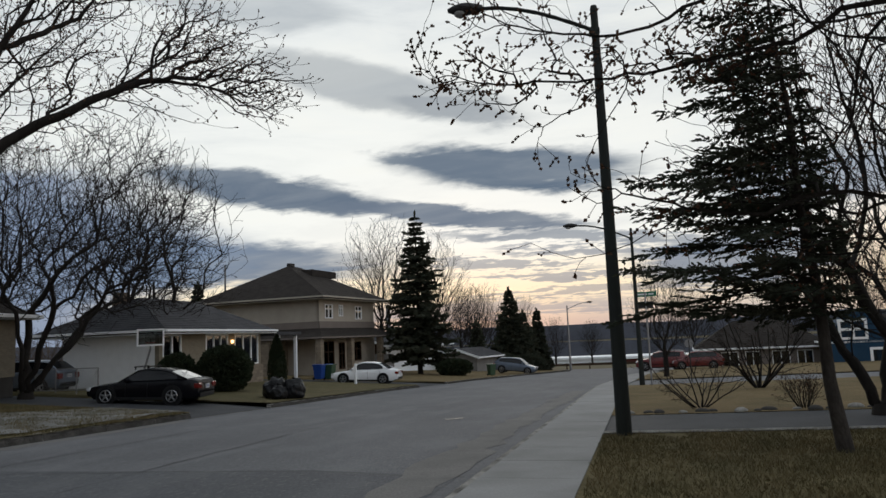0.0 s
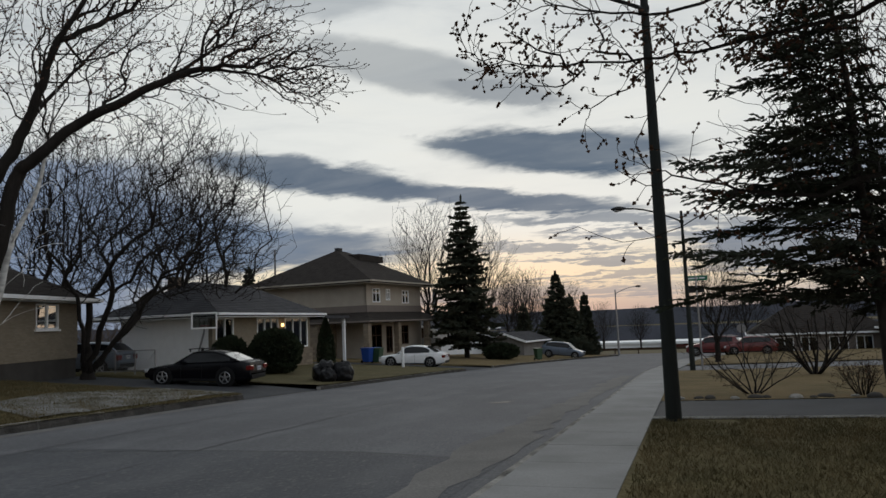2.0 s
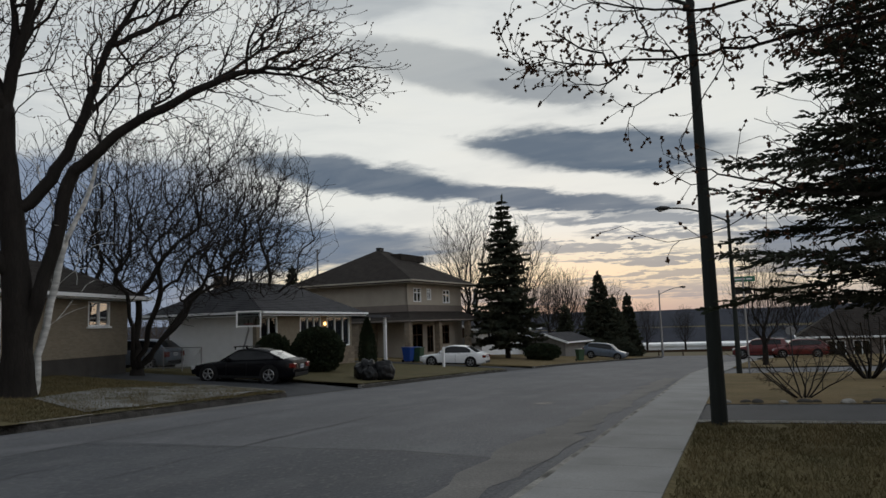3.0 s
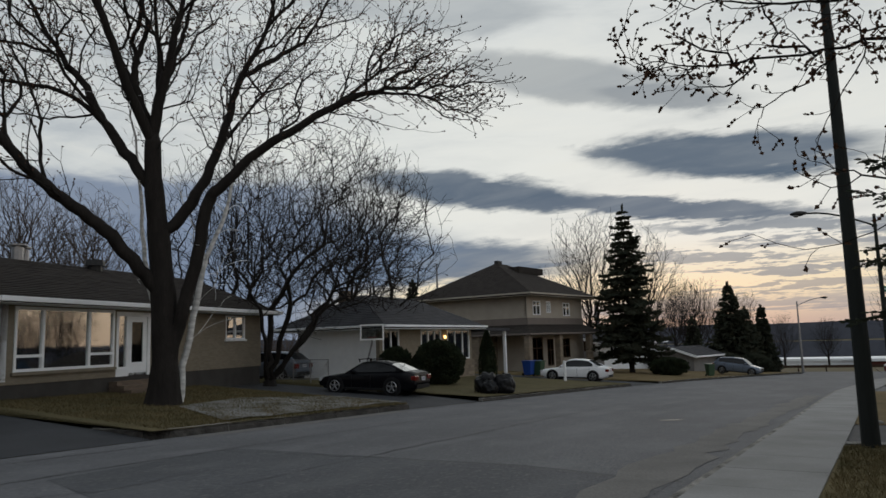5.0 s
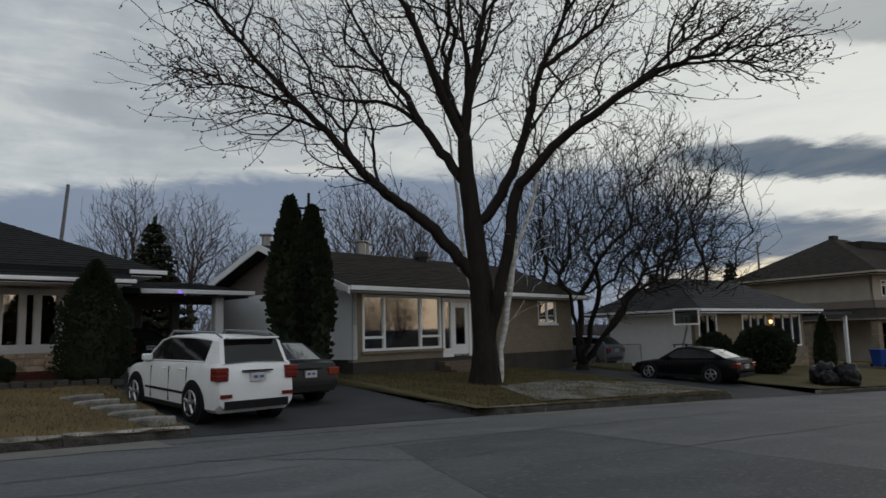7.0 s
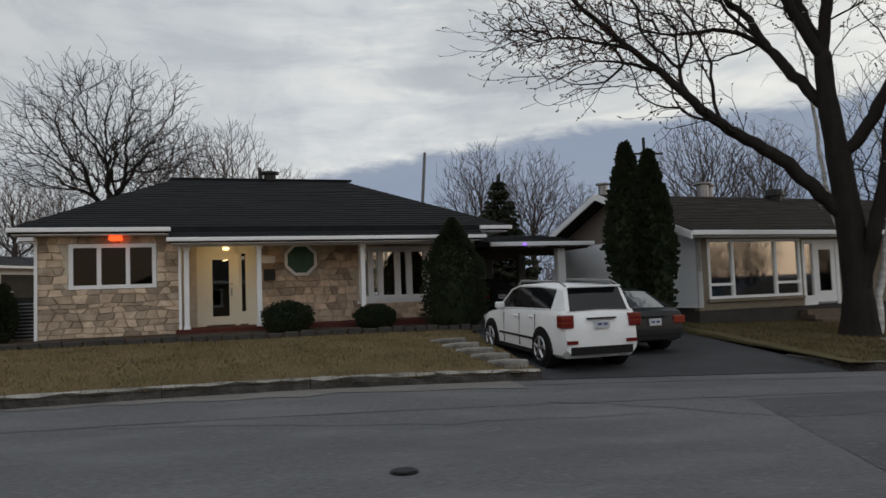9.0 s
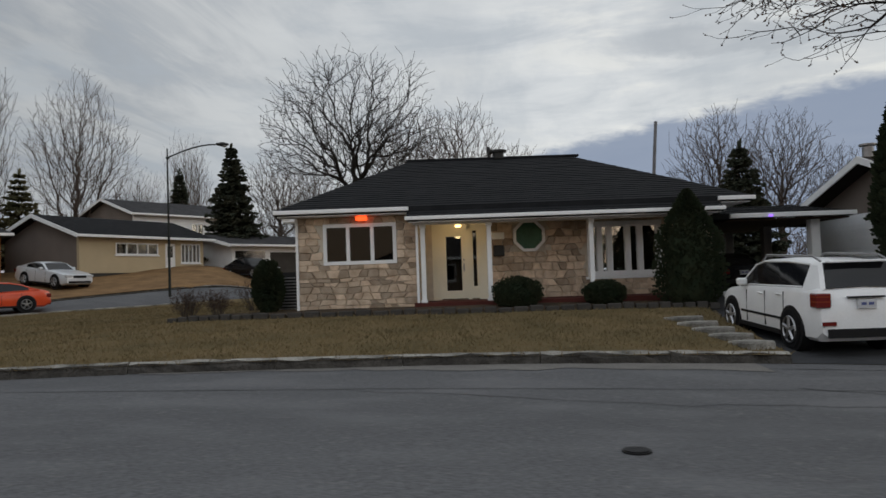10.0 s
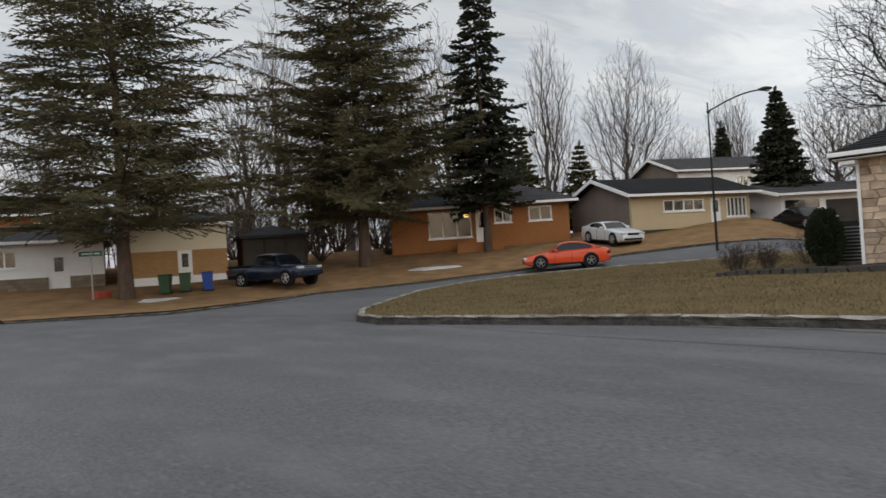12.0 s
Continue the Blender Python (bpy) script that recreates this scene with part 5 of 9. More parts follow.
# ---- the great maple on the lawn
def big_maple():
    base = at(52.27, 23.1, 0)
    base.z = ground_at(base) - 0.1
    t = thing("maple_tree", Matrix.Translation(base), "large bare budding maple with spreading forked limbs", "tree")
    a = radians(52.27)
    right = Vector((math.cos(a), math.sin(a), 0))
    deep = Vector((-math.sin(a), math.cos(a), 0))

    def at_plane(rows):
        return [right * x + deep * y + Vector((0, 0, z - base.z)) for x, z, y in rows]
    w = Arbor(11)
    rnd = w.rnd
    w.line(at_plane([(0.0, -0.5, 0), (0.05, 0.9, 0), (0.03, 2.0, 0), (-0.03, 3.24, 0), (-0.2, 5.1, 0), (-0.37, 6.8, 0), (-0.41, 8.1, 0)]))
    # start on the tree (across, up), line of the limb, twigs, spread, bare share, thickness at its root
    limbs = [
        ((-0.05, 3.3), [(-0.5, 3.75, -0.1), (-1.0, 4.4, -0.2), (-1.85, 5.3, -0.4), (-2.95, 6.1, -0.7), (-3.85, 7.0, -1.0), (-4.8, 8.1, -1.2), (-5.75, 9.1, -1.5), (-7.7, 11.3, -1.9), (-8.8, 12.8, -2.0)], 210, 1.25, 0.42, 0.20),
        ((0.03, 0.9), [(0.3, 1.9, -0.12), (0.55, 2.9, -0.2), (0.84, 4.1, -0.2), (1.2, 6.0, -0.3), (1.65, 6.6, -0.5), (2.6, 7.6, -0.8), (3.85, 8.45, -1.2), (5.2, 9.25, -1.5), (6.3, 9.7, -1.7), (7.4, 9.85, -1.9), (8.2, 10.2, -2.0)], 200, 0.62, 0.55, 0.21),
        ((-0.2, 5.0), [(0.22, 5.4, 0.1), (0.9, 6.4, 0.2), (1.4, 7.6, 0.2), (1.85, 9.0, 0.2), (2.25, 10.45, 0.2), (3.1, 12.3, 0.3), (3.9, 16.0, 0.5)], 180, 1.15, 0.4, 0.18),
        ((-0.37, 6.6), [(-1.2, 7.7, 0.3), (-1.85, 8.7, 0.7), (-2.4, 9.9, 1.1), (-3.15, 10.9, 1.4), (-4.3, 13.1, 2.0), (-5.2, 15.5, 2.4)], 150, 1.2, 0.35, 0.15),
        ((-0.41, 7.9), [(-1.05, 9.3, -0.4), (-1.6, 10.7, -0.8), (-2.05, 11.9, -1.1), (-2.65, 13.0, -1.4), (-3.4, 16.5, -2.0)], 150, 1.15, 0.35, 0.16),
        ((-0.41, 8.1), [(-0.93, 9.9, 0.5), (-0.94, 10.9, 0.8), (-0.66, 12.1, 1.0), (-0.8, 12.9, 1.2), (-1.2, 17.0, 1.6)], 140, 1.15, 0.35, 0.13),
        ((-0.41, 8.1), [(-0.22, 9.3, -0.2), (0.04, 10.45, -0.3), (0.22, 11.6, -0.3), (0.45, 12.8, -0.4), (0.9, 17.5, -0.6)], 140, 1.15, 0.35, 0.17),
        ((-0.41, 8.1), [(-0.32, 9.1, 0.3), (-0.27, 10.9, 0.9), (-0.41, 12.9, 1.5), (-0.3, 17.5, 2.4)], 110, 1.15, 0.4, 0.12),
        ((-0.15, 9.0), [(0.2, 11.0, 0.6), (0.64, 12.8, 1.2), (1.4, 16.5, 2.0)], 110, 1.1, 0.4, 0.10),
        ((2.25, 10.4), [(3.4, 11.3, 0.5), (4.6, 12.4, 0.8), (5.6, 14.5, 1.2)], 130, 0.8, 0.3, 0.10),
        ((6.0, 9.6), [(7.6, 9.55, -2.0), (9.2, 8.95, -2.2)], 130, 0.42, 0.2, 0.05),
        ((-0.41, 7.6), [(-0.7, 9.5, 2.0), (-2.6, 14.5, 4.5)], 110, 1.3, 0.35, 0.12),
        ((0.9, 6.4), [(2.0, 9.0, 2.6), (4.6, 13.0, 5.0)], 110, 1.3, 0.35, 0.10),
        ((-4.8, 8.1), [(-5.9, 8.4, -2.0), (-6.9, 8.4, -2.6)], 100, 0.8, 0.3, 0.05),
        ((-5.75, 9.1), [(-7.4, 9.4, -2.2), (-8.7, 9.2, -2.6)], 100, 0.7, 0.3, 0.05),
        ((-3.85, 7.0), [(-4.3, 8.0, -0.6), (-3.95, 9.25, -0.2), (-4.8, 11.0, 0.3)], 80, 0.9, 0.35, 0.07),
        ((-1.85, 8.7), [(-3.2, 10.0, 2.0), (-5.5, 10.6, 2.8), (-8.0, 12.2, 3.4)], 130, 1.1, 0.35, 0.08),
        ((5.2, 9.25), [(6.6, 10.6, -1.0), (7.6, 11.6, -0.8)], 90, 0.6, 0.3, 0.06),
    ]
    tips = []
    for start, rows, count, wide, bare, root in limbs:
        j = w.near(at_plane([(start[0], start[1], 0)])[0], 0)
        pts = [Vector(w.p[j])] + at_plane(rows)
        ids = w.line(pts, j, 0.022, 5, (root * 1.3, root * 0.2), 0.85)[1:]
        for _ in range(count):
            along = bare + (1 - bare) * rnd.random() ** 0.8
            q = ids[min(int(along * len(ids)), len(ids) - 1)]
            f = 0.35 + 0.65 * along
            c = Vector(w.p[q]) + w.d[q] * rnd.uniform(0.1, 1.5) * wide * f + Vector([rnd.gauss(0, wide * f) for _ in range(3)])
            c.z += abs(rnd.gauss(0.1, 0.4))
            tips.append(c)
    foot = Vector((0, 0, 4.0))
    tips.sort(key=lambda c: (c - foot).length)
    for c in tips:
        w.reach(c, 0.3, 0.4, 0.07, 0.16, 0.3)
    for c in tips:
        out = (c - foot).normalized()
        for _ in range(4):
            w.reach(c + out * rnd.uniform(0, 0.6) + Vector([rnd.gauss(0, 0.3) for _ in range(3)]) + Vector((0, 0, 0.08)), 0.3, 0.22, 0.06, 0.25, 0.3)
    w.finish(t, M["bark"], 0.0068, 0.41, 0.06, M["bud"], 0.075, 2, slender=0.95, flare=(1.9, 1.6, 1.3, 1.12, 1.04))
    b = thing("birch_tree", Matrix.Translation(base + deep * 0.35), "white-barked birch leaning out behind the maple", "tree")
    w = Arbor(12)
    one = w.line([right * x + deep * y + Vector((0, 0, z)) for x, z, y in ((0.42, -0.2, 0), (0.57, 1.2, 0), (0.82, 2.7, 0.05), (1.06, 3.95, 0.15), (1.3, 4.8, 0.3), (1.8, 6.1, 0.6), (2.2, 8.2, 1.0), (2.4, 10.5, 1.2))], wob=0.02, parts=4, caps=(0.17, 0.03))
    two = w.line([right * x + deep * y + Vector((0, 0, z)) for x, z, y in ((0.1, 1.6, 0.5), (-0.48, 3.8, 0.8), (-0.7, 5.7, 0.9), (-0.9, 8.0, 1.1), (-1.4, 11.0, 1.4))], one[2], 0.02, 5, caps=(0.11, 0.02))
    for ids in (one[14:], two[10:]):
        for _ in range(110):
            w.reach(Vector(w.p[w.rnd.choice(ids)]) + Vector((w.rnd.gauss(0, 0.8), w.rnd.gauss(0, 0.8), w.rnd.gauss(-0.1, 0.9))), 0.2, 0.25, 0.06, -0.3, 0.3)
    w.finish(b, M["birch"], 0.006, 0.16, 0.04)


big_maple()


def bare_tree(name, base, height, rx, seed, label, bark="bark", stems=1, low=0.3, n=650, twig=0.013, k=0.45, foot=None, shift=(0, 0), fork=None, lift=0.15, full=0.5, subs=4, flat=0.45, slender=1.35, wob=0.06):
    """A leafless tree with a rounded crown of fine twigs."""
    t = thing(name, Matrix.Translation(base), label, "tree")
    w = Arbor(seed)
    rnd = w.rnd
    foot = foot or height * 0.022
    fork = fork or low
    sh = Vector((shift[0], shift[1], 0))
    zc = height * (low + (1 - low) * flat)
    if stems == 1:
        w.line([(0, 0, -0.3), (rnd.gauss(0, 0.1), rnd.gauss(0, 0.1), height * fork * 0.6), sh * 0.4 + Vector((0, 0, height * fork))], wob=0.03)
    else:
        r = w.node(Vector((0, 0, -0.3)), -1)
        r = w.node(Vector((0, 0, 0.15)), r)
        for s in range(stems):
            a = math.tau * (s + rnd.random() * 0.6) / stems
            o = Vector((math.cos(a), math.sin(a), 0))
            w.line([Vector((0, 0, 0.15)) + o * 0.12, o * rx * 0.14 + sh * 0.2 + Vector((0, 0, height * fork * 0.7)), o * rx * 0.34 + sh * 0.5 + Vector((0, 0, height * (fork + 0.12)))], r, 0.05)
    tips = []
    while len(tips) < n:
        d = Vector([rnd.gauss(0, 1) for _ in range(3)]).normalized()
        if noise.noise(d * 1.9 + Vector((seed * 3.7, 0, 0))) < rnd.uniform(-0.6, 0.05):
            continue
        d *= rnd.random() ** full * (1 + 0.16 * noise.noise(d * 2.6 + Vector((0, seed * 2.3, 0))))
        tips.append(sh + Vector((d.x * rx, d.y * rx, zc + d.z * (height - zc if d.z > 0 else zc - height * low))))
    at_foot = Vector((sh.x * 0.4, sh.y * 0.4, height * fork))
    tips.sort(key=lambda c: (c - at_foot).length)
    fine = height / 14
    for c in tips:
        w.reach(c, k, 0.5 * fine, wob, lift * 0.6, 0.28)
    for c in tips:
        out = (c - at_foot).normalized()
        for _ in range(subs):
            w.reach(c + out * rnd.uniform(-0.1, 0.6) * fine + Vector([rnd.gauss(0, 0.38 * fine) for _ in range(3)]), k, 0.35 * fine, 0.05, lift * 0.6, 0.25)
    w.finish(t, M[bark], twig, foot, max(0.06, twig * 4), slender=slender)
    return t


def stand(az, r):
    p = at(az, r, 0)
    p.z = ground_at(p)
    return p


def sideways(az, d):
    """A shift across the view towards lesser bearings."""
    a = radians(az)
    return (math.cos(a) * d, math.sin(a) * d)


bare_tree("bare_tree", stand(44.6, 34.0), 12.0, 5.0, 21, "bare many-stemmed tree with a broad twiggy crown", stems=5, low=0.2, n=900, twig=0.0102, shift=sideways(44.3, 2.3), fork=0.16, full=0.36, k=0.22, subs=8, slender=1.5, wob=0.06, foot=0.27)
bare_tree("bare_tree", stand(37.0, 43.0), 13.2, 5.0, 22, "bare twiggy tree behind the garage", stems=3, low=0.2, n=700, twig=0.0125, slender=1.45, k=0.35, lift=0.3)
bare_tree("bare_tree", stand(47.5, 46.0), 14.6, 5.2, 23, "bare twiggy tree behind the brick bungalow", stems=2, low=0.2, n=700, twig=0.0125, slender=1.45, k=0.35, lift=0.3)
bare_tree("bare_tree", stand(107.3, 42.0), 13.9, 5.4, 24, "bare spreading tree behind the stone bungalow", low=0.44, n=800, subs=5, twig=0.0112, foot=0.32, k=0.35, fork=0.42, flat=0.35, lift=0.05)
pale = bare_tree("bare_tree", stand(61.5, 46.0), 12.0, 3.3, 25, "pale bare tree behind the brick bungalow", "bark_pale", low=0.25, n=680, twig=0.0115, lift=0.25)
upright = bare_tree("bare_tree", stand(127.3, 78.0), 19.4, 4.9, 26, "tall pale bare tree behind the houses", "bark_pale", low=0.2, n=650, twig=0.013, k=0.6, lift=0.35)
slim = bare_tree("bare_tree", stand(133.2, 80.0), 22.4, 2.8, 28, "tall slim pale bare tree behind the houses", "bark_pale", stems=2, low=0.15, n=520, twig=0.013, k=0.7, lift=0.4)


def again(src, az, r, scale, turned, label="", z=None):
    p = stand(az, r)
    if z is not None:
        p.z = z
    c = copy_thing(src, Matrix.Translation(p) @ pose(0, 0, 0, 0, 0, turned) @ Matrix.Diagonal((scale, scale, scale, 1)))
    return tagged(c, label)


# pale trees behind the houses
again(pale, 78.9, 52.0, 0.99, 70, "pale bare tree behind the carport")
again(pale, 74.7, 54.0, 0.99, 150, "pale bare tree behind the carport")
again(pale, 71.1, 56.0, 0.8, 200, "small pale bare tree")
again(pale, 57.5, 58.0, 1.15, 280, "pale bare tree behind the brick bungalow")
again(pale, 102.8, 43.0, 0.93, 20, "bare tree behind the stone bungalow")
again(pale, 98.7, 46.0, 0.99, 100, "bare tree behind the stone bungalow")
again(pale, 94.4, 52.0, 0.86, 230, "small bare tree behind the stone bungalow")
again(pale, 113.2, 66.0, 1.0, 20, "bare brown tree beside the side street")
again(pale, 110.2, 54.0, 0.84, 120, "bare brown tree beside the side street")
again(upright, 141.4, 76.0, 1.2, 160, "tall pale bare tree behind the pines")
again(slim, 145.0, 78.0, 1.05, 160, "tall slim pale bare tree behind the pines")
again(upright, 149.6, 80.0, 1.2, 210, "tall pale bare tree behind the pines")
again(slim, 154.5, 74.0, 1.1, 40, "tall slim pale bare tree behind the pines")
again(upright, 157.5, 80.0, 1.15, 310, "tall pale bare tree behind the pines")
again(upright, 164.0, 80.0, 0.95, 10, "tall pale bare tree behind the pines")
again(upright, 171.0, 78.0, 0.95, 40, "tall pale bare tree behind the pines")
again(slim, 120.3, 90.0, 0.72, 80, "slim pale bare tree far behind")
again(slim, 119.3, 92.0, 0.70, 180, "slim pale bare tree far behind")
again(upright, 123.0, 94.0, 0.66, 80, "pale bare tree far behind")
# trees down the street
far_tree = bare_tree("bare_tree", stand(19.4, 84.0), 18.0, 5.2, 27, "tall bare tree behind the spruce", low=0.2, n=620, twig=0.014, k=0.5, lift=0.25)
again(far_tree, 15.5, 88.0, 0.95, 120, "tall bare tree behind the spruce")
for k, (az, r, s) in enumerate(((13.2, 120, 0.75), (11.4, 125, 0.8), (12.3, 150, 0.9), (9.8, 150, 0.7), (5.8, 150, 0.55), (3.0, 150, 0.5), (8.4, 140, 0.75), (22.0, 130, 0.7), (-2.4, 48, 0.42), (-4.5, 90, 0.55), (-11.0, 110, 0.8), (-15.5, 100, 0.9), (-18.0, 105, 0.9))):
    again(far_tree, az, r, s, 57 * k, "bare tree in the distance down the street" if r > 60 else "small bare tree beside the street sign")


# ---- conifers
def conifer(name, base, height, radius, seed, label, leaf="needles", low=0.06, gap=0.42, per=9, droop=0.25, tuft=0.16, sprays=9, trunk_r=None, shape=1.0, up=0.0, gaps=0.0, lean=(0, 0), thin=0.35, ragged=0.0, jitter=0.05, bias=None, bough=1.0, bark="bark"):
    t = thing(name, Matrix.Translation(base), label, "tree")
    w = Wood(seed)
    rnd = w.rnd
    tr = trunk_r or height * 0.014
    line = [Vector((lean[0] * k / 6 + rnd.gauss(0, 0.03), lean[1] * k / 6 + rnd.gauss(0, 0.03), -0.3 + (height + 0.3) * k / 6)) for k in range(7)]
    w.tube(line, [tr * (1.25 if k == 0 else 1.02 - k / 6) + 0.01 for k in range(7)], 9)
    z = height * low
    while z < height * 0.985:
        k = z / height
        reach = radius * min(1.0, ((1 - k) / (1 - low)) ** shape * 1.02 + 0.02) * (0.75 + 0.25 * bump01(k, low, low + 0.08))
        core = line[min(int(k * 6), 5)].lerp(line[min(int(k * 6), 5) + 1], k * 6 - int(k * 6))
        n = max(int(per * (0.55 + 0.45 * reach / radius)), 4)
        for i in range(n):
            if rnd.random() < gaps:
                continue
            a = math.tau * (i + rnd.random() * 0.9) / n + z * 2.4
            out = Vector((math.cos(a), math.sin(a), 0))
            long = max(reach * rnd.uniform(0.68 - ragged, 1.12 + ragged * 0.4), 0.12)
            if bias:
                long *= bias[1] + (1 - bias[1]) * (0.5 + 0.5 * (out.x * bias[0][0] + out.y * bias[0][1])) ** 1.3
            pts = []
            rise = up + rnd.gauss(0, jitter)
            for s in range(6):
                f = s / 5
                pts.append(core + out * long * f + Vector((0, 0, long * (rise * f - droop * f * f + (droop * 0.75) * f ** 4) + rnd.gauss(0, 0.02 * long))))
            w.tube(pts, [max(0.02 * bough * long ** 0.7 * (1 - s / 5.5), 0.004) for s in range(6)], 3)
            side = out.cross(Vector((0, 0, 1)))
            m = max(int(sprays * long / radius) + 2, 3)
            for s in range(m):
                f = 0.12 + 0.88 * (s + rnd.random()) / m
                i0 = min(int(f * 5), 4)
                q = pts[i0].lerp(pts[i0 + 1], f * 5 - i0)
                for sg in (-1, 1):
                    d = (out * rnd.uniform(0.5, 1.1) + side * sg * rnd.uniform(0.5, 1.0) + Vector((0, 0, rnd.uniform(-0.35, 0.15)))).normalized()
                    reach_s = (0.30 * long * (1.15 - f) + tuft) * rnd.uniform(0.6, 1.2)
                    cnt = max(int(reach_s / (tuft * 0.55)), 2)
                    for c in range(cnt):
                        w.blade(q + d * reach_s * c / cnt, (d + Vector((rnd.gauss(0, 0.3), rnd.gauss(0, 0.3), rnd.gauss(-0.1, 0.25)))).normalized(), tuft * rnd.uniform(0.8, 1.6), thin)
            w.blade(pts[-1], out, tuft * 1.5, thin)
        z += gap * (0.75 + 0.5 * rnd.random())
    for k in range(5):
        w.blade(line[-1] - Vector((0, 0, 0.1 * k)), Vector((rnd.gauss(0, 0.25), rnd.gauss(0, 0.25), 1)).normalized(), tuft * 2, 0.25)
    w.finish(t, M[bark], M[leaf], leaf_name="foliage")
    return t


# tall spruce down the street, dark ones below it
conifer("spruce_tree", stand(16.5, 68.0), 15.2, 3.5, 31, "tall dark spruce in a front yard", gap=0.44, per=10, droop=0.40, tuft=0.25, sprays=15, low=0.1, shape=0.75, thin=0.36, ragged=0.2, gaps=0.08, jitter=0.09)
conifer("spruce_tree", stand(9.25, 92.0), 10.2, 3.6, 32, "dark conical spruce at the foot of the street", gap=0.3, per=10, tuft=0.28, sprays=10, low=0.03, thin=0.5)
conifer("spruce_tree", stand(8.2, 96.0), 7.5, 3.0, 33, "dark conical spruce at the foot of the street", gap=0.3, per=9, tuft=0.28, sprays=10, low=0.03, thin=0.5)
conifer("spruce_tree", stand(7.1, 98.0), 7.8, 1.9, 34, "slim dark spruce at the foot of the street", gap=0.3, per=9, tuft=0.28, sprays=9, low=0.03, thin=0.5)
conifer("spruce_tree", stand(33.4, 95.0), 11.5, 2.8, 35, "dark spruce behind the roofs", gap=0.34, per=9, tuft=0.28, sprays=9, low=0.2, thin=0.5)
conifer("spruce_tree", stand(11.9, 120.0), 7.0, 2.2, 36, "small dark spruce in the distance", gap=0.6, per=8, tuft=0.45, sprays=4, low=0.05, thin=0.5)
conifer("spruce_tree", stand(77.5, 48.0), 8.6, 3.4, 37, "dark spruce behind the carport", gap=0.3, per=9, tuft=0.24, sprays=10, low=0.05, thin=0.45)
conifer("spruce_tree", stand(116.7, 62.0), 10.3, 3.2, 38, "dark spruce behind the low garage", gap=0.3, per=10, tuft=0.24, sprays=10, low=0.05, thin=0.45)
conifer("spruce_tree", stand(120.5, 85.0), 11.2, 2.4, 39, "slim dark spruce far behind", gap=0.34, per=9, tuft=0.28, sprays=9, low=0.1, thin=0.5)
# the pines and the spruce across the side street
conifer("pine_tree", stand(166.3, 40.5), 20.5, 8.8, 41, "broad shaggy pine with layered drooping boughs", "pine_needles", low=0.19, gap=0.64, per=10, droop=0.06, tuft=0.20, sprays=27, ragged=0.34, trunk_r=0.36, shape=0.42, up=0.12, gaps=0.2, thin=0.15, jitter=0.13, bark="bark_pine")
conifer("pine_tree", stand(148.5, 45.5), 21.0, 7.0, 42, "dense dark green pine", "pine_needles", low=0.16, gap=0.62, per=12, droop=0.06, tuft=0.20, sprays=27, ragged=0.34, gaps=0.06, trunk_r=0.36, shape=0.45, up=0.16, thin=0.16, jitter=0.13, bark="bark_pine")
conifer("spruce_tree", stand(138.6, 47.9), 19.5, 3.7, 43, "tall ragged spruce on a bare trunk", "needles", low=0.18, gap=0.42, per=9, droop=0.30, tuft=0.22, sprays=16, trunk_r=0.24, shape=0.8, thin=0.28, gaps=0.16, jitter=0.12, ragged=0.16, bark="bark_pine")
conifer("pine_tree", stand(131.0, 66.0), 8.0, 2.6, 44, "small dark pine between the houses", "pine_needles", low=0.1, gap=0.4, per=9, tuft=0.25, sprays=9, thin=0.4)
conifer("pine_tree", stand(135.5, 64.0), 9.0, 3.0, 45, "small dark pine between the houses", "pine_needles", low=0.1, gap=0.4, per=9, tuft=0.25, sprays=9, thin=0.4)
# the spruce by the sidewalk
conifer("spruce_tree", stand(-13.9, 11.3), 7.2, 2.75, 46, "ragged brown-green spruce with a bare lower trunk", "needles", low=0.29, gap=0.18, per=9, droop=0.10, tuft=0.075, sprays=21, trunk_r=0.09, shape=0.5, up=0.03, gaps=0.07, ragged=0.2, lean=(-0.42, 0.0), thin=0.2, jitter=0.12, bias=(sideways(-13.9, -1.0), 0.2), bough=0.7, bark="bark_grey")


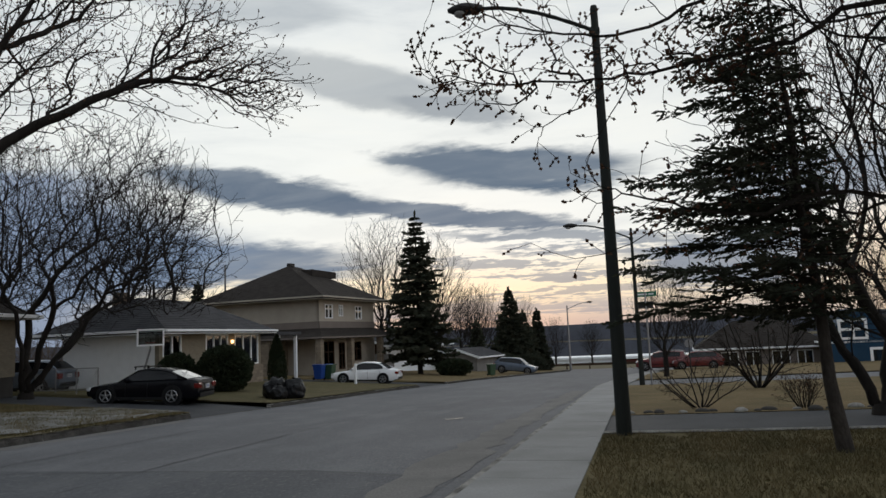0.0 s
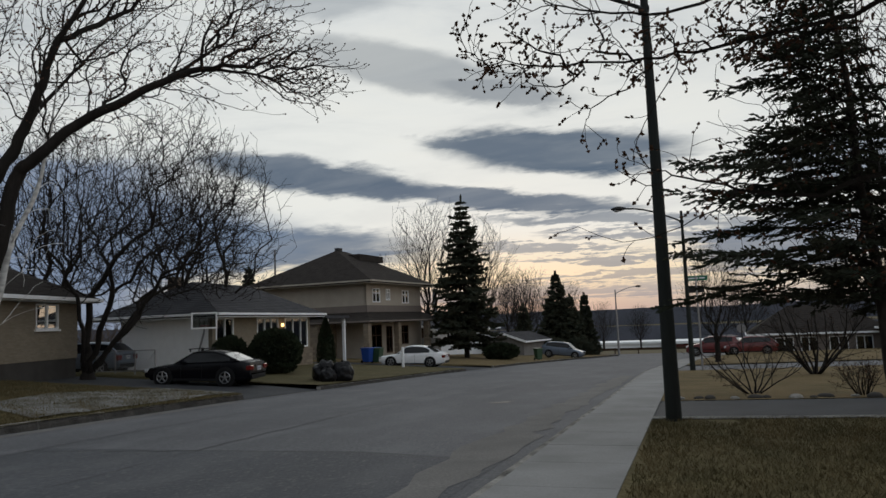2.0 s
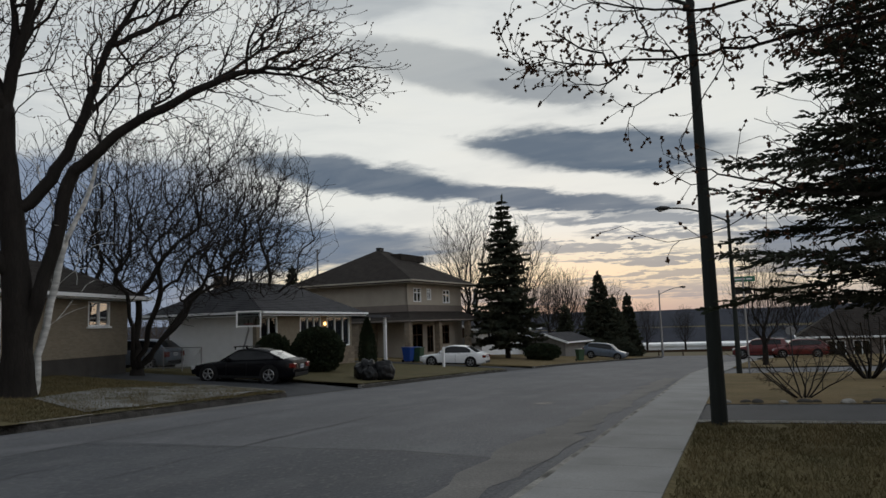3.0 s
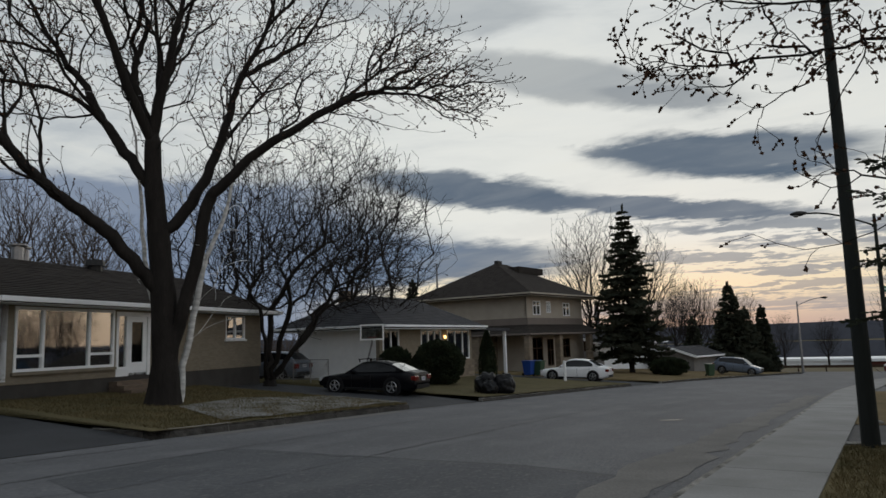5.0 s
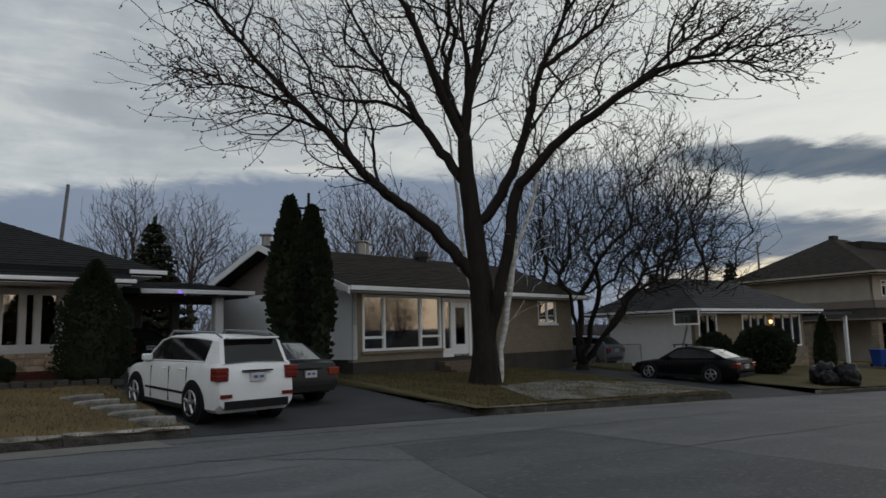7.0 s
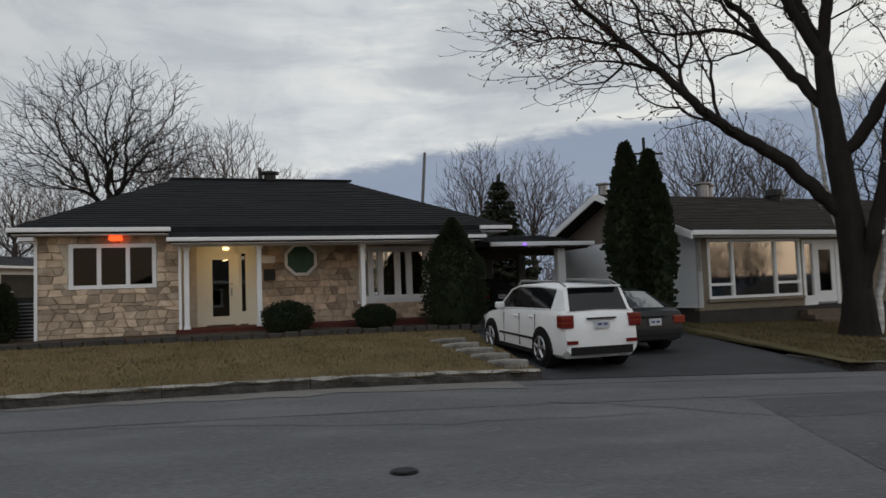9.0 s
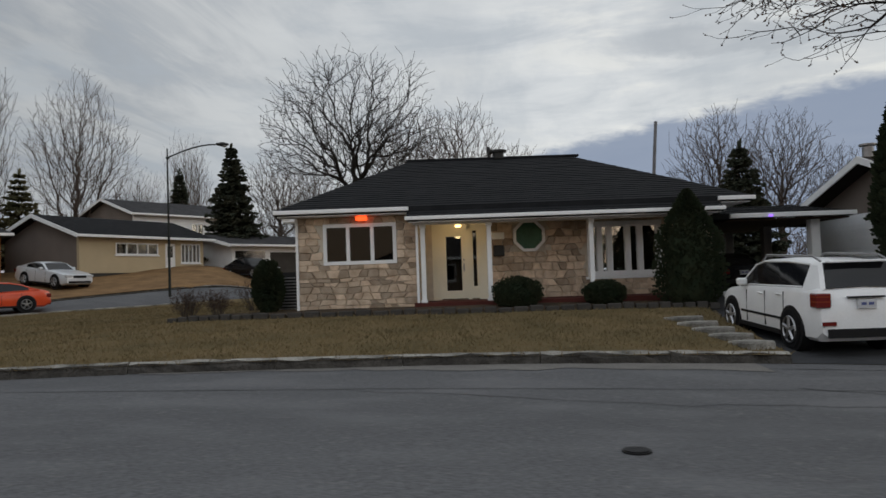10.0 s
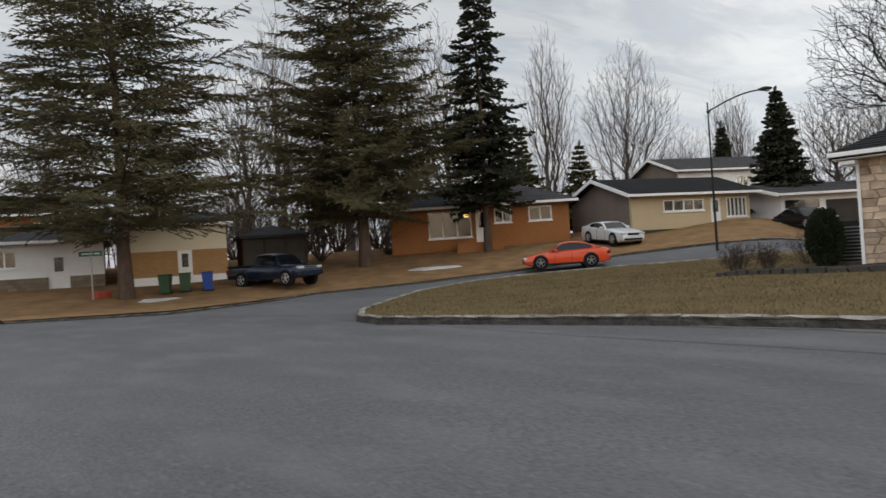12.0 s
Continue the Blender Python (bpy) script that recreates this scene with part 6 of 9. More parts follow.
def thuja(base, height, radius, seed, label, peaks=1, name="thuja", leaf="thuja", across=(0.4, 0.92)):
    """A dense upright evergreen built of many small sprays."""
    t = thing(name, Matrix.Translation(base), label, "shrub")
    w = Wood(seed)
    rnd = w.rnd
    w.tube([Vector((0, 0, -0.2)), Vector((0, 0, height * 0.8))], [radius * 0.12, 0.02], 6)
    size = max(0.06, height * 0.02)
    core = []
    for p in range(peaks):
        off = Vector(((p - 0.5) * radius * 0.6 * across[0], (p - 0.5) * radius * 0.6 * across[1], 0)) if peaks > 1 else Vector((0, 0, 0))
        top = height * (1 - 0.06 * p)
        w.tube([off * 0.5 + Vector((0, 0, 0.02)), off * 0.6 + Vector((0, 0, top * 0.12)), off + Vector((0, 0, top * 0.5)), off + Vector((0, 0, top * 0.8)), off + Vector((0, 0, top * 0.95))],
               [radius * 0.5, radius * 0.76 * (0.8 if peaks > 1 else 1), radius * 0.68 * (0.8 if peaks > 1 else 1), radius * 0.34, 0.02], 12)
    for _ in range(int(6500 * (height * radius / 6) ** 0.5)):
        k = rnd.random() ** 0.8
        off = Vector((0, 0, 0))
        if peaks > 1:
            p = rnd.randrange(peaks)
            off = Vector(((p - 0.5) * radius * 0.6 * across[0], (p - 0.5) * radius * 0.6 * across[1], -0.05 * height * p))
        r = radius * (0.72 if peaks > 1 else 1) * (min(1, (1 - k) * 1.9) ** 0.75) * (0.65 + 0.35 * bump01(k, 0, 0.12)) * rnd.uniform(0.72, 1.04)
        r *= 1 + 0.16 * noise.noise((k * 6, seed, rnd.random()))
        a = rnd.random() * math.tau
        q = Vector((math.cos(a) * r, math.sin(a) * r, k * height)) + off * min(1, k * 1.5)
        d = Vector((math.cos(a) * 0.6, math.sin(a) * 0.6, rnd.uniform(0.1, 1.0))).normalized()
        w.blade(q, d, size * rnd.uniform(0.8, 1.9), 0.4)
    w.finish(t, M[leaf], M[leaf], trunk_name="heart", leaf_name="foliage")
    return t


def shrub_ball(base, rx, rz, seed, label, name="shrub", leaf="thuja", count=1500, size=0.05):
    t = thing(name, Matrix.Translation(base), label, "shrub")
    w = Wood(seed)
    rnd = w.rnd
    for k in range(7):
        a = k * 0.9
        w.tube([Vector((0, 0, -0.1)), Vector((math.cos(a) * rx * 0.6, math.sin(a) * rx * 0.6, rz * 1.1))], [0.02, 0.008], 4)
    w.tube([Vector((0, 0, rz * k)) for k in (0.05, 0.4, 1.0, 1.6, 1.9)], [rx * k for k in (0.5, 0.78, 0.86, 0.62, 0.1)], 14)
    for _ in range(count * 2):
        d = Vector((rnd.gauss(0, 1), rnd.gauss(0, 1), rnd.gauss(0, 1))).normalized()
        k = rnd.uniform(0.78, 1.05) * (1 + 0.12 * noise.noise(d * 2.5 + Vector((seed, 0, 0))))
        q = Vector((d.x * rx * k, d.y * rx * k, rz + d.z * rz * k))
        if q.z < 0:
            continue
        w.blade(q, (d + Vector((rnd.gauss(0, 0.5), rnd.gauss(0, 0.5), rnd.gauss(0.2, 0.5)))).normalized(), size * rnd.uniform(0.7, 1.6), 0.45)
    w.finish(t, M[leaf], M[leaf], leaf_name="foliage", trunk_name="heart")
    return t


def bare_bush(base, height, spread, seed, label, stems=9, spec=None, bark="bark"):
    t = thing("bare_bush", Matrix.Translation(base), label, "shrub")
    w = Wood(seed)
    rnd = w.rnd
    s = dict(BROAD, levels=4, seg=[0.3, 0.25, 0.18, 0.12, 0.1], kids=[2.2, 3.0, 4.0], least=[4, 3, 2], bare=[0.25, 0.2, 0.1], ratio=[0.55, 0.5, 0.5, 0.5], minimum=[0.25, 0.15, 0.1, 0.1], slim=0.018, buds=1, bud_size=0.03, wander=[0.12, 0.16, 0.18, 0.2])
    s.update(spec or {})
    for k in range(stems):
        a = math.tau * (k + rnd.random() * 0.6) / stems
        lean = spread / height * rnd.uniform(0.4, 1.2)
        d = Vector((math.cos(a) * lean, math.sin(a) * lean, 1)).normalized()
        w.grow(Vector((math.cos(a) * 0.1, math.sin(a) * 0.1, -0.05)), d, height * rnd.uniform(0.7, 1.1), 0.012 * height + 0.006, 0, s)
    w.finish(t, M[bark], M["bud"], trunk_name="branchwork", leaf_name="budding")
    return t


thuja(stand(66.6, 23.2), 5.75, 1.13, 51, "tall dark double-peaked thuja by the siding wall", 2)
H3 = pose(-21.0, -8.4, 0, 0, 0, 100)


def by_h3(x, y):
    p = H3 @ Vector((x, y, 0))
    p.z = left_z(p.x, p.y)
    return p


thuja(by_h3(11.6, -1.5), 3.3, 0.95, 52, "dark conical thuja at the porch end")
shrub_ball(by_h3(6.65, -1.1), 0.72, 0.44, 53, "clipped round evergreen shrub before the porch")
shrub_ball(by_h3(9.2, -1.1), 0.6, 0.36, 54, "clipped round evergreen shrub before the porch")
shrub_ball(by_h3(-0.95, 0.0), 0.46, 0.8, 55, "stubby clipped thuja at the house corner", count=2600, size=0.06)
bare_bush(by_h3(-3.3, -0.4), 0.8, 0.3, 56, "small brown dry shrub by the flower bed", 22, bark="bark_pale")
bare_bush(by_h3(-2.4, -0.4), 0.68, 0.26, 57, "small brown dry shrub by the flower bed", 20, bark="bark_pale")
bare_bush(by_h3(-1.7, 1.2), 1.0, 0.8, 58, "tangled dry shrub beside the house", 12, bark="bark_pale")
shrub_ball(stand(34.9, 37.0), 0.8, 0.85, 59, "dark rounded evergreen before the bungalow", count=2600, size=0.12)
shrub_ball(stand(31.5, 37.0), 1.2, 1.05, 60, "broad dark evergreen before the lit window", count=3200, size=0.13)
thuja(stand(27.6, 42.5), 2.9, 0.5, 61, "narrow dark column thuja")
shrub_ball(stand(13.8, 66.0), 1.5, 0.7, 62, "low dark hedge shrub by the fence", count=1500, size=0.16)
bare_bush(stand(-4.65, 20.2), 1.7, 2.6, 63, "bare gnarled bush on the lawn", 10, dict(slim=0.028))
bare_bush(stand(-8.8, 29.8), 3.3, 3.6, 64, "wide bare bush in the lawn", 12, dict(slim=0.02))
bare_bush(stand(-11.6, 19.5), 0.8, 0.5, 65, "small bare twiggy bush", 16)
for k, (az, r) in enumerate(((9.9, 88), (11.2, 88), (8.0, 90))):
    shrub_ball(stand(az, r), 1.9, 0.95, 66 + k, "dark dense hedge below the spruces", "hedge", "needles", 1300, 0.2)
bare_bush(stand(141.5, 52.0), 3.2, 3.0, 70, "tangle of bare brown shrubs between the houses", 14, bark="bark_pale")
bare_bush(stand(152.0, 50.0), 4.2, 3.2, 71, "tangle of bare brown shrubs behind the truck", 16, bark="bark_pale")
thicket = bare_bush(stand(146.5, 50.5), 3.6, 2.6, 72, "tangle of bare brown shrubs behind the pine", 14, bark="bark_pale")


for k, (az, r, size) in enumerate(((139.5, 60.0, 1.4), (143.8, 57.0, 1.5), (147.5, 59.0, 1.6), (150.6, 55.0, 1.5), (153.2, 58.0, 1.6), (155.8, 54.0, 1.4), (158.4, 60.0, 1.7), (161.5, 57.0, 1.5), (165.5, 62.0, 1.6), (169.0, 62.0, 1.6), (172.5, 64.0, 1.6))):
    again(thicket, az, r, size, 67 * k, "tall tangle of bare brown shrubs behind the pines")


# ---- the tree overhead: limbs reaching in over the sidewalk
def overhead_tree():
    base = at(-33.0, 7.5, 0)
    base.z = right_z(base.x, base.y)
    t = thing("maple_tree", Matrix.Translation(base), "budding bare tree reaching over the sidewalk", "tree")
    w = Arbor(81)
    rnd = w.rnd

    def path(rows):
        return [toward(a, e, r) - base for a, e, r in rows]
    w.line([Vector((0, 0, -0.3)), Vector((0.02, 0, 2.0)), Vector((0, 0.1, 4.2)), Vector((-0.2, 0.3, 7.5))])
    # line of each limb, twig count, spread, bare share, side twigs, sag
    limbs = [
        ([(-19.3, 20.9, 6.9), (-13.2, 19.8, 6.9), (-7.2, 19.6, 6.9), (0.0, 19.4, 6.9), (8.6, 19.6, 6.9), (13.4, 20.6, 6.9)], 140, 0.13, 0.42, 3),
        ([(-18.0, 8.3, 6.6), (-9.0, 8.0, 6.4), (-3.0, 9.6, 6.4), (1.5, 11.2, 6.4)], 26, 0.16, 0.5, 2),
        ([(-20, 24, 7.4), (-10, 24.5, 7.3), (-2, 22.4, 7.2), (6.0, 23.5, 7.2), (11, 25.5, 7.2)], 70, 0.26, 0.3, 3),
        ([(-20, 33, 7.6), (-6, 33, 7.8), (6, 30, 8.0)], 60, 0.4, 0.3, 2),
        ([(-22, 18, 9.0), (-15.5, 20, 9.6), (-10, 26, 10)], 60, 0.55, 0.2, 3),
        ([(-20, 8, 9.4), (-15.5, 4.5, 9.8), (-10, 6, 10)], 60, 0.5, 0.2, 3),
        ([(-19, 20, 9.0), (-16, 13, 10), (-12, 17, 10.5)], 60, 0.5, 0.2, 3),
    ]
    tips = []
    for rows, count, wide, bare, subs in limbs:
        pts = path(rows)
        j = w.near(Vector((0, 0.1, max(pts[0].z - 0.9, 1.6))), 0)
        ids = w.line([Vector(w.p[j])] + pts, j, 0.012, 6, (0.034, 0.006))[1:]
        for _ in range(count):
            along = bare + (1 - bare) * rnd.random()
            q = ids[min(int(along * len(ids)), len(ids) - 1)]
            tips.append((Vector(w.p[q]) + w.d[q] * rnd.uniform(0.1, 0.9) * wide * 1.6 + Vector([rnd.gauss(0, wide) for _ in range(3)]), subs, wide))
    for rows in ([(1.0, 18.6, 6.9), (5.0, 16.4, 6.9), (6.2, 15.0, 6.9)], [(-1.0, 18.4, 6.9), (1.6, 14.6, 6.9), (2.6, 12.6, 6.9)], [(-4.0, 8.2, 6.4), (0.5, 6.2, 6.5), (4.6, 5.9, 6.5)]):
        pts = path(rows)
        j = w.near(pts[0], 0)
        ids = w.line([Vector(w.p[j])] + pts, j, 0.012, 4, (0.012, 0.004))[1:]
        for _ in range(4):
            q = rnd.choice(ids[1:])
            tips.append((Vector(w.p[q]) + w.d[q] * 0.12 + Vector([rnd.gauss(0, 0.07) for _ in range(3)]), 2, 0.15))
    tips.sort(key=lambda c: c[0].length)
    for c, _, wide in tips:
        w.reach(c, 0.04, 0.14, 0.07, 0.05, 0.3)
    for c, subs, wide in tips:
        for _ in range(subs):
            w.reach(c + Vector([rnd.gauss(0, 0.12) for _ in range(3)]), 0.04, 0.09, 0.07, 0.1, 0.3)
    w.finish(t, M["bark"], 0.003, 0.27, 0.03, M["bud"], 0.042, 3, slender=1.4)


overhead_tree()
bare_tree("bare_tree", stand(-20.5, 13.5), 9.5, 3.6, 83, "bare tree beside the spruce", stems=3, low=0.14, n=560, twig=0.006, foot=0.24, fork=0.16, lift=0.3)
bare_tree("bare_tree", stand(-16.5, 17.5), 9.5, 3.6, 84, "bare tree behind the spruce", stems=3, low=0.12, n=480, twig=0.006, foot=0.24, fork=0.16, lift=0.3)

# unseen trees added behind the camera to darken what the cars reflect
for az, r, k in ((-120.0, 24.0, 0.6), (-80.0, 30.0, 0.7), (-150.0, 34.0, 0.7)):
    again(far_tree, az, r, k, az, "unseen bare tree added behind the near houses", z=0.1)

# ---------------------------------------------------------------- cars
M["tyre"] = material("tyre_rubber", (0.015, 0.015, 0.016), 0.85, scale=8, fine=40, bump=0.2)
M["rim"] = material("alloy_rim", (0.45, 0.46, 0.48), 0.3, 0.9, scale=6, fine=30, bump=0.0)
M["car_glass"] = plain("car_glass", (0.008, 0.009, 0.011), 0.06, 0.0, 0.0, 0.45)
M["pale_glass"] = plain("sky_lit_car_glass", (0.07, 0.075, 0.08), 0.06, 0.0, 1.0, 1.0)
M["trim_black"] = plain("black_trim", (0.012, 0.012, 0.013), 0.6, 0.0, 0.0, 0.2)
M["tail_red"] = plain("tail_light_red", (0.15, 0.008, 0.006), 0.25, 0, 0.2)
M["tail_amber"] = plain("tail_light_amber", (0.24, 0.03, 0.01), 0.25, 0, 0.2)
M["head_clear"] = plain("head_light", (0.55, 0.56, 0.58), 0.1, 0, 1.0)
M["plate"] = plain("number_plate", (0.55, 0.56, 0.58), 0.4)
M["plate_ink"] = plain("plate_ink", (0.08, 0.1, 0.25), 0.5)
PAINT = {
    "white": plain("white_car_paint", (0.84, 0.85, 0.86), 0.3, 0, 0.35), "black": plain("black_car_paint", (0.005, 0.005, 0.007), 0.22, 0, 0.03, 0.16),
    "charcoal": plain("charcoal_car_paint", (0.014, 0.017, 0.021), 0.3, 0.2, 0.12, 0.3), "orange": plain("orange_car_paint", (0.68, 0.075, 0.02), 0.3, 0, 0.35),
    "blue": plain("dark_blue_car_paint", (0.006, 0.016, 0.045), 0.25, 0.2, 0.25), "grey": plain("blue_grey_car_paint", (0.13, 0.16, 0.21), 0.3, 0.3, 0.3),
    "red": plain("red_car_paint", (0.13, 0.016, 0.016), 0.3, 0, 0.35), "silver": plain("silver_car_paint", (0.70, 0.73, 0.77), 0.3, 0.1, 0.5),
}

# side outlines as shares of the length from the nose (0) to the tail (1): height of the bonnet and belt line; then the cabin
SHAPES = {
    "sedan": dict(L=4.6, W=1.78, belt=[(0, .60), (.03, .70), (.12, .76), (.27, .86), (.34, .90), (.60, .93), (.80, .97), (.93, .99), (.985, .93), (1, .62)],
                  cab=[(.27, .86), (.41, 1.38), (.50, 1.44), (.62, 1.43), (.72, 1.37), (.87, .98)], pillars=[(.545, .565), (.775, .87)], wheels=(.19, .785), wr=.33, low=.20),
    "coupe": dict(L=4.5, W=1.76, belt=[(0, .56), (.03, .66), (.12, .74), (.28, .84), (.36, .87), (.60, .91), (.80, .95), (.93, .97), (.985, .9), (1, .6)],
                  cab=[(.29, .84), (.44, 1.31), (.53, 1.37), (.64, 1.35), (.74, 1.26), (.90, .96)], pillars=[(.63, .66), (.80, .90)], wheels=(.19, .775), wr=.33, low=.19),
    "muscle": dict(L=4.75, W=1.9, belt=[(0, .62), (.02, .78), (.12, .86), (.30, .95), (.42, .96), (.62, 1.0), (.82, 1.05), (.95, 1.06), (.985, .98), (1, .6)],
                   cab=[(.36, .95), (.48, 1.32), (.56, 1.38), (.66, 1.36), (.75, 1.28), (.88, 1.05)], pillars=[(.65, .68), (.76, .88)], wheels=(.18, .77), wr=.35, low=.18),
    "suv": dict(L=4.52, W=1.84, belt=[(0, .66), (.02, .86), (.12, .98), (.26, 1.06), (.34, 1.10), (.6, 1.14), (.85, 1.18), (.965, 1.18), (.99, 1.02), (1, .66)],
                cab=[(.25, 1.06), (.36, 1.58), (.45, 1.66), (.68, 1.68), (.925, 1.64), (.975, 1.18)], pillars=[(.555, .58), (.865, .99)], wheels=(.185, .80), wr=.37, low=.22),
    "hatch": dict(L=4.3, W=1.76, belt=[(0, .62), (.02, .76), (.12, .84), (.24, .95), (.32, .98), (.6, 1.01), (.85, 1.05), (.96, 1.05), (.99, .95), (1, .62)],
                  cab=[(.22, .95), (.37, 1.48), (.48, 1.54), (.68, 1.53), (.85, 1.46), (.97, 1.05)], pillars=[(.545, .57), (.87, .98)], wheels=(.18, .79), wr=.33, low=.22),
    "pickup": dict(L=5.8, W=1.94, belt=[(0, .78), (.015, 1.0), (.1, 1.08), (.24, 1.12), (.3, 1.13), (.5, 1.14), (.6, 1.14), (.63, 1.12), (.985, 1.12), (1, .75)],
                   cab=[(.24, 1.12), (.33, 1.66), (.39, 1.75), (.5, 1.76), (.57, 1.73), (.605, 1.13)], pillars=[(.44, .455), (.575, .605)], wheels=(.16, .77), wr=.39, low=.36),
}


def car(kind, paint, m, label, name="car", rear_plate=True, amber=False, group="", rim="rim"):
    s = SHAPES[kind]
    L, W, low = s["L"], s["W"], s["low"]
    c = thing(name, m, label, "car" if kind != "pickup" else "truck", group)
    half = W / 2

    def plan(k):
        """Half the width at a share of the length: rounded nose and tail."""
        return half * (1 - 0.16 * (1 - bump01(k, 0, 0.10)) - 0.12 * bump01(k, 0.92, 1.0))

    def px(k):
        return L / 2 - k * L
    ks = sorted({k for k, _ in s["belt"]} | {0.06, 0.2, 0.45, 0.55, 0.7})
    rings = []
    for k in ks:
        b, w = lerp_line(s["belt"], k), plan(k)
        lo = low + (0.10 if k < 0.04 or k > 0.97 else 0.0)
        mid = lo + (b - lo) * 0.42
        half_ring = [(0, lo), (w * 0.86, lo), (w * 0.965, lo + 0.07), (w * 0.985, lo + 0.2), (w, mid), (w * 0.985, b - 0.12), (w * 0.95, b - 0.035), (w * 0.88, b), (w * 0.5, b + 0.018), (0, b + 0.028)]
        ring = half_ring + [(-y, z) for y, z in reversed(half_ring[1:-1])]
        rings.append([(px(k), y, z) for y, z in ring])
    bm = bmesh.new()
    vs = [[bm.verts.new(p) for p in r] for r in rings]
    n = len(rings[0])
    for a, b in zip(vs, vs[1:]):
        for i in range(n):
            bm.faces.new((a[i], a[(i + 1) % n], b[(i + 1) % n], b[i]))
    bm.faces.new(vs[0][::-1])
    bm.faces.new(vs[-1])
    # cabin: sides lean in, split into glass and painted pillars and roof
    cab = s["cab"]
    ends = [min(max(v, cab[0][0]), cab[-1][0]) for pair in s["pillars"] for v in pair]
    stations = sorted({k for k, _ in cab} | set(ends))
    rows = []
    for k in stations:
        z, b = lerp_line(cab, k), lerp_line(s["belt"], k) + 0.0
        t = min(max((z - b) / 0.45, 0), 1.1)
        w0, w1 = plan(k) * 0.90, plan(k) * (0.90 - 0.19 * t)
        rows.append((k, [(px(k), w0, b - 0.02), (px(k), w1 + 0.02, max(z - 0.06, b - 0.01)), (px(k), w1 * 0.9, z - 0.008), (px(k), 0, z + 0.018)]))
    glass, screen = bmesh.new(), []
    for (ka, ra), (kb, rb) in zip(rows, rows[1:]):
        first, last = kb <= cab[1][0] + 1e-6, ka >= cab[-2][0] - 1e-6
        pillar = any(ka >= p0 - 1e-6 and kb <= p1 + 1e-6 for p0, p1 in s["pillars"][1:])
        for sg in (1, -1):
            A = [(x, y * sg, z) for x, y, z in ra]
            B = [(x, y * sg, z) for x, y, z in rb]
            side_t = glass if not pillar else bm
            f = [side_t.verts.new(p) for p in (A[0], B[0], B[1], A[1])]
            side_t.faces.new(f if sg < 0 else f[::-1])
            f = [bm.verts.new(p) for p in (A[1], B[1], B[2], A[2])]
            bm.faces.new(f if sg < 0 else f[::-1])
            if first or last:
                screen.append((first, [A[2], B[2], B[3], A[3]] if sg < 0 else [A[3], B[3], B[2], A[2]]))
            else:
                f = [bm.verts.new(p) for p in (A[2], B[2], B[3], A[3])]
                bm.faces.new(f if sg < 0 else f[::-1])
    bmesh.ops.remove_doubles(bm, verts=bm.verts, dist=1e-4)
    bmesh.ops.recalc_face_normals(bm, faces=bm.faces)
    body = part("body", bm, PAINT[paint], c, smooth=True)
    for f in body.data.polygons:
        f.use_smooth = True
    body.data.set_sharp_from_angle(angle=radians(32))
    for sg in (1, -1):
        one = bmesh.new()
        for f in glass.faces:
            if f.calc_center_median().y * sg > 0:
                one.faces.new([one.verts.new(v.co) for v in f.verts])
        bmesh.ops.remove_doubles(one, verts=one.verts, dist=1e-4)
        part("side_glass", one, M["car_glass"], c)
    glass.free()
    for first, nm, mt in ((True, "windscreen", "car_glass"), (False, "rear_window", "pale_glass" if kind in ("sedan", "coupe") else "car_glass")):
        g = bmesh.new()
        for fl, quad in screen:
            if fl == first:
                g.faces.new([g.verts.new(p) for p in quad])
        bmesh.ops.remove_doubles(g, verts=g.verts, dist=1e-4)
        part(nm, g, M[mt], c)
    # frames round the side glass
    for sg in (1, -1):
        line = bmesh.new()
        pts = [(px(k), sg * (r[1][1] + 0.006), r[1][2] + 0.012) for k, r in rows]
        if kind == "suv":
            pts = [p for (k, _), p in zip(rows, pts) if k <= 0.87]
        for p, q in zip(pts, pts[1:]):
            cyl(line, p, q, 0.022, n=6)
        base = [(px(k), sg * (r[0][1] + 0.008), r[0][2] + 0.03) for k, r in rows]
        if kind == "suv":
            base = [p for (k, _), p in zip(rows, base) if k <= 0.87]
        for p, q in zip(base, base[1:]):
            cyl(line, p, q, 0.014, n=5)
        part("window_frame", line, PAINT[paint], c)
        bm = bmesh.new()
        bx(bm, px(stations[0]) - 0.45, sg * half * 0.93, lerp_line(s["belt"], .33) + 0.0, px(stations[0]) - 0.28, sg * (half * 0.93 + 0.2), lerp_line(s["belt"], .33) + 0.15, 0.03)
        part("mirror", bm, PAINT[paint], c)
        for k in (0.36, 0.555, 0.735):
            part("door_seam", boxes((px(k) - 0.006, sg * (half * 0.96), low + 0.12, px(k) + 0.006, sg * (half + 0.003), lerp_line(s["belt"], k) - 0.1)), M["trim_black"], c)
        for k in (0.51, 0.69):
            part("door_handle", boxes((px(k) - 0.09, sg * half * 0.97, lerp_line(s["belt"], k) - 0.17, px(k) + 0.09, sg * (half + 0.022), lerp_line(s["belt"], k) - 0.135), bevel=0.008), PAINT[paint], c)
        part("sill_trim", boxes((px(0.27), sg * half * 0.94, low - 0.005, px(0.70), sg * (half * 1.002), low + 0.09), bevel=0.01), M["trim_black"], c)
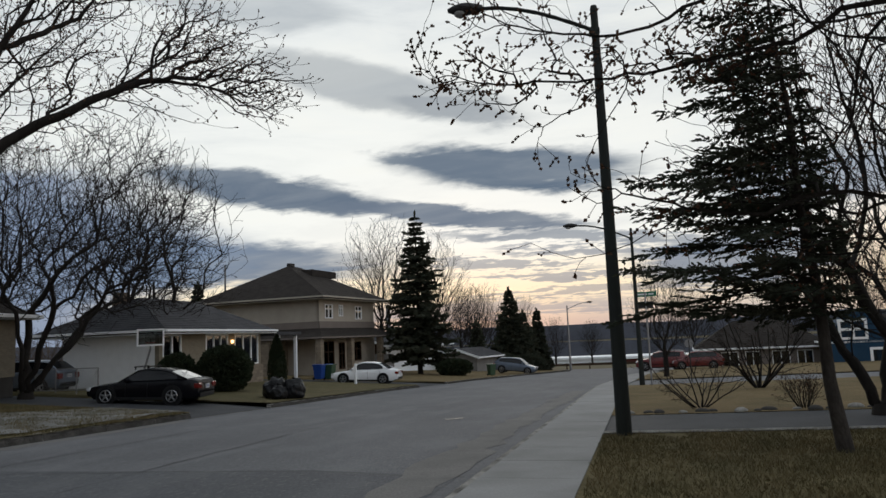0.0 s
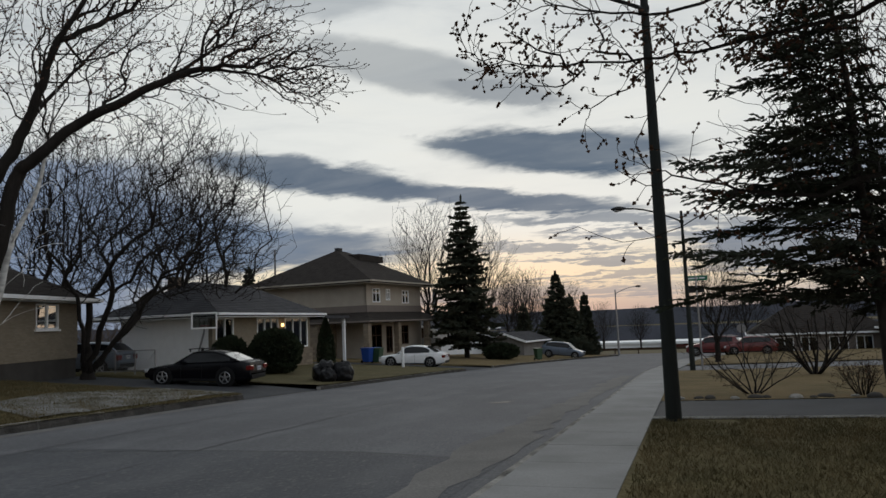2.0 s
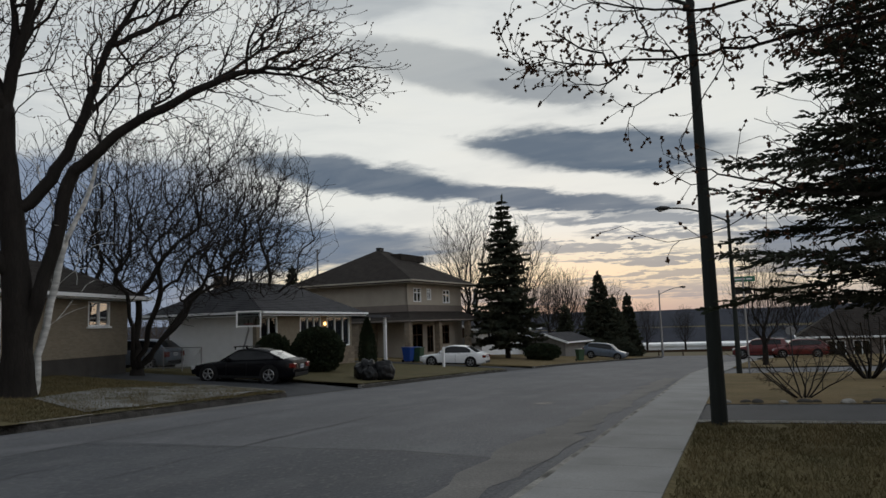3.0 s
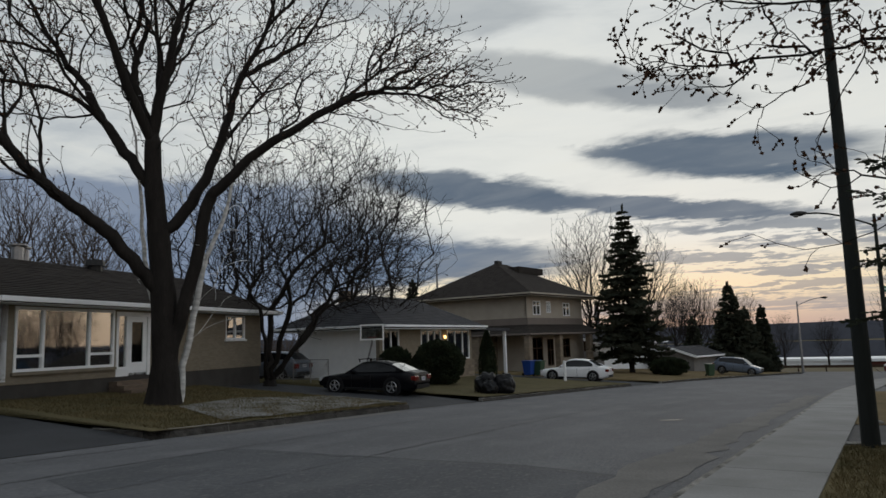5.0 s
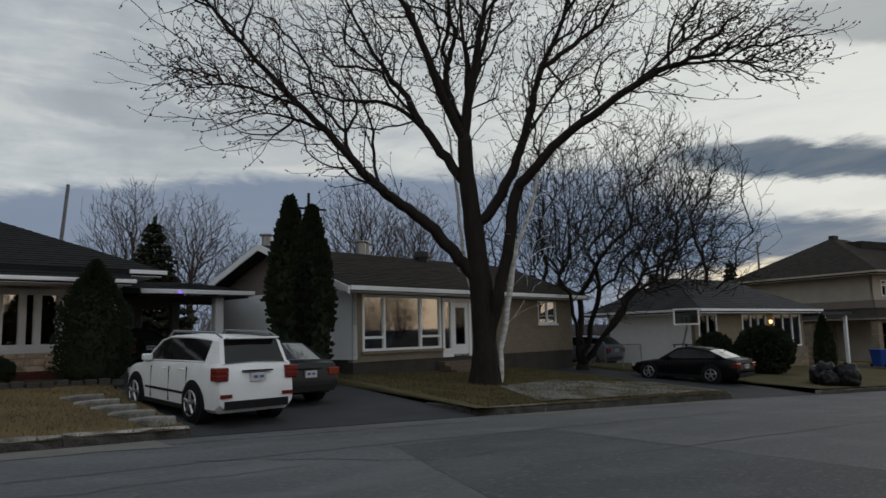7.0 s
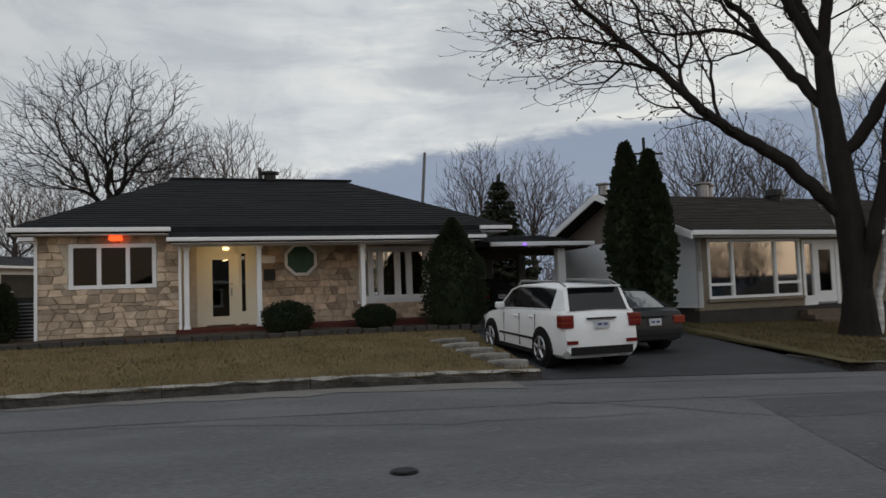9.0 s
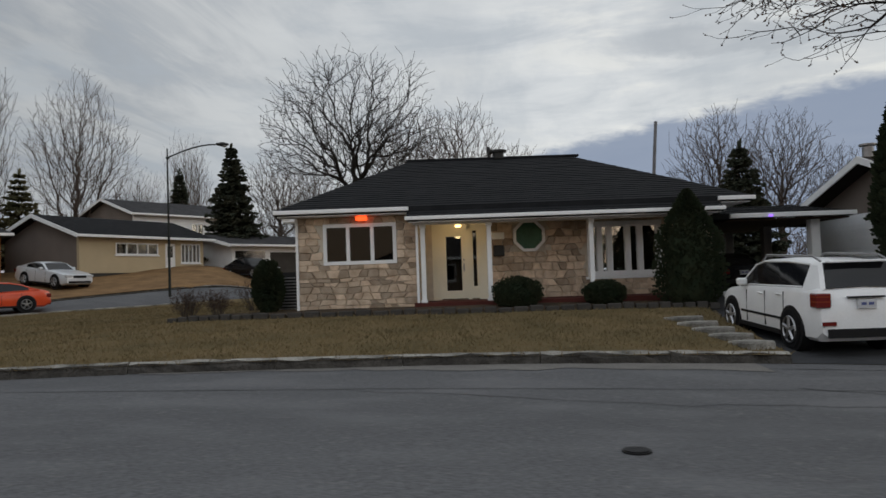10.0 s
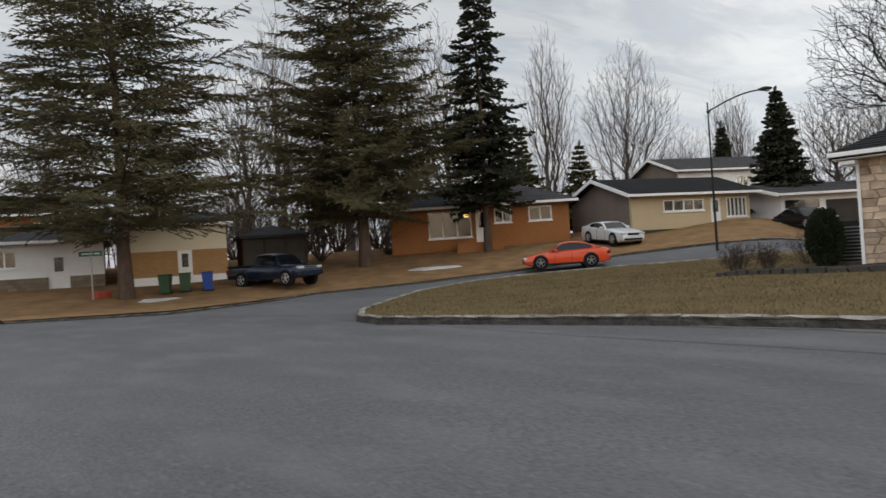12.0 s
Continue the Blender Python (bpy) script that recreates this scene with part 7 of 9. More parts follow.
    # wheels with dark arches
    for k in s["wheels"]:
        for sg in (1, -1):
            x, r = px(k), s["wr"]
            y = sg * (half - 0.10)
            arch = bmesh.new()
            cyl(arch, (x, sg * (half - 0.26), r + 0.01), (x, sg * (half + 0.004), r + 0.01), r + 0.075, n=28)
            part("wheel_arch", arch, M["trim_black"], c)
            tyre = bmesh.new()
            cyl(tyre, (x, y - sg * 0.11, r), (x, y + sg * 0.115, r), r, n=28)
            cyl(tyre, (x, y - sg * 0.09, r), (x, y + sg * 0.125, r), r * 0.93, n=28)
            w_ob = part("wheel", tyre, M["tyre"], c)
            hub = bmesh.new()
            cyl(hub, (x, y + sg * 0.122, r), (x, y + sg * 0.130, r), r * 0.66, n=24)
            cyl(hub, (x, y + sg * 0.128, r), (x, y + sg * 0.142, r), r * 0.15, n=12)
            part("rim_back", hub, M["trim_black"], w_ob)
            sp = bmesh.new()
            for q in range(5):
                a = math.tau * q / 5 + 0.3
                cyl(sp, (x, y + sg * 0.137, r), (x + math.cos(a) * r * 0.64, y + sg * 0.137, r + math.sin(a) * r * 0.64), r * 0.11, r * 0.085, n=6)
            ring_pts = [(x + math.cos(math.tau * q / 20) * r * 0.66, y + sg * 0.135, r + math.sin(math.tau * q / 20) * r * 0.66) for q in range(21)]
            for p, q in zip(ring_pts, ring_pts[1:]):
                cyl(sp, p, q, r * 0.05, n=5)
            part("rim", sp, M[rim], w_ob)
    # lights, plates, bumpers
    bt, bf = lerp_line(s["belt"], 0.97), lerp_line(s["belt"], 0.04)
    for sg in (1, -1):
        tall = 0.24 if kind in ("suv", "hatch", "pickup") else 0.16
        wrap = (0.68, 0.975, 0.95, 0.07) if kind == "suv" else (0.58, 0.93, 0.955, 0.0)
        part("tail_light", boxes((px(1) - 0.02, sg * half * wrap[0], bt - 0.14 - tall + wrap[3], px(wrap[2]), sg * (half * wrap[1]), bt - 0.12 + wrap[3]), bevel=0.02), M["tail_amber" if amber else "tail_red"], c)
        if kind == "suv":
            for z in (0.10, 0.19):
                part("lens_band", boxes((px(1) - 0.028, sg * half * 0.70, bt - 0.31 + z, px(0.955), sg * (half * 0.98), bt - 0.285 + z)), M["tail_amber"], c)
            part("reflector", boxes((px(1) - 0.03, sg * half * 0.6, low + 0.3, px(0.985), sg * half * 0.86, low + 0.37)), M["tail_red"], c)
        part("head_light", boxes((px(0) + 0.012, sg * half * 0.5, bf - 0.17, px(0.05), sg * half * 0.86, bf - 0.03), bevel=0.02), M["head_clear"], c)
    part("grille", boxes((px(0) + 0.012, -half * 0.42, bf - 0.2, px(0.01), half * 0.42, bf - 0.06), (px(0) + 0.015, -half * 0.7, low + 0.12, px(0.01), half * 0.7, low + 0.24)), M["trim_black"], c)
    part("rear_bumper_trim", boxes((px(1) - 0.022, -half * 0.76, low + 0.08, px(0.99), half * 0.76, low + 0.24), bevel=0.01), M["trim_black"], c)
    plate = part("number_plate", boxes((px(1) - 0.035, -0.16, bt - 0.33, px(0.992), 0.16, bt - 0.17)), M["plate"], c, "pale number plate")
    part("plate_bar", boxes((px(1) - 0.039, -0.11, bt - 0.27, px(1) - 0.034, -0.02, bt - 0.22), (px(1) - 0.039, 0.02, bt - 0.27, px(1) - 0.034, 0.11, bt - 0.22)), M["plate_ink"], plate)
    part("boot_trim", boxes((px(1) - 0.03, -half * 0.35, bt - 0.14, px(0.985), half * 0.35, bt - 0.115)), M["trim_black"], c)
    if kind == "suv":
        for sg in (1, -1):
            rail = bmesh.new()
            pts = [(px(0.40), sg * half * 0.66, 1.62), (px(0.44), sg * half * 0.66, 1.74), (px(0.86), sg * half * 0.66, 1.75), (px(0.92), sg * half * 0.66, 1.66)]
            for p, q in zip(pts, pts[1:]):
                cyl(rail, p, q, 0.022, n=6)
            part("roof_rail", rail, M["metal"], c)
        for sg in (1, -1):
            part("side_moulding", boxes((px(0.3), sg * half * 0.97, low + 0.3, px(0.72), sg * (half + 0.012), low + 0.345)), M["trim_black"], c)
        part("spoiler", boxes((px(0.93), -half * 0.6, 1.63, px(0.965), half * 0.6, 1.67), bevel=0.01), PAINT[paint], c)
    if kind == "pickup":
        part("bed_floor", boxes((px(0.98), -half * 0.82, 1.13, px(0.63), half * 0.82, 1.155)), M["trim_black"], c)
        for sg in (1, -1):
            part("bed_rail", boxes((px(0.985), sg * half * 0.84, 1.12, px(0.62), sg * half * 0.95, 1.2), bevel=0.01), M["trim_black"], c)
        part("grille_bar", boxes((px(0) + 0.02, -half * 0.5, 0.86, px(0.005), half * 0.5, 0.9), (px(0) + 0.02, -half * 0.5, 0.96, px(0.005), half * 0.5, 0.985)), M["rim"], c)
        part("front_bumper", boxes((px(0) + 0.06, -half * 0.9, 0.5, px(0.02), half * 0.9, 0.72), bevel=0.02), PAINT["blue"], c)
    return c


def parked(x, y, heading, lift=0.0, pitch=0.0, zf=None):
    z = (zf or (lambda a, b: left_z(a, b) - (0.11 if b > 0 else 0.0)))(x, y) + lift
    return pose(x, y, z, 0, pitch, heading)


car("suv", "white", parked(-16.1, 4.68, 190.0, -0.02, -2.5), "white sport utility car parked facing the house", "suv")
car("sedan", "charcoal", parked(-18.15, 6.7, 190.0, 0.0, -2.0), "dark grey sedan parked beside the white one", amber=True)
racked = car("coupe", "black", parked(-18.5, 24.9, 190, 0.0, -2.0), "black sedan with a roof rack parked before the garage wall")
part("roof_rack", boxes((-0.12, -0.56, 1.41, -0.06, 0.56, 1.45), (0.42, -0.56, 1.40, 0.48, 0.56, 1.44), (-0.11, -0.5, 1.36, -0.07, -0.46, 1.41), (-0.11, 0.46, 1.36, -0.07, 0.5, 1.41), (0.43, -0.5, 1.30, 0.47, -0.46, 1.40), (0.43, 0.46, 1.30, 0.47, 0.5, 1.40)), M["trim_black"], racked)
car("sedan", "white", parked(-17.6, 46.5, 186, 0.0, -2.0), "white sedan in a driveway down the street")
car("hatch", "grey", parked(-11.6, 73.0, -2, 0.15, 6.0), "blue-grey hatchback on the sloping drive")
car("hatch", "grey", parked(-28.0, 28.4, 190, 0.0, 0), "dark grey car tucked behind the bare tree")
car("sedan", "black", H3 @ pose(15.4, 6.2, left_z(-28, 6) + 0.0, 0, 0, 90), "black car under the carport")
car("suv", "red", parked(2.6, 69.0, 175, 0, 0, right_z), "dark red car parked across the junction", "suv")
car("hatch", "red", parked(5.6, 68.0, 178, 0, 0, right_z), "dark red car parked across the junction")
car("coupe", "orange", parked(-28.6, -26.3, -41, -0.02, 0), "bright orange coupe parked at the side street kerb")
car("muscle", "silver", parked(-36.6, -29.6, 72, 0.0, 5), "white sports coupe on a driveway")
car("pickup", "blue", parked(-16.8, -37.2, 108, 0.0, 0), "dark blue pickup truck facing the side street", "pickup_truck")
car("sedan", "black", parked(-47.5, -22.5, 60, 0.0, 0), "dark car before the low garage")

# ---------------------------------------------------------------- other houses
def simple_house(name, m, label, L, Dp, z0, z1, wall_mat, roof_mat, roof_kind, rise, wins=(), over=0.5, base=None, side_mat=None, door=None, glass="glass", rows=14, tab=1.2):
    h = thing(name, m, label, "house")
    holes = [w[:4] for w in wins] + ([door] if door else [])
    front = wall(h, ID, 0, L, z0, z1, M[wall_mat], holes, name="front_wall")
    for w in wins:
        n = w[4] if len(w) > 4 else 2
        window(h, ID, w[0], w[1], w[2], w[3], bars=[w[0] + (w[1] - w[0]) * k / n for k in range(1, n)], fw=0.08, glass=glass, sill="white")
    if wins:
        room_behind(h, ID, 0.3, L - 0.3, z0 + 0.4, z1, 2.2)
    if door:
        d = part("front_door", boxes((door[0], 0.02, door[2], door[1], 0.1, door[3]), bevel=0.0), M["white"], h, "white front door")
        part("pane", boxes((door[0] + 0.22, 0.005, door[2] + 1.0, door[1] - 0.22, 0.018, door[3] - 0.2)), M["glass_dark"], d)
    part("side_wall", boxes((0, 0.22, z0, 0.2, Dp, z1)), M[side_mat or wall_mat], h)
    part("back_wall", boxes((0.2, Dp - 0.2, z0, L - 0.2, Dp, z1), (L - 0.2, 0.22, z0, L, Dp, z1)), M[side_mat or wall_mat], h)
    if base:
        part("foundation", boxes((0.02, -0.02, z0 - 0.8, L - 0.02, 0.2, z0 + base)), M["foundation"], h)
    o, e = over, z1 + 0.08
    if roof_kind == "hip":
        roof(h, hip(-o, L + o, -o, Dp + o, e, e + rise, inset=Dp / 2 + o), M[roof_mat], rows, tab)
        gutter(h, [(-o, -o - 0.1, e - 0.17, L + o, -o, e), (-o - 0.1, -o, e - 0.17, -o, Dp + o, e)])
    elif roof_kind == "gable":
        a, b = -o, L + o
        y0, y1, ym = -o, Dp + o, Dp / 2
        roof(h, [((a, y0, e), (b, y0, e), (b, ym, e + rise), (a, ym, e + rise)), ((b, y1, e), (a, y1, e), (a, ym, e + rise), (b, ym, e + rise))], M[roof_mat], rows, tab)
        for x in (0.0, L - 0.2):
            bm = bmesh.new()
            v = [bm.verts.new(p) for p in ((x, 0, z1), (x, Dp, z1), (x, ym, e + rise - 0.2))]
            w = [bm.verts.new((p.co.x + 0.2, p.co.y, p.co.z)) for p in v]
            bm.faces.new(v)
            bm.faces.new(w[::-1])
            for i in range(3):
                bm.faces.new((v[i], v[(i + 1) % 3], w[(i + 1) % 3], w[i]))
            bmesh.ops.recalc_face_normals(bm, faces=bm.faces)
            part("gable", bm, M[side_mat or wall_mat], h)
        gutter(h, [(-o, y0 - 0.1, e - 0.17, b, y0, e)])
        bm = bmesh.new()
        for (ya, za), (yb, zb) in (((y0 - 0.1, e), (ym, e + rise)), ((ym, e + rise), (y1, e))):
            vs = [bm.verts.new(p) for p in ((a - 0.06, ya, za + 0.03), (a - 0.06, yb, zb + 0.03), (a - 0.06, yb, zb - 0.22), (a - 0.06, ya, za - 0.22))]
            us = [bm.verts.new((a - 0.004, p.co.y, p.co.z)) for p in vs]
            bm.faces.new(vs)
            bm.faces.new(us[::-1])
            for i in range(4):
                bm.faces.new((vs[i], vs[(i + 1) % 4], us[(i + 1) % 4], us[i]))
        bmesh.ops.recalc_face_normals(bm, faces=bm.faces)
        part("bargeboard", bm, M["white"], h)
    return h


# beige bungalow across the side street
g = 2.2
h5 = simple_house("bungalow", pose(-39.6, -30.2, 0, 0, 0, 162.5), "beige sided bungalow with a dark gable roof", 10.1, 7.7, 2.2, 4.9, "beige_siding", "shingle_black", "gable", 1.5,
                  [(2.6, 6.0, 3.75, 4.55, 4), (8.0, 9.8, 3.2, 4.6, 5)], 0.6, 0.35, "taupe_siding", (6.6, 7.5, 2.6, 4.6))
siding(h5, ID, 0, 10.1, 2.58, 4.88, M["beige_siding"], [(2.6, 6.0, 3.75, 4.55), (8.0, 9.8, 3.2, 4.6), (6.6, 7.5, 2.6, 4.6)], 0.2)
part("step", boxes((6.4, -1.2, 1.8, 8.0, -0.01, 2.3), (6.4, -0.7, 2.3, 8.0, -0.012, 2.6)), M["concrete"], h5)
# orange brick bungalow
h6 = simple_house("bungalow", pose(-27.6, -41.4, 0, 0, 0, 142), "orange brick bungalow with a dark hip roof", 12.4, 8.0, 1.8, 5.0, "brick_orange", "shingle_grey", "hip", 1.9,
                  [(2.6, 5.6, 2.9, 4.75, 3), (7.2, 8.4, 3.75, 4.75, 2), (9.6, 11.2, 3.75, 4.75, 2)], 0.6, 0.0, None, (5.9, 6.8, 2.5, 4.75))
part("room_lamp", boxes((5.05, 0.4, 4.3, 5.45, 0.6, 4.5), bevel=0.05), M["lamp_warm"], h6, "warm lamp in the front window")
part("stoop", boxes((4.5, -1.4, 1.5, 7.6, -0.01, 2.45)), M["brick_orange"], h6)
# white low garage and grey house behind
h8 = simple_house("garage", pose(-50.5, -25.5, 0, 0, 0, 150), "low white garage with a flat-pitched grey roof", 11.0, 8.0, 2.0, 4.5, "white_siding", "shingle_grey", "gable", 1.0, (), 0.7, None, None, None)
# flat dark panel on the wall imitates the shade inside an open bay
part("garage_opening", boxes((3.5, -0.02, 1.9, 7.0, -0.004, 4.0)), M["foundation"], h8, "dark flat panel standing for the shade of an open garage bay")
part("window_strip", boxes((0.3, -0.02, 3.5, 3.0, -0.004, 4.1)), M["glass_dark"], h8)
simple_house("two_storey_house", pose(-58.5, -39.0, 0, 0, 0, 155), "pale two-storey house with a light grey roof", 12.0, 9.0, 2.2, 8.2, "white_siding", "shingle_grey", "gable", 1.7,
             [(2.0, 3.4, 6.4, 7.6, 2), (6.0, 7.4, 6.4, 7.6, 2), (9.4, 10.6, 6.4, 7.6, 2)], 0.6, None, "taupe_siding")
simple_house("bungalow", pose(-42.0, -57.0, 0, 0, 0, 150), "pale yellow house far behind the pines", 14.0, 8.0, 2.2, 7.2, "beige_siding", "shingle_brown", "hip", 1.6,
             [(2.0, 3.6, 5.6, 6.8, 2), (6.0, 7.6, 5.6, 6.8, 2), (10, 11.6, 5.6, 6.8, 2)], 0.6)
# corner house with siding above brick
h7 = simple_house("corner_house", pose(-10.6, -43.6, 0, 0, 0, 163.5), "split-level house with cream siding over tan brick", 5.7, 9.0, 0.6, 4.5, "brick_gold", "shingle_grey", "gable", 0.9, (), 0.4, None, None, (2.9, 3.7, 1.0, 3.0))
siding(h7, ID, 0, 5.7, 3.0, 4.5, M["cream_siding"], (), 0.2)
part("white_plinth", boxes((-0.02, -0.05, 0.4, 2.9, -0.004, 1.5), (3.7, -0.05, 0.4, 5.72, -0.004, 1.5)), M["white"], h7)
# wide white house to its side
h7b = simple_house("bungalow", pose(3.0, -48.0, 0, 0, 0, 168), "white house with grey stone base behind the pine", 13.2, 9.0, 0.5, 3.9, "white_siding", "shingle_grey", "gable", 1.2,
                   [(7.6, 8.8, 2.5, 3.5, 2), (2.0, 4.0, 2.3, 3.4, 2)], 0.6, None, None, (10.4, 11.3, 1.2, 3.2))
part("stone_base", boxes((0, -0.12, 0.3, 10.3, -0.004, 1.9), (11.4, -0.12, 0.3, 13.2, -0.004, 1.9)), M["stone_block"], h7b)
simple_house("bungalow", pose(-2.0, -66.0, 0, 0, 0, 168), "orange brick house far behind the pine", 12.0, 8.0, 1.0, 7.0, "brick_orange", "shingle_brown", "hip", 1.6, [(2, 3.6, 5, 6.4, 2), (7, 8.6, 5, 6.4, 2)], 0.6)
# screened gazebo
gz = thing("gazebo", pose(-17.3, -42.6, 0, 0, 0, 163.5), "dark screened gazebo with a grey roof", "gazebo")
roof(gz, hip(-0.2, 4.2, -0.2, 4.2, 3.7, 4.4, inset=2.1), M["shingle_grey"], 6)
for x in (0.0, 1.3, 2.6, 3.9):
    part("post", boxes((x, 0, 0.8, x + 0.1, 0.1, 3.65)), M["dark_wood"], gz)
part("screen", boxes((0.1, 0.1, 0.8, 3.9, 0.13, 3.6), (0, 3.8, 0.8, 3.9, 3.83, 3.6), (0.0, 0.13, 0.8, 0.03, 3.8, 3.6), (3.88, 0.13, 0.8, 3.91, 3.8, 3.6)), M["foundation"], gz, "dark insect screen")
# low house behind the tall spruce, with its fence
hb = simple_house("bungalow", pose(-24.5, 71.0, 0, 0, 0, 78), "low white bungalow behind the spruce", 13.0, 9.0, -2.2, 0.75, "white_siding", "shingle_grey", "gable", 1.6,
                  [(2.5, 4.0, -0.6, 0.5, 2), (7.0, 9.0, -0.6, 0.5, 2)], 0.9, None, "dark_wood")
fence = thing("fence", pose(-22.6, 62.0, 0, 0, 0, 98), "weathered grey board fence", "fence")
for k in range(26):
    x = k * 0.36
    p = fence.matrix_basis @ Vector((x, 0, 0))
    part("board", boxes((x, 0, left_z(p.x, p.y) - 0.1, x + 0.33, 0.03, left_z(p.x, p.y) + 1.75 + 0.03 * (k % 3))), M["grey_wood"], fence)
hedge_row = simple_house("shed", pose(-17.0, 80.0, 0, 0, 0, 75), "small low shed at the foot of the street", 6.0, 5.0, -2.9, -0.9, "grey_wood", "shingle_grey", "gable", 1.0, (), 0.5)
# blue house and its pale neighbour
hbl = simple_house("blue_house", pose(17.0, 70.5, 0, 0, 0, -4), "dark blue gabled house with white windows", 12.0, 7.0, -3.2, -0.4, "blue_siding", "shingle_brown", "hip", 2.2, [(0.8, 2.4, -2.2, -0.6, 2), (5.5, 7.5, -2.0, -0.8, 3)], 0.4)
gb = bmesh.new()
v = [gb.verts.new(p) for p in ((-0.3, -0.5, -3.2), (7.0, -0.5, -3.2), (7.0, -0.5, -0.2), (3.0, -0.5, 2.5), (1.6, -0.5, 2.5), (-0.3, -0.5, -0.2))]
u = [gb.verts.new((p.co.x, 2.5, p.co.z)) for p in v]
gb.faces.new(v)
gb.faces.new(u[::-1])
for i in range(6):
    gb.faces.new((v[i], u[i], u[(i + 1) % 6], v[(i + 1) % 6]))
bmesh.ops.recalc_face_normals(gb, faces=gb.faces)
part("gable_front", gb, M["blue_siding"], hbl)
gf_ = face(0, -0.53)
window(hbl, gf_, 0.7, 3.0, -0.2, 1.6, bars=(1.85,), rails=((0.7, 3.0, 0.7),), fw=0.22, glass="glass_dark", name="gable_window")
window(hbl, gf_, 3.0, 5.6, -3.0, -0.9, bars=(), fw=0.22, glass="glass_dark", name="door_window")
part("room_lamp", boxes((4.9, -0.62, -1.3, 5.1, -0.57, -1.15)), M["lamp_warm"], hbl, "warm lamp by the door")
part("deck_rail", boxes((-2.0, -2.6, -3.2, 9.0, -2.5, -3.0), *[(-2.0 + 0.5 * k, -2.58, -3.0, -1.92 + 0.5 * k, -2.52, -2.2) for k in range(23)], (-2.0, -2.6, -2.2, 9.0, -2.5, -2.12)), M["grey_wood"], hbl)
hn = simple_house("bungalow", pose(6.5, 76.0, 0, 0, 0, -4), "brown-roofed house with white porch windows", 11.5, 7.0, -3.4, -0.8, "taupe_siding", "shingle_brown", "hip", 2.6,
                  [(2.0, 3.6, -2.9, -1.1, 2), (4.2, 5.6, -2.9, -1.1, 2), (6.6, 8.2, -2.9, -1.1, 2), (8.8, 10.2, -2.9, -1.1, 2)], 0.5)
# long low sheds in the valley
for x0, x1, y, z0, z1, mat, lab in ((-26, 14, 205, -14.0, -6.4, "white_siding", "long low white warehouse in the valley"), (-4, 26, 190, -12.0, -6.0, "deck_red", "long low red shed in the valley")):
    w_ = thing("warehouse", pose(x0, y, 0), lab, "warehouse")
    part("front_wall", boxes((0, 0, z0, x1 - x0, 12, z1)), M[mat], w_)
    part("roof", boxes((-0.5, -0.5, z1, x1 - x0 + 0.5, 12.5, z1 + 0.6)), M["white_siding"], w_)
    for k in range(int((x1 - x0) / 5)):
        part("bay_door", boxes((1 + 5 * k, -0.06, z0 + 4.0, 4 + 5 * k, -0.01, z1 - 1.2)), M["foundation"], w_)
# guard rail at the foot of the street
gr = thing("guard_rail", pose(-30, 97.5, road_z(97.5)), "low dark guard rail along the cross street", "guard rail")
part("rail", boxes((0, 0, 0.45, 70, 0.08, 0.75)), M["dark_wood"], gr)
for k in range(24):
    part("post", boxes((3 * k + 0.4, 0.08, -0.3, 3 * k + 0.55, 0.2, 0.8)), M["dark_wood"], gr)

# far woods and hills, with distance haze mixed into their base colour
M["hazed_wood"] = material("hazed_far_woods", (0.13, 0.14, 0.175), 1.0, spots=(0.09, 0.10, 0.125), scale=0.02, fine=0.2, bump=0, amount=0.8)
hv, hf = [], []
for i, (r, zl, zh) in enumerate(((700, -26, -9), (1800, -26, 6), (3600, -30, 34))):
    n = 220
    b = len(hv)
    for k in range(n + 1):
        a = -70 + 170 * k / n
        sz = (3, 9, 22)[i]
        top = zh + sz * (0.6 * noise.noise((a * 0.05 * (1 + i), i * 7.3, 0)) + 0.2 * noise.noise((a * 0.9, i, 3)) + 0.1 * noise.noise((a * 4.5, i, 5)))
        p = at(a, r, zl)
        hv += [p, Vector((p.x, p.y, top))]
    hf += [(b + 2 * k, b + 2 * k + 1, b + 2 * k + 3, b + 2 * k + 2) for k in range(n)]
tagged(raw("far_hills", hv, hf, M["hazed_wood"]), "dim wooded hills on the horizon, coloured blue by painted haze", "backdrop", kind="structure")
wd = Wood(91)
for k in range(300):
    a = wd.rnd.uniform(24, 176)
    r = wd.rnd.uniform(95, 135) if a < 100 else wd.rnd.uniform(72, 110)
    p = at(a, r, 0)
    p.z = bank_z(p.x, p.y) + (road_z(min(p.y, 105)))
    for j in range(5):
        q = p + Vector((wd.rnd.gauss(0, 1.6), wd.rnd.gauss(0, 1.6), 0))
        hgt = wd.rnd.uniform(4, 8.5) * (1.0 if a < 100 else 1.25)
        wd.tube([q, q + Vector((wd.rnd.gauss(0, 0.3), wd.rnd.gauss(0, 0.3), hgt * 0.5)), q + Vector((wd.rnd.gauss(0, 1.0), wd.rnd.gauss(0, 1.0), hgt))], [0.09, 0.06, 0.02], 3)
        for b in range(6):
            s = q + Vector((0, 0, hgt * wd.rnd.uniform(0.25, 0.85)))
            wd.tube([s, s + Vector((wd.rnd.gauss(0, 1.2), wd.rnd.gauss(0, 1.2), wd.rnd.uniform(0.6, 2.2)))], [0.04, 0.012], 3)
tagged(raw("far_thicket", wd.v, wd.f, M["bark_pale"]), "bare grey thicket of far trees", "woods", kind="stuff")

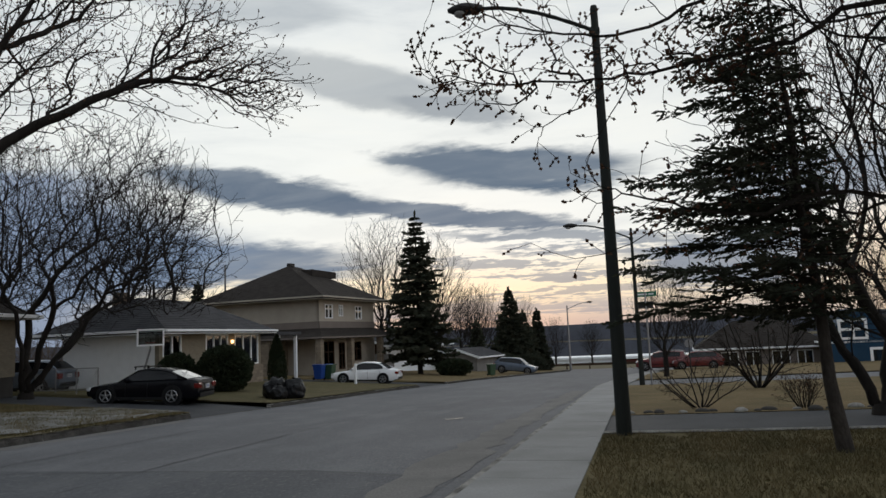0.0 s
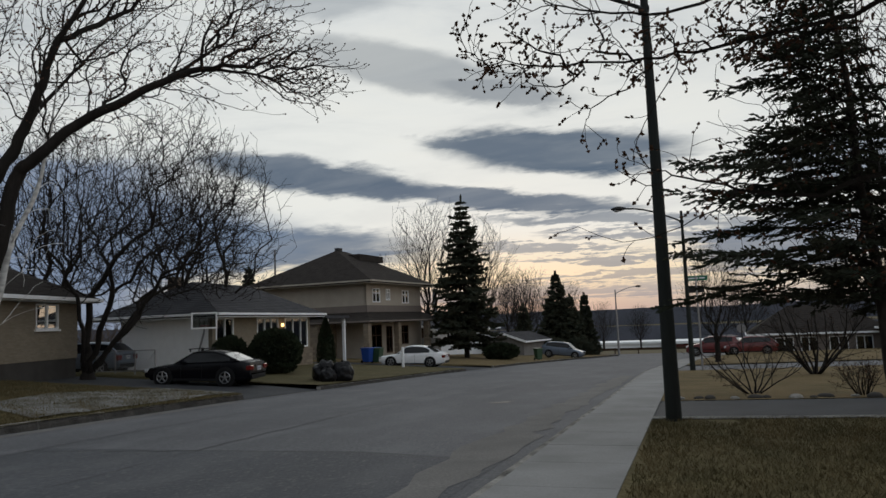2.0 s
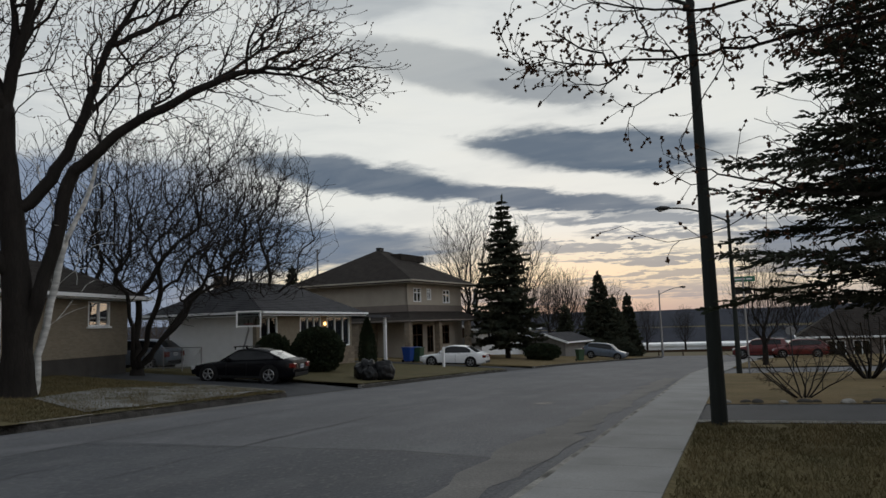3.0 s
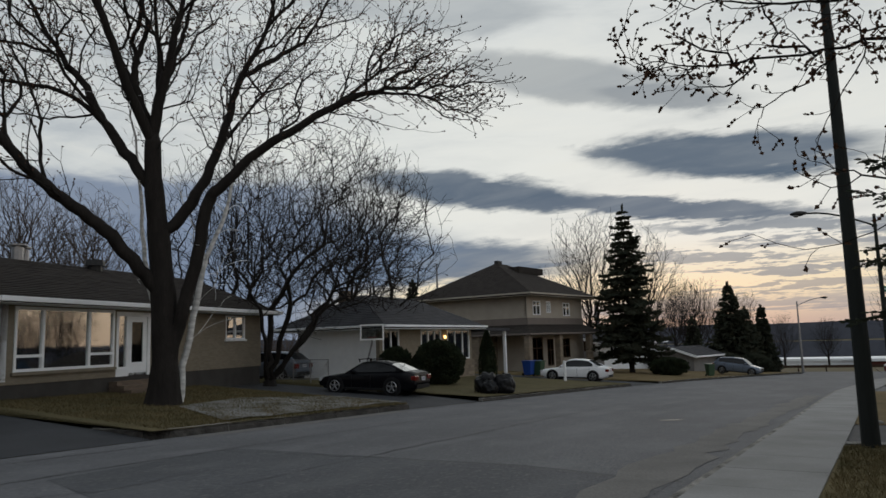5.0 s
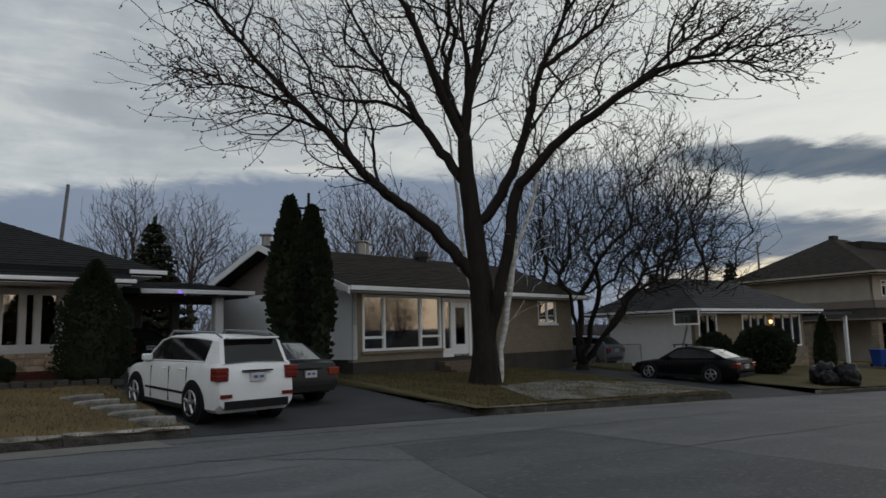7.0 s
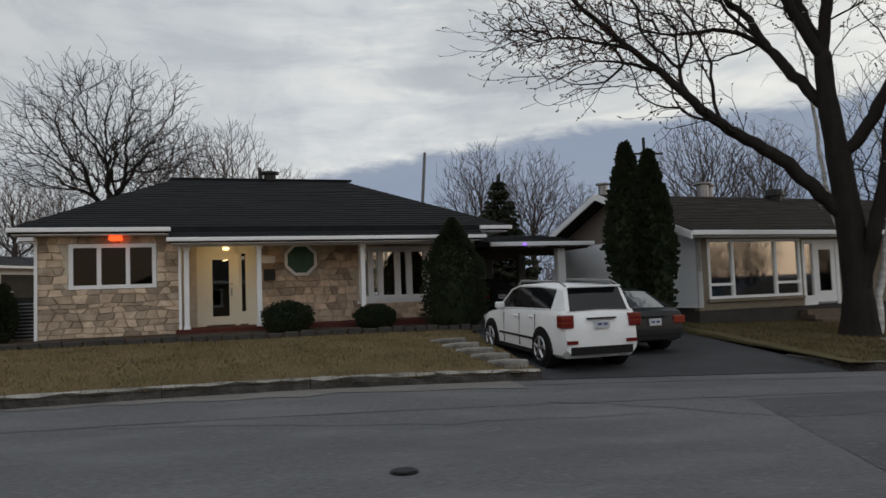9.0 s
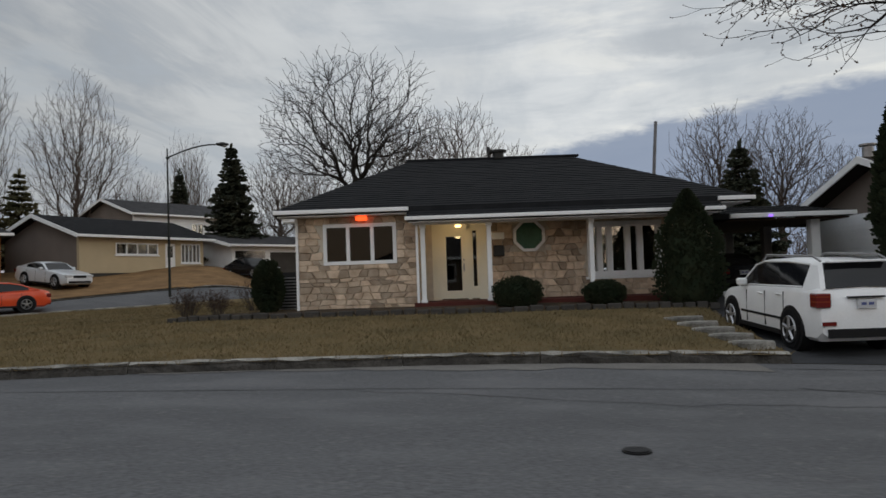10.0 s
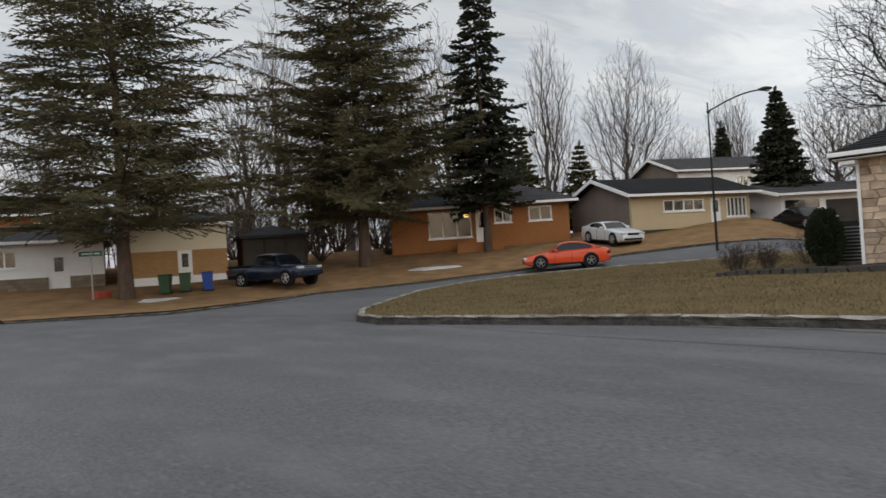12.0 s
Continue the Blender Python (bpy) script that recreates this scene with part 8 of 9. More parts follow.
# ---------------------------------------------------------------- street things
M["pole_green"] = material("weathered_pole", (0.030, 0.034, 0.031), 0.7, spots=(0.018, 0.02, 0.019), scale=2, fine=20, bump=0.3, amount=0.7, stretch=(1, 1, 0.2))
M["lens"] = plain("lamp_lens", (0.30, 0.30, 0.29), 0.2)


def street_lamp(p, height, arm_az, arm, label, r=0.13, mat="pole_green", door=False):
    """A tapered pole with a curved arm and a cobra-head lantern."""
    s = thing("street_lamp", Matrix.Translation(p), label, "street lamp")
    bm = bmesh.new()
    cyl(bm, (0, 0, -0.2), (0, 0, height), r, r * 0.48, n=14)
    part("pole", bm, M[mat], s)
    bm = bmesh.new()
    cyl(bm, (0, 0, height - 0.02), (0, 0, height + 0.06), r * 0.52, r * 0.4, n=12)
    part("cap", bm, M[mat], s)
    a = radians(arm_az)
    out = Vector((-math.sin(a), math.cos(a), 0))
    pts = [out * arm * k / 6 + Vector((0, 0, height - 0.45 + 0.75 * math.sin(k / 6 * math.pi / 2) * (arm / 2.4))) for k in range(7)]
    bm = bmesh.new()
    for p0, p1 in zip(pts, pts[1:]):
        cyl(bm, p0, p1, 0.042, 0.038, n=8)
    cyl(bm, pts[0] - out * 0.08, pts[0] + out * 0.12, 0.07, n=8)
    part("arm", bm, M[mat], s)
    tip = pts[-1]
    bm = bmesh.new()
    rings = []
    for k, (w, h) in enumerate(((0.05, 0.05), (0.10, 0.09), (0.16, 0.12), (0.17, 0.12), (0.13, 0.09), (0.05, 0.04))):
        c = tip + out * (0.14 * k - 0.05)
        side = out.cross(Vector((0, 0, 1)))
        rings.append([bm.verts.new(c + side * math.cos(t) * w + Vector((0, 0, math.sin(t) * h + 0.02))) for t in (math.tau * i / 10 for i in range(10))])
    for p0, p1 in zip(rings, rings[1:]):
        for i in range(10):
            bm.faces.new((p0[i], p0[(i + 1) % 10], p1[(i + 1) % 10], p1[i]))
    bm.faces.new(rings[0][::-1])
    bm.faces.new(rings[-1])
    bmesh.ops.recalc_face_normals(bm, faces=bm.faces)
    head = part("lantern", bm, M["dark_metal"], s, smooth=True)
    bm = bmesh.new()
    bmesh.ops.create_uvsphere(bm, u_segments=12, v_segments=6, radius=0.13)
    bm.transform(Matrix.Translation(tip + out * 0.4 - Vector((0, 0, 0.07))) @ Matrix.Diagonal((1, 1, 0.6, 1)))
    part("lens", bm, M["lens"], head)
    return s


def right_stand(az, r):
    p = at(az, r, 0)
    p.z = right_z(p.x, p.y)
    return p


street_lamp(right_stand(1.0, 13.6), 8.1, 97, 2.2, "tall dark green street lamp at the sidewalk edge", 0.145)
street_lamp(right_stand(-0.6, 35.8), 7.5, 94, 2.6, "street lamp further down the sidewalk", 0.13)
p = stand(4.7, 88)
street_lamp(p, 7.6, -90, 2.4, "pale street lamp at the cross street", 0.14, "metal")
street_lamp(stand(121.3, 41.6), 7.9, 30, 2.6, "street lamp on the side street", 0.075)


def pole(az, r, height, label, z=None, rr=0.14, mat="pole_green", tilt=(0, 0)):
    p = stand(az, r)
    t = thing("utility_pole", Matrix.Translation(p), label, "utility pole")
    bm = bmesh.new()
    cyl(bm, (0, 0, -0.3), (tilt[0], tilt[1], height), rr, rr * 0.75, n=10)
    part("pole", bm, M[mat], t)
    return t


M["pole_grey"] = material("grey_pole", (0.20, 0.20, 0.21), 0.8, scale=2, fine=20, bump=0.2)
pole(84.3, 44.0, 9.6, "bare leaning grey pole behind the roof", rr=0.12, mat="pole_grey", tilt=(0.15, 0.75))
u1 = pole(66.0, 60.0, 13.6, "utility pole behind the brick bungalow", rr=0.16)
part("crossarm", boxes((-0.1, -1.0, 12.2, 0.1, 1.6, 12.35)), M["pole_green"], u1)
pole(31.4, 80.0, 11.8, "utility pole behind the roofs", rr=0.13, mat="pole_grey")
pole(18.9, 90.0, 8.0, "grey pole beside the two-storey house", rr=0.35, mat="pole_grey")
pole(36.5, 70.0, 8.8, "utility pole behind the garage", rr=0.13)

# street signs, and a small pale sign of unknown use
M["sign_green"] = plain("sign_green", (0.02, 0.16, 0.09), 0.5)
M["sign_red"] = plain("sign_red", (0.32, 0.02, 0.02), 0.5)


def street_sign(p, h, turned, label):
    s = thing("street_sign", Matrix.Translation(p) @ pose(0, 0, 0, 0, 0, turned), label, "street sign")
    bm = bmesh.new()
    cyl(bm, (0, 0, -0.2), (0, 0, h), 0.045, n=8)
    part("post", bm, M["metal"], s)
    b = part("blade", boxes((-0.55, -0.015, h - 0.25, 0.55, 0.015, h), bevel=0.004), M["sign_green"], s, "green street name blade")
    part("lettering_bar", boxes((-0.42, -0.019, h - 0.16, 0.1, -0.016, h - 0.09), (0.16, -0.019, h - 0.16, 0.42, -0.016, h - 0.09)), M["white"], b)
    return s


street_sign(stand(168.5, 41.0), 3.0, 165, "green street name sign on a metal post")
s2 = street_sign(right_stand(-1.3, 38.0), 4.6, -3, "street name sign beside the lamp")
part("lower_blade", boxes((-0.5, -0.015, 3.75, 0.35, 0.015, 4.1)), M["dark_metal"], s2)
st = thing("stop_sign", Matrix.Translation(right_stand(-4.2, 40.0)), "small pale eight-sided sign on a dark post", "stop sign")
bm = bmesh.new()
cyl(bm, (0, 0, -0.2), (0, 0, 2.1), 0.03, n=8)
part("post", bm, M["dark_metal"], st)
bm = bmesh.new()
cyl(bm, (0, -0.01, 1.9), (0, 0.01, 1.9), 0.24, n=8)
part("plate", bm, M["metal"], st)

# basketball hoop leaning at the garage wall
hoop = thing("basketball_hoop", Matrix.Translation(at(36.7, 36.0, left_z(-22, 28.5))) @ pose(0, 0, 0, 0, 0, 38) @ Matrix.Diagonal((0.95, 0.9, 0.92, 1)), "white basketball backboard on a leaning dark post", "basketball hoop")
bm = bmesh.new()
cyl(bm, (-0.55, 0.3, 0.0), (0.0, 0.0, 2.1), 0.05, n=8)
cyl(bm, (0.0, 0.0, 2.1), (0.0, -0.25, 2.6), 0.04, n=8)
part("post", bm, M["metal"], hoop)
bb = part("backboard", boxes((-0.62, -0.32, 2.25, 0.62, -0.28, 2.33), (-0.62, -0.32, 3.02, 0.62, -0.28, 3.1), (-0.62, -0.32, 2.33, -0.54, -0.28, 3.02), (0.54, -0.32, 2.33, 0.62, -0.28, 3.02)), M["white"], hoop, "white frame round a clear board")
part("board_pane", boxes((-0.54, -0.305, 2.33, 0.54, -0.295, 3.02)), M["glass"], bb)
part("target_square", boxes((-0.25, -0.33, 2.42, 0.25, -0.325, 2.45), (-0.25, -0.33, 2.78, 0.25, -0.325, 2.81), (-0.25, -0.33, 2.45, -0.22, -0.325, 2.78), (0.22, -0.33, 2.45, 0.25, -0.325, 2.78)), M["dark_metal"], bb)
bm = bmesh.new()
pts = [Vector((0.23 * math.cos(math.tau * k / 16), -0.58 + 0.23 * math.sin(math.tau * k / 16), 2.4)) for k in range(17)]
for a_, b_ in zip(pts, pts[1:]):
    cyl(bm, a_, b_, 0.012, n=5)
part("rim", bm, M["tail_red"], hoop)
part("base", boxes((-1.0, 0.0, -0.05, -0.2, 0.7, 0.18), bevel=0.05), M["dark_metal"], hoop)

# rubbish bags at the kerb
M["bag"] = material("black_plastic", (0.008, 0.008, 0.009), 0.3, scale=6, fine=14, bump=0.5, bump_dist=0.04, spec=0.18)


def bag(p, r, seed, label):
    t = thing("rubbish_bag", Matrix.Translation(p), label, "rubbish bag", "bags at the kerb")
    bm = bmesh.new()
    bmesh.ops.create_icosphere(bm, subdivisions=4, radius=1.0)
    for v in bm.verts:
        d = v.co.normalized()
        k = 1 + 0.22 * noise.noise(d * 1.7 + Vector((seed, 0, 0))) + 0.09 * noise.noise(d * 5 + Vector((seed, 3, 0))) + 0.035 * noise.noise(d * 13)
        z = max(d.z, -0.62)
        v.co = Vector((d.x * r * k, d.y * r * k, (z + 0.62) * r * 1.0 * k))
    part("sack", bm, M["bag"], t, smooth=True)
    bm = bmesh.new()
    cyl(bm, (0, 0, r * 1.5), (0.03, 0.02, r * 1.75), 0.05, 0.1, n=9)
    part("knot", bm, M["bag"], t)


kerb_bags = stand(27.7, 32.0)
for k, (dx_, dy_, r) in enumerate(((0, 0, 0.52), (0.75, 0.35, 0.5), (-0.55, 0.55, 0.42), (0.4, -0.45, 0.36))):
    q = kerb_bags + Vector((dx_ * 0.86, dy_, 0))
    q.z = left_z(q.x, q.y)
    bag(q, r, k * 3.1, "stuffed black rubbish bag at the kerb")

M["bin_blue"] = plain("blue_bin_plastic", (0.015, 0.06, 0.28), 0.45)
M["bin_green"] = plain("green_bin_plastic", (0.03, 0.07, 0.035), 0.5)
M["bin_red"] = plain("red_box_plastic", (0.35, 0.06, 0.03), 0.5)


def wheelie_bin(p, turned, mat, label):
    t = thing("wheelie_bin", Matrix.Translation(p) @ pose(0, 0, 0, 0, 0, turned), label, "bin")
    bm = bmesh.new()
    lo = [bm.verts.new(q) for q in ((-0.24, -0.27, 0.06), (0.24, -0.27, 0.06), (0.24, 0.27, 0.06), (-0.24, 0.27, 0.06))]
    hi = [bm.verts.new(q) for q in ((-0.3, -0.36, 1.0), (0.3, -0.36, 1.0), (0.3, 0.36, 1.0), (-0.3, 0.36, 1.0))]
    bm.faces.new(lo[::-1])
    bm.faces.new(hi)
    for i in range(4):
        bm.faces.new((lo[i], lo[(i + 1) % 4], hi[(i + 1) % 4], hi[i]))
    bmesh.ops.bevel(bm, geom=list(bm.edges), offset=0.03, segments=2, affect="EDGES")
    b = part("body", bm, M[mat], t)
    lid = bmesh.new()
    bx(lid, -0.33, -0.42, 1.0, 0.33, 0.4, 1.07, 0.025)
    part("lid", lid, M[mat], t)
    hd = bmesh.new()
    cyl(hd, (-0.25, 0.43, 0.98), (0.25, 0.43, 0.98), 0.02, n=6)
    part("handle", hd, M[mat], t)
    for sx in (-1, 1):
        w_ = bmesh.new()
        cyl(w_, (sx * 0.2, 0.3, 0.1), (sx * 0.28, 0.3, 0.1), 0.1, n=12)
        part("wheel", w_, M["tyre"], t)
    return t


wheelie_bin(stand(24.4, 51.5), 80, "bin_blue", "blue wheeled recycling bin by the house")
wheelie_bin(stand(23.6, 51.8), 80, "bin_green", "dark wheeled bin beside the blue one")
wheelie_bin(stand(23.9, 52.6), 80, "bin_blue", "blue wheeled recycling bin by the house")
wheelie_bin(stand(160.6, 41.0), 160, "bin_blue", "blue wheeled bin before the corner house")
wheelie_bin(stand(162.2, 41.2), 160, "bin_green", "green wheeled bin before the corner house")
wheelie_bin(stand(163.6, 41.0), 150, "bin_green", "green wheeled bin before the corner house")
box_red = thing("crate", Matrix.Translation(stand(168.0, 41.5)) @ pose(0, 0, 0, 0, 0, 20), "red plastic crate by the wall", "crate")
part("shell", boxes((-0.4, -0.4, 0, 0.4, 0.4, 0.9), bevel=0.04), M["bin_red"], box_red)
wheelie_bin(stand(10.9, 66.0), 40, "bin_green", "dark wheeled bin at the kerb down the street")

mk = thing("marker_post", Matrix.Translation(stand(21.6, 46.0)), "short white marker post in the lawn", "post")
part("stake", boxes((-0.07, -0.07, -0.1, 0.07, 0.07, 1.25), bevel=0.02), M["white"], mk)

# last remains of snow under the pine and before the orange house
M["old_snow"] = material("old_snow", (0.60, 0.61, 0.62), 0.9, spots=(0.36, 0.34, 0.31), scale=1.4, fine=18, bump=0.6, amount=0.8, fine_amount=0.4, bump_dist=0.05)


def snow_patch(az, r, length, depth, seed):
    p = stand(az, r)
    ux, uy = sideways(az, 1.0)
    v, f = [(0, 0, 0.10)], []
    for ring, share in enumerate((0.45, 0.8, 1.0)):
        for k in range(26):
            a = math.tau * k / 26
            wild = 1 + 0.4 * noise.noise((math.cos(a) * 2, math.sin(a) * 2, seed))
            u, w_ = math.cos(a) * length / 2 * share * wild, math.sin(a) * depth / 2 * share * wild
            x, y = ux * u - uy * w_, uy * u + ux * w_
            z = ground_at(Vector((p.x + x, p.y + y, 0))) - p.z
            v.append((x, y, z + (0.10, 0.07, -0.05)[ring] + 0.02 * noise.noise((x * 3, y * 3, seed))))
    for k in range(26):
        j = (k + 1) % 26
        f.append((0, 1 + k, 1 + j))
        for ring in (0, 1):
            b = 1 + ring * 26
            f.append((b + k, b + 26 + k, b + 26 + j, b + j))
    t = raw("snow_patch", v, f, M["old_snow"], smooth=True)
    t.matrix_world = Matrix.Translation(p)
    tagged(t, "thin patch of old grey snow on the lawn", "snow")


snow_patch(166.3, 39.0, 5.0, 0.9, 2.0)
snow_patch(171.5, 38.6, 3.0, 0.6, 5.0)
snow_patch(143.0, 42.0, 3.6, 0.9, 8.0)

# chain fence beside the garage
cf = thing("chain_fence", Matrix.Translation(at(41.5, 35.5, left_z(-23, 26))) @ pose(0, 0, 0, 0, 0, 175), "low wire fence beside the garage", "fence")
for k in range(4):
    bm = bmesh.new()
    cyl(bm, (k * 1.2 - 1.2, 0, -0.1), (k * 1.2 - 1.2, 0, 1.1), 0.03, n=6)
    part("post", bm, M["metal"], cf)
for z in (0.15, 1.08):
    bm = bmesh.new()
    cyl(bm, (-1.2, 0, z), (2.4, 0, z), 0.02, n=6)
    part("rail", bm, M["metal"], cf)
wire = bmesh.new()
for k in range(28):
    for sg in (1, -1):
        x = -1.2 + 3.6 * k / 28
        cyl(wire, (x, 0, 0.15), (min(max(x + sg * 0.9, -1.2), 2.4), 0, 1.05), 0.005, n=3, caps=False)
part("mesh_wire", wire, M["metal"], cf, kind="stuff")

# manhole, sealed cracks, patches and grit on the road
mh = thing("manhole_cover", Matrix.Translation(at(85.8, 6.6, street_z(-6.6, 0.5) + 0.004)), "round dark iron manhole cover", "manhole", kind="structure")
bm = bmesh.new()
cyl(bm, (0, 0, 0), (0, 0, 0.012), 0.13, n=32)
part("rim", bm, M["iron"], mh)
bm = bmesh.new()
cyl(bm, (0, 0, 0.012), (0, 0, 0.02), 0.11, n=32)
for k in range(-3, 4):
    bx(bm, -0.08, k * 0.027 - 0.005, 0.02, 0.08, k * 0.027 + 0.005, 0.024)
part("lid", bm, M["iron"], mh)


def ribbon(name, pts, width, mat, label, lift=0.006, zf=street_z, wob=0.05, seed=1, step=0.35):
    """A thin wavering band laid on the ground along a line."""
    rnd = random.Random(seed)
    line = []
    for (x0, y0), (x1, y1) in zip(pts, pts[1:]):
        n = max(int(math.hypot(x1 - x0, y1 - y0) / step), 1)
        line += [(x0 + (x1 - x0) * k / n, y0 + (y1 - y0) * k / n) for k in range(n)]
    line.append(pts[-1])
    v, f = [], []
    for i, (x, y) in enumerate(line):
        x0, y0 = line[max(i - 1, 0)]
        x1, y1 = line[min(i + 1, len(line) - 1)]
        d = Vector((x1 - x0, y1 - y0)).normalized()
        w = width * rnd.uniform(0.55, 1.25) / 2
        ox, oy = rnd.gauss(0, wob), rnd.gauss(0, wob)
        for s in (-1, 1):
            px_, py_ = x + ox - d.y * w * s, y + oy + d.x * w * s
            v.append((px_, py_, zf(px_, py_) + lift))
        if i:
            k = 2 * i
            f.append((k - 2, k - 1, k + 1, k))
    return tagged(raw(name, v, f, mat), label, "road mark", kind="structure")


ribbon("road_seam", [(-9.8, -22), (-9.6, -8), (-10.0, 0), (-10.6, 8), (-11.2, 20), (-11.0, 40)], 0.03, M["crack"], "dark sealed seam along the street", seed=2, wob=0.02)
ribbon("road_seam", [(-7.4, 7.0), (-7.7, 12), (-7.9, 18), (-8.2, 28)], 0.035, M["crack"], "dark sealed seam along the street", seed=3, wob=0.02)
ribbon("road_seam", [(-10.9, 9.5), (-7.8, 9.9), (-4.8, 10.1), (-2.3, 9.6)], 0.045, M["crack"], "crack across the street", seed=4)
ribbon("road_seam", [(-10.4, 3.0), (-9.6, 4.4), (-8.6, 5.8), (-8.8, 7.4)], 0.03, M["crack"], "branching crack in the asphalt", seed=5)
ribbon("road_seam", [(-9.7, -3.0), (-8.9, 1.0), (-9.2, 4.0)], 0.02, M["crack"], "fine crack in the asphalt", seed=6)
ribbon("road_seam", [(-12.3, 0.5), (-12.4, 4.0), (-12.6, 10.3)], 0.04, M["crack"], "seam along the gutter", seed=7, wob=0.015)
patch("road_patch", [(-10.7, 9.9), (-7.8, 10.0), (-4.8, 10.2), (-2.4, 9.7), (-2.4, 4.4), (-5.5, 4.6), (-10.2, 6.0)], street_z, M["asphalt_patch"], 1.0, "darker repaired asphalt patch", lift=0.004, category="road patch")
ribbon("road_grit", [(-2.75, 3), (-2.8, 9), (-2.9, 16), (-2.7, 24), (-2.5, 34)], 0.8, M["gravel"], "winter grit along the kerb", 0.008, seed=8, wob=0.05, step=0.6)
ribbon("road_grit", [(-12.0, -8), (-12.3, -1.8), (-12.55, 3)], 0.9, M["gravel"], "winter grit in the gutter", 0.008, seed=9, wob=0.03, step=0.5)
ribbon("road_grit", [(-13.2, 11), (-13.6, 20)], 0.4, M["gravel"], "winter grit in the gutter", 0.008, seed=10, wob=0.03, step=0.5)
ribbon("drain_patch", [(-4.9, 19.0), (-4.5, 19.5)], 0.35, M["iron"], "small dark patch in the road", 0.008, seed=11)

# flower bed edging and stepping stones at the stone bungalow
bed = [by_h3(x, y) for x, y in ((-3.6, -1.2), (-1.0, -1.5), (3.0, -1.9), (6.0, -2.3), (9.5, -2.1), (12.2, -2.2), (12.4, 0.4), (3.4, -0.4), (-0.2, 0.2), (-3.4, 0.4))]
patch("flower_bed", [(p.x, p.y) for p in bed], left_z, M["earth"], 0.6, "dark bare flower bed before the porch", lift=0.05, rough=0.04, category="flower bed")
edge = thing("bed_edging", ID, "low dark stone edging round the flower bed", "edging", kind="structure")
for k in range(40):
    t = k / 40 * 5
    i = min(int(t), 4)
    p = bed[i].lerp(bed[i + 1], t - i)
    q = bed[i].lerp(bed[i + 1], min(t - i + 0.11, 1.0))
    d = q - p
    if d.length < 0.1:
        continue
    bm = bmesh.new()
    bx(bm, 0, -0.09, -0.05, d.length * 0.95, 0.09, 0.13 + 0.02 * (k % 3), 0.02)
    bm.transform(Matrix.Translation((p.x, p.y, left_z(p.x, p.y))) @ Matrix.Rotation(math.atan2(d.y, d.x), 4, "Z"))
    part("block", bm, M["foundation"], edge)
for k in range(5):
    x, y = -14.0 - 0.95 * k, 3.15 - 0.16 * k
    slab_t = thing("stepping_slab", pose(x, y, left_z(x, y), 2, -3, 14 + 5 * k), "flat grey stone slab edging the driveway", "stone slab", "slabs by the driveway")
    bm = bmesh.new()
    bx(bm, -0.42, -0.26, -0.08, 0.42, 0.26, 0.10, 0.03)
    part("stone", bm, M["kerb"], slab_t)
# low stone border of the bushes
for k in range(16):
    x = -0.2 + 0.42 * k + 0.1 * math.sin(k * 2.2)
    y = 18.6 + 0.15 * math.sin(k * 1.7)
    rock = thing("border_stone", pose(x, y, right_z(x, y), 0, 0, 40 * k), "rough grey stone edging the bed", "stone", "stones edging the bed")
    bm = bmesh.new()
    bmesh.ops.create_icosphere(bm, subdivisions=2, radius=0.12 + 0.04 * math.sin(k * 3.3))
    for v in bm.verts:
        v.co = Vector((v.co.x * 1.3, v.co.y, v.co.z * 0.62)) * (1 + 0.3 * noise.noise(v.co * 4 + Vector((k, 0, 0))))
    part("stone", bm, M["foundation" if k % 3 else "kerb"], rock, smooth=True)

# ---------------------------------------------------------------- sidewalk slabs and kerbs
side = thing("sidewalk", ID, "pale worn concrete sidewalk", "sidewalk", kind="structure")
y = -3.2
k = 0
rnd = random.Random(7)
while y < 60:
    step = 1.5
    v = []
    for yy in (y + 0.006, y + step - 0.006):
        for xx in (right_x(yy) + 0.16, right_x(yy) + 1.42):
            v.append((xx, yy, right_z(xx, yy) + 0.012 + 0.004 * rnd.random()))
    low = [(a, b, c - 0.12) for a, b, c in v]
    raw("slab", v + low, [(0, 1, 3, 2), (0, 4, 5, 1), (1, 5, 7, 3), (3, 7, 6, 2), (2, 6, 4, 0)], M["concrete"], side)
    y += step


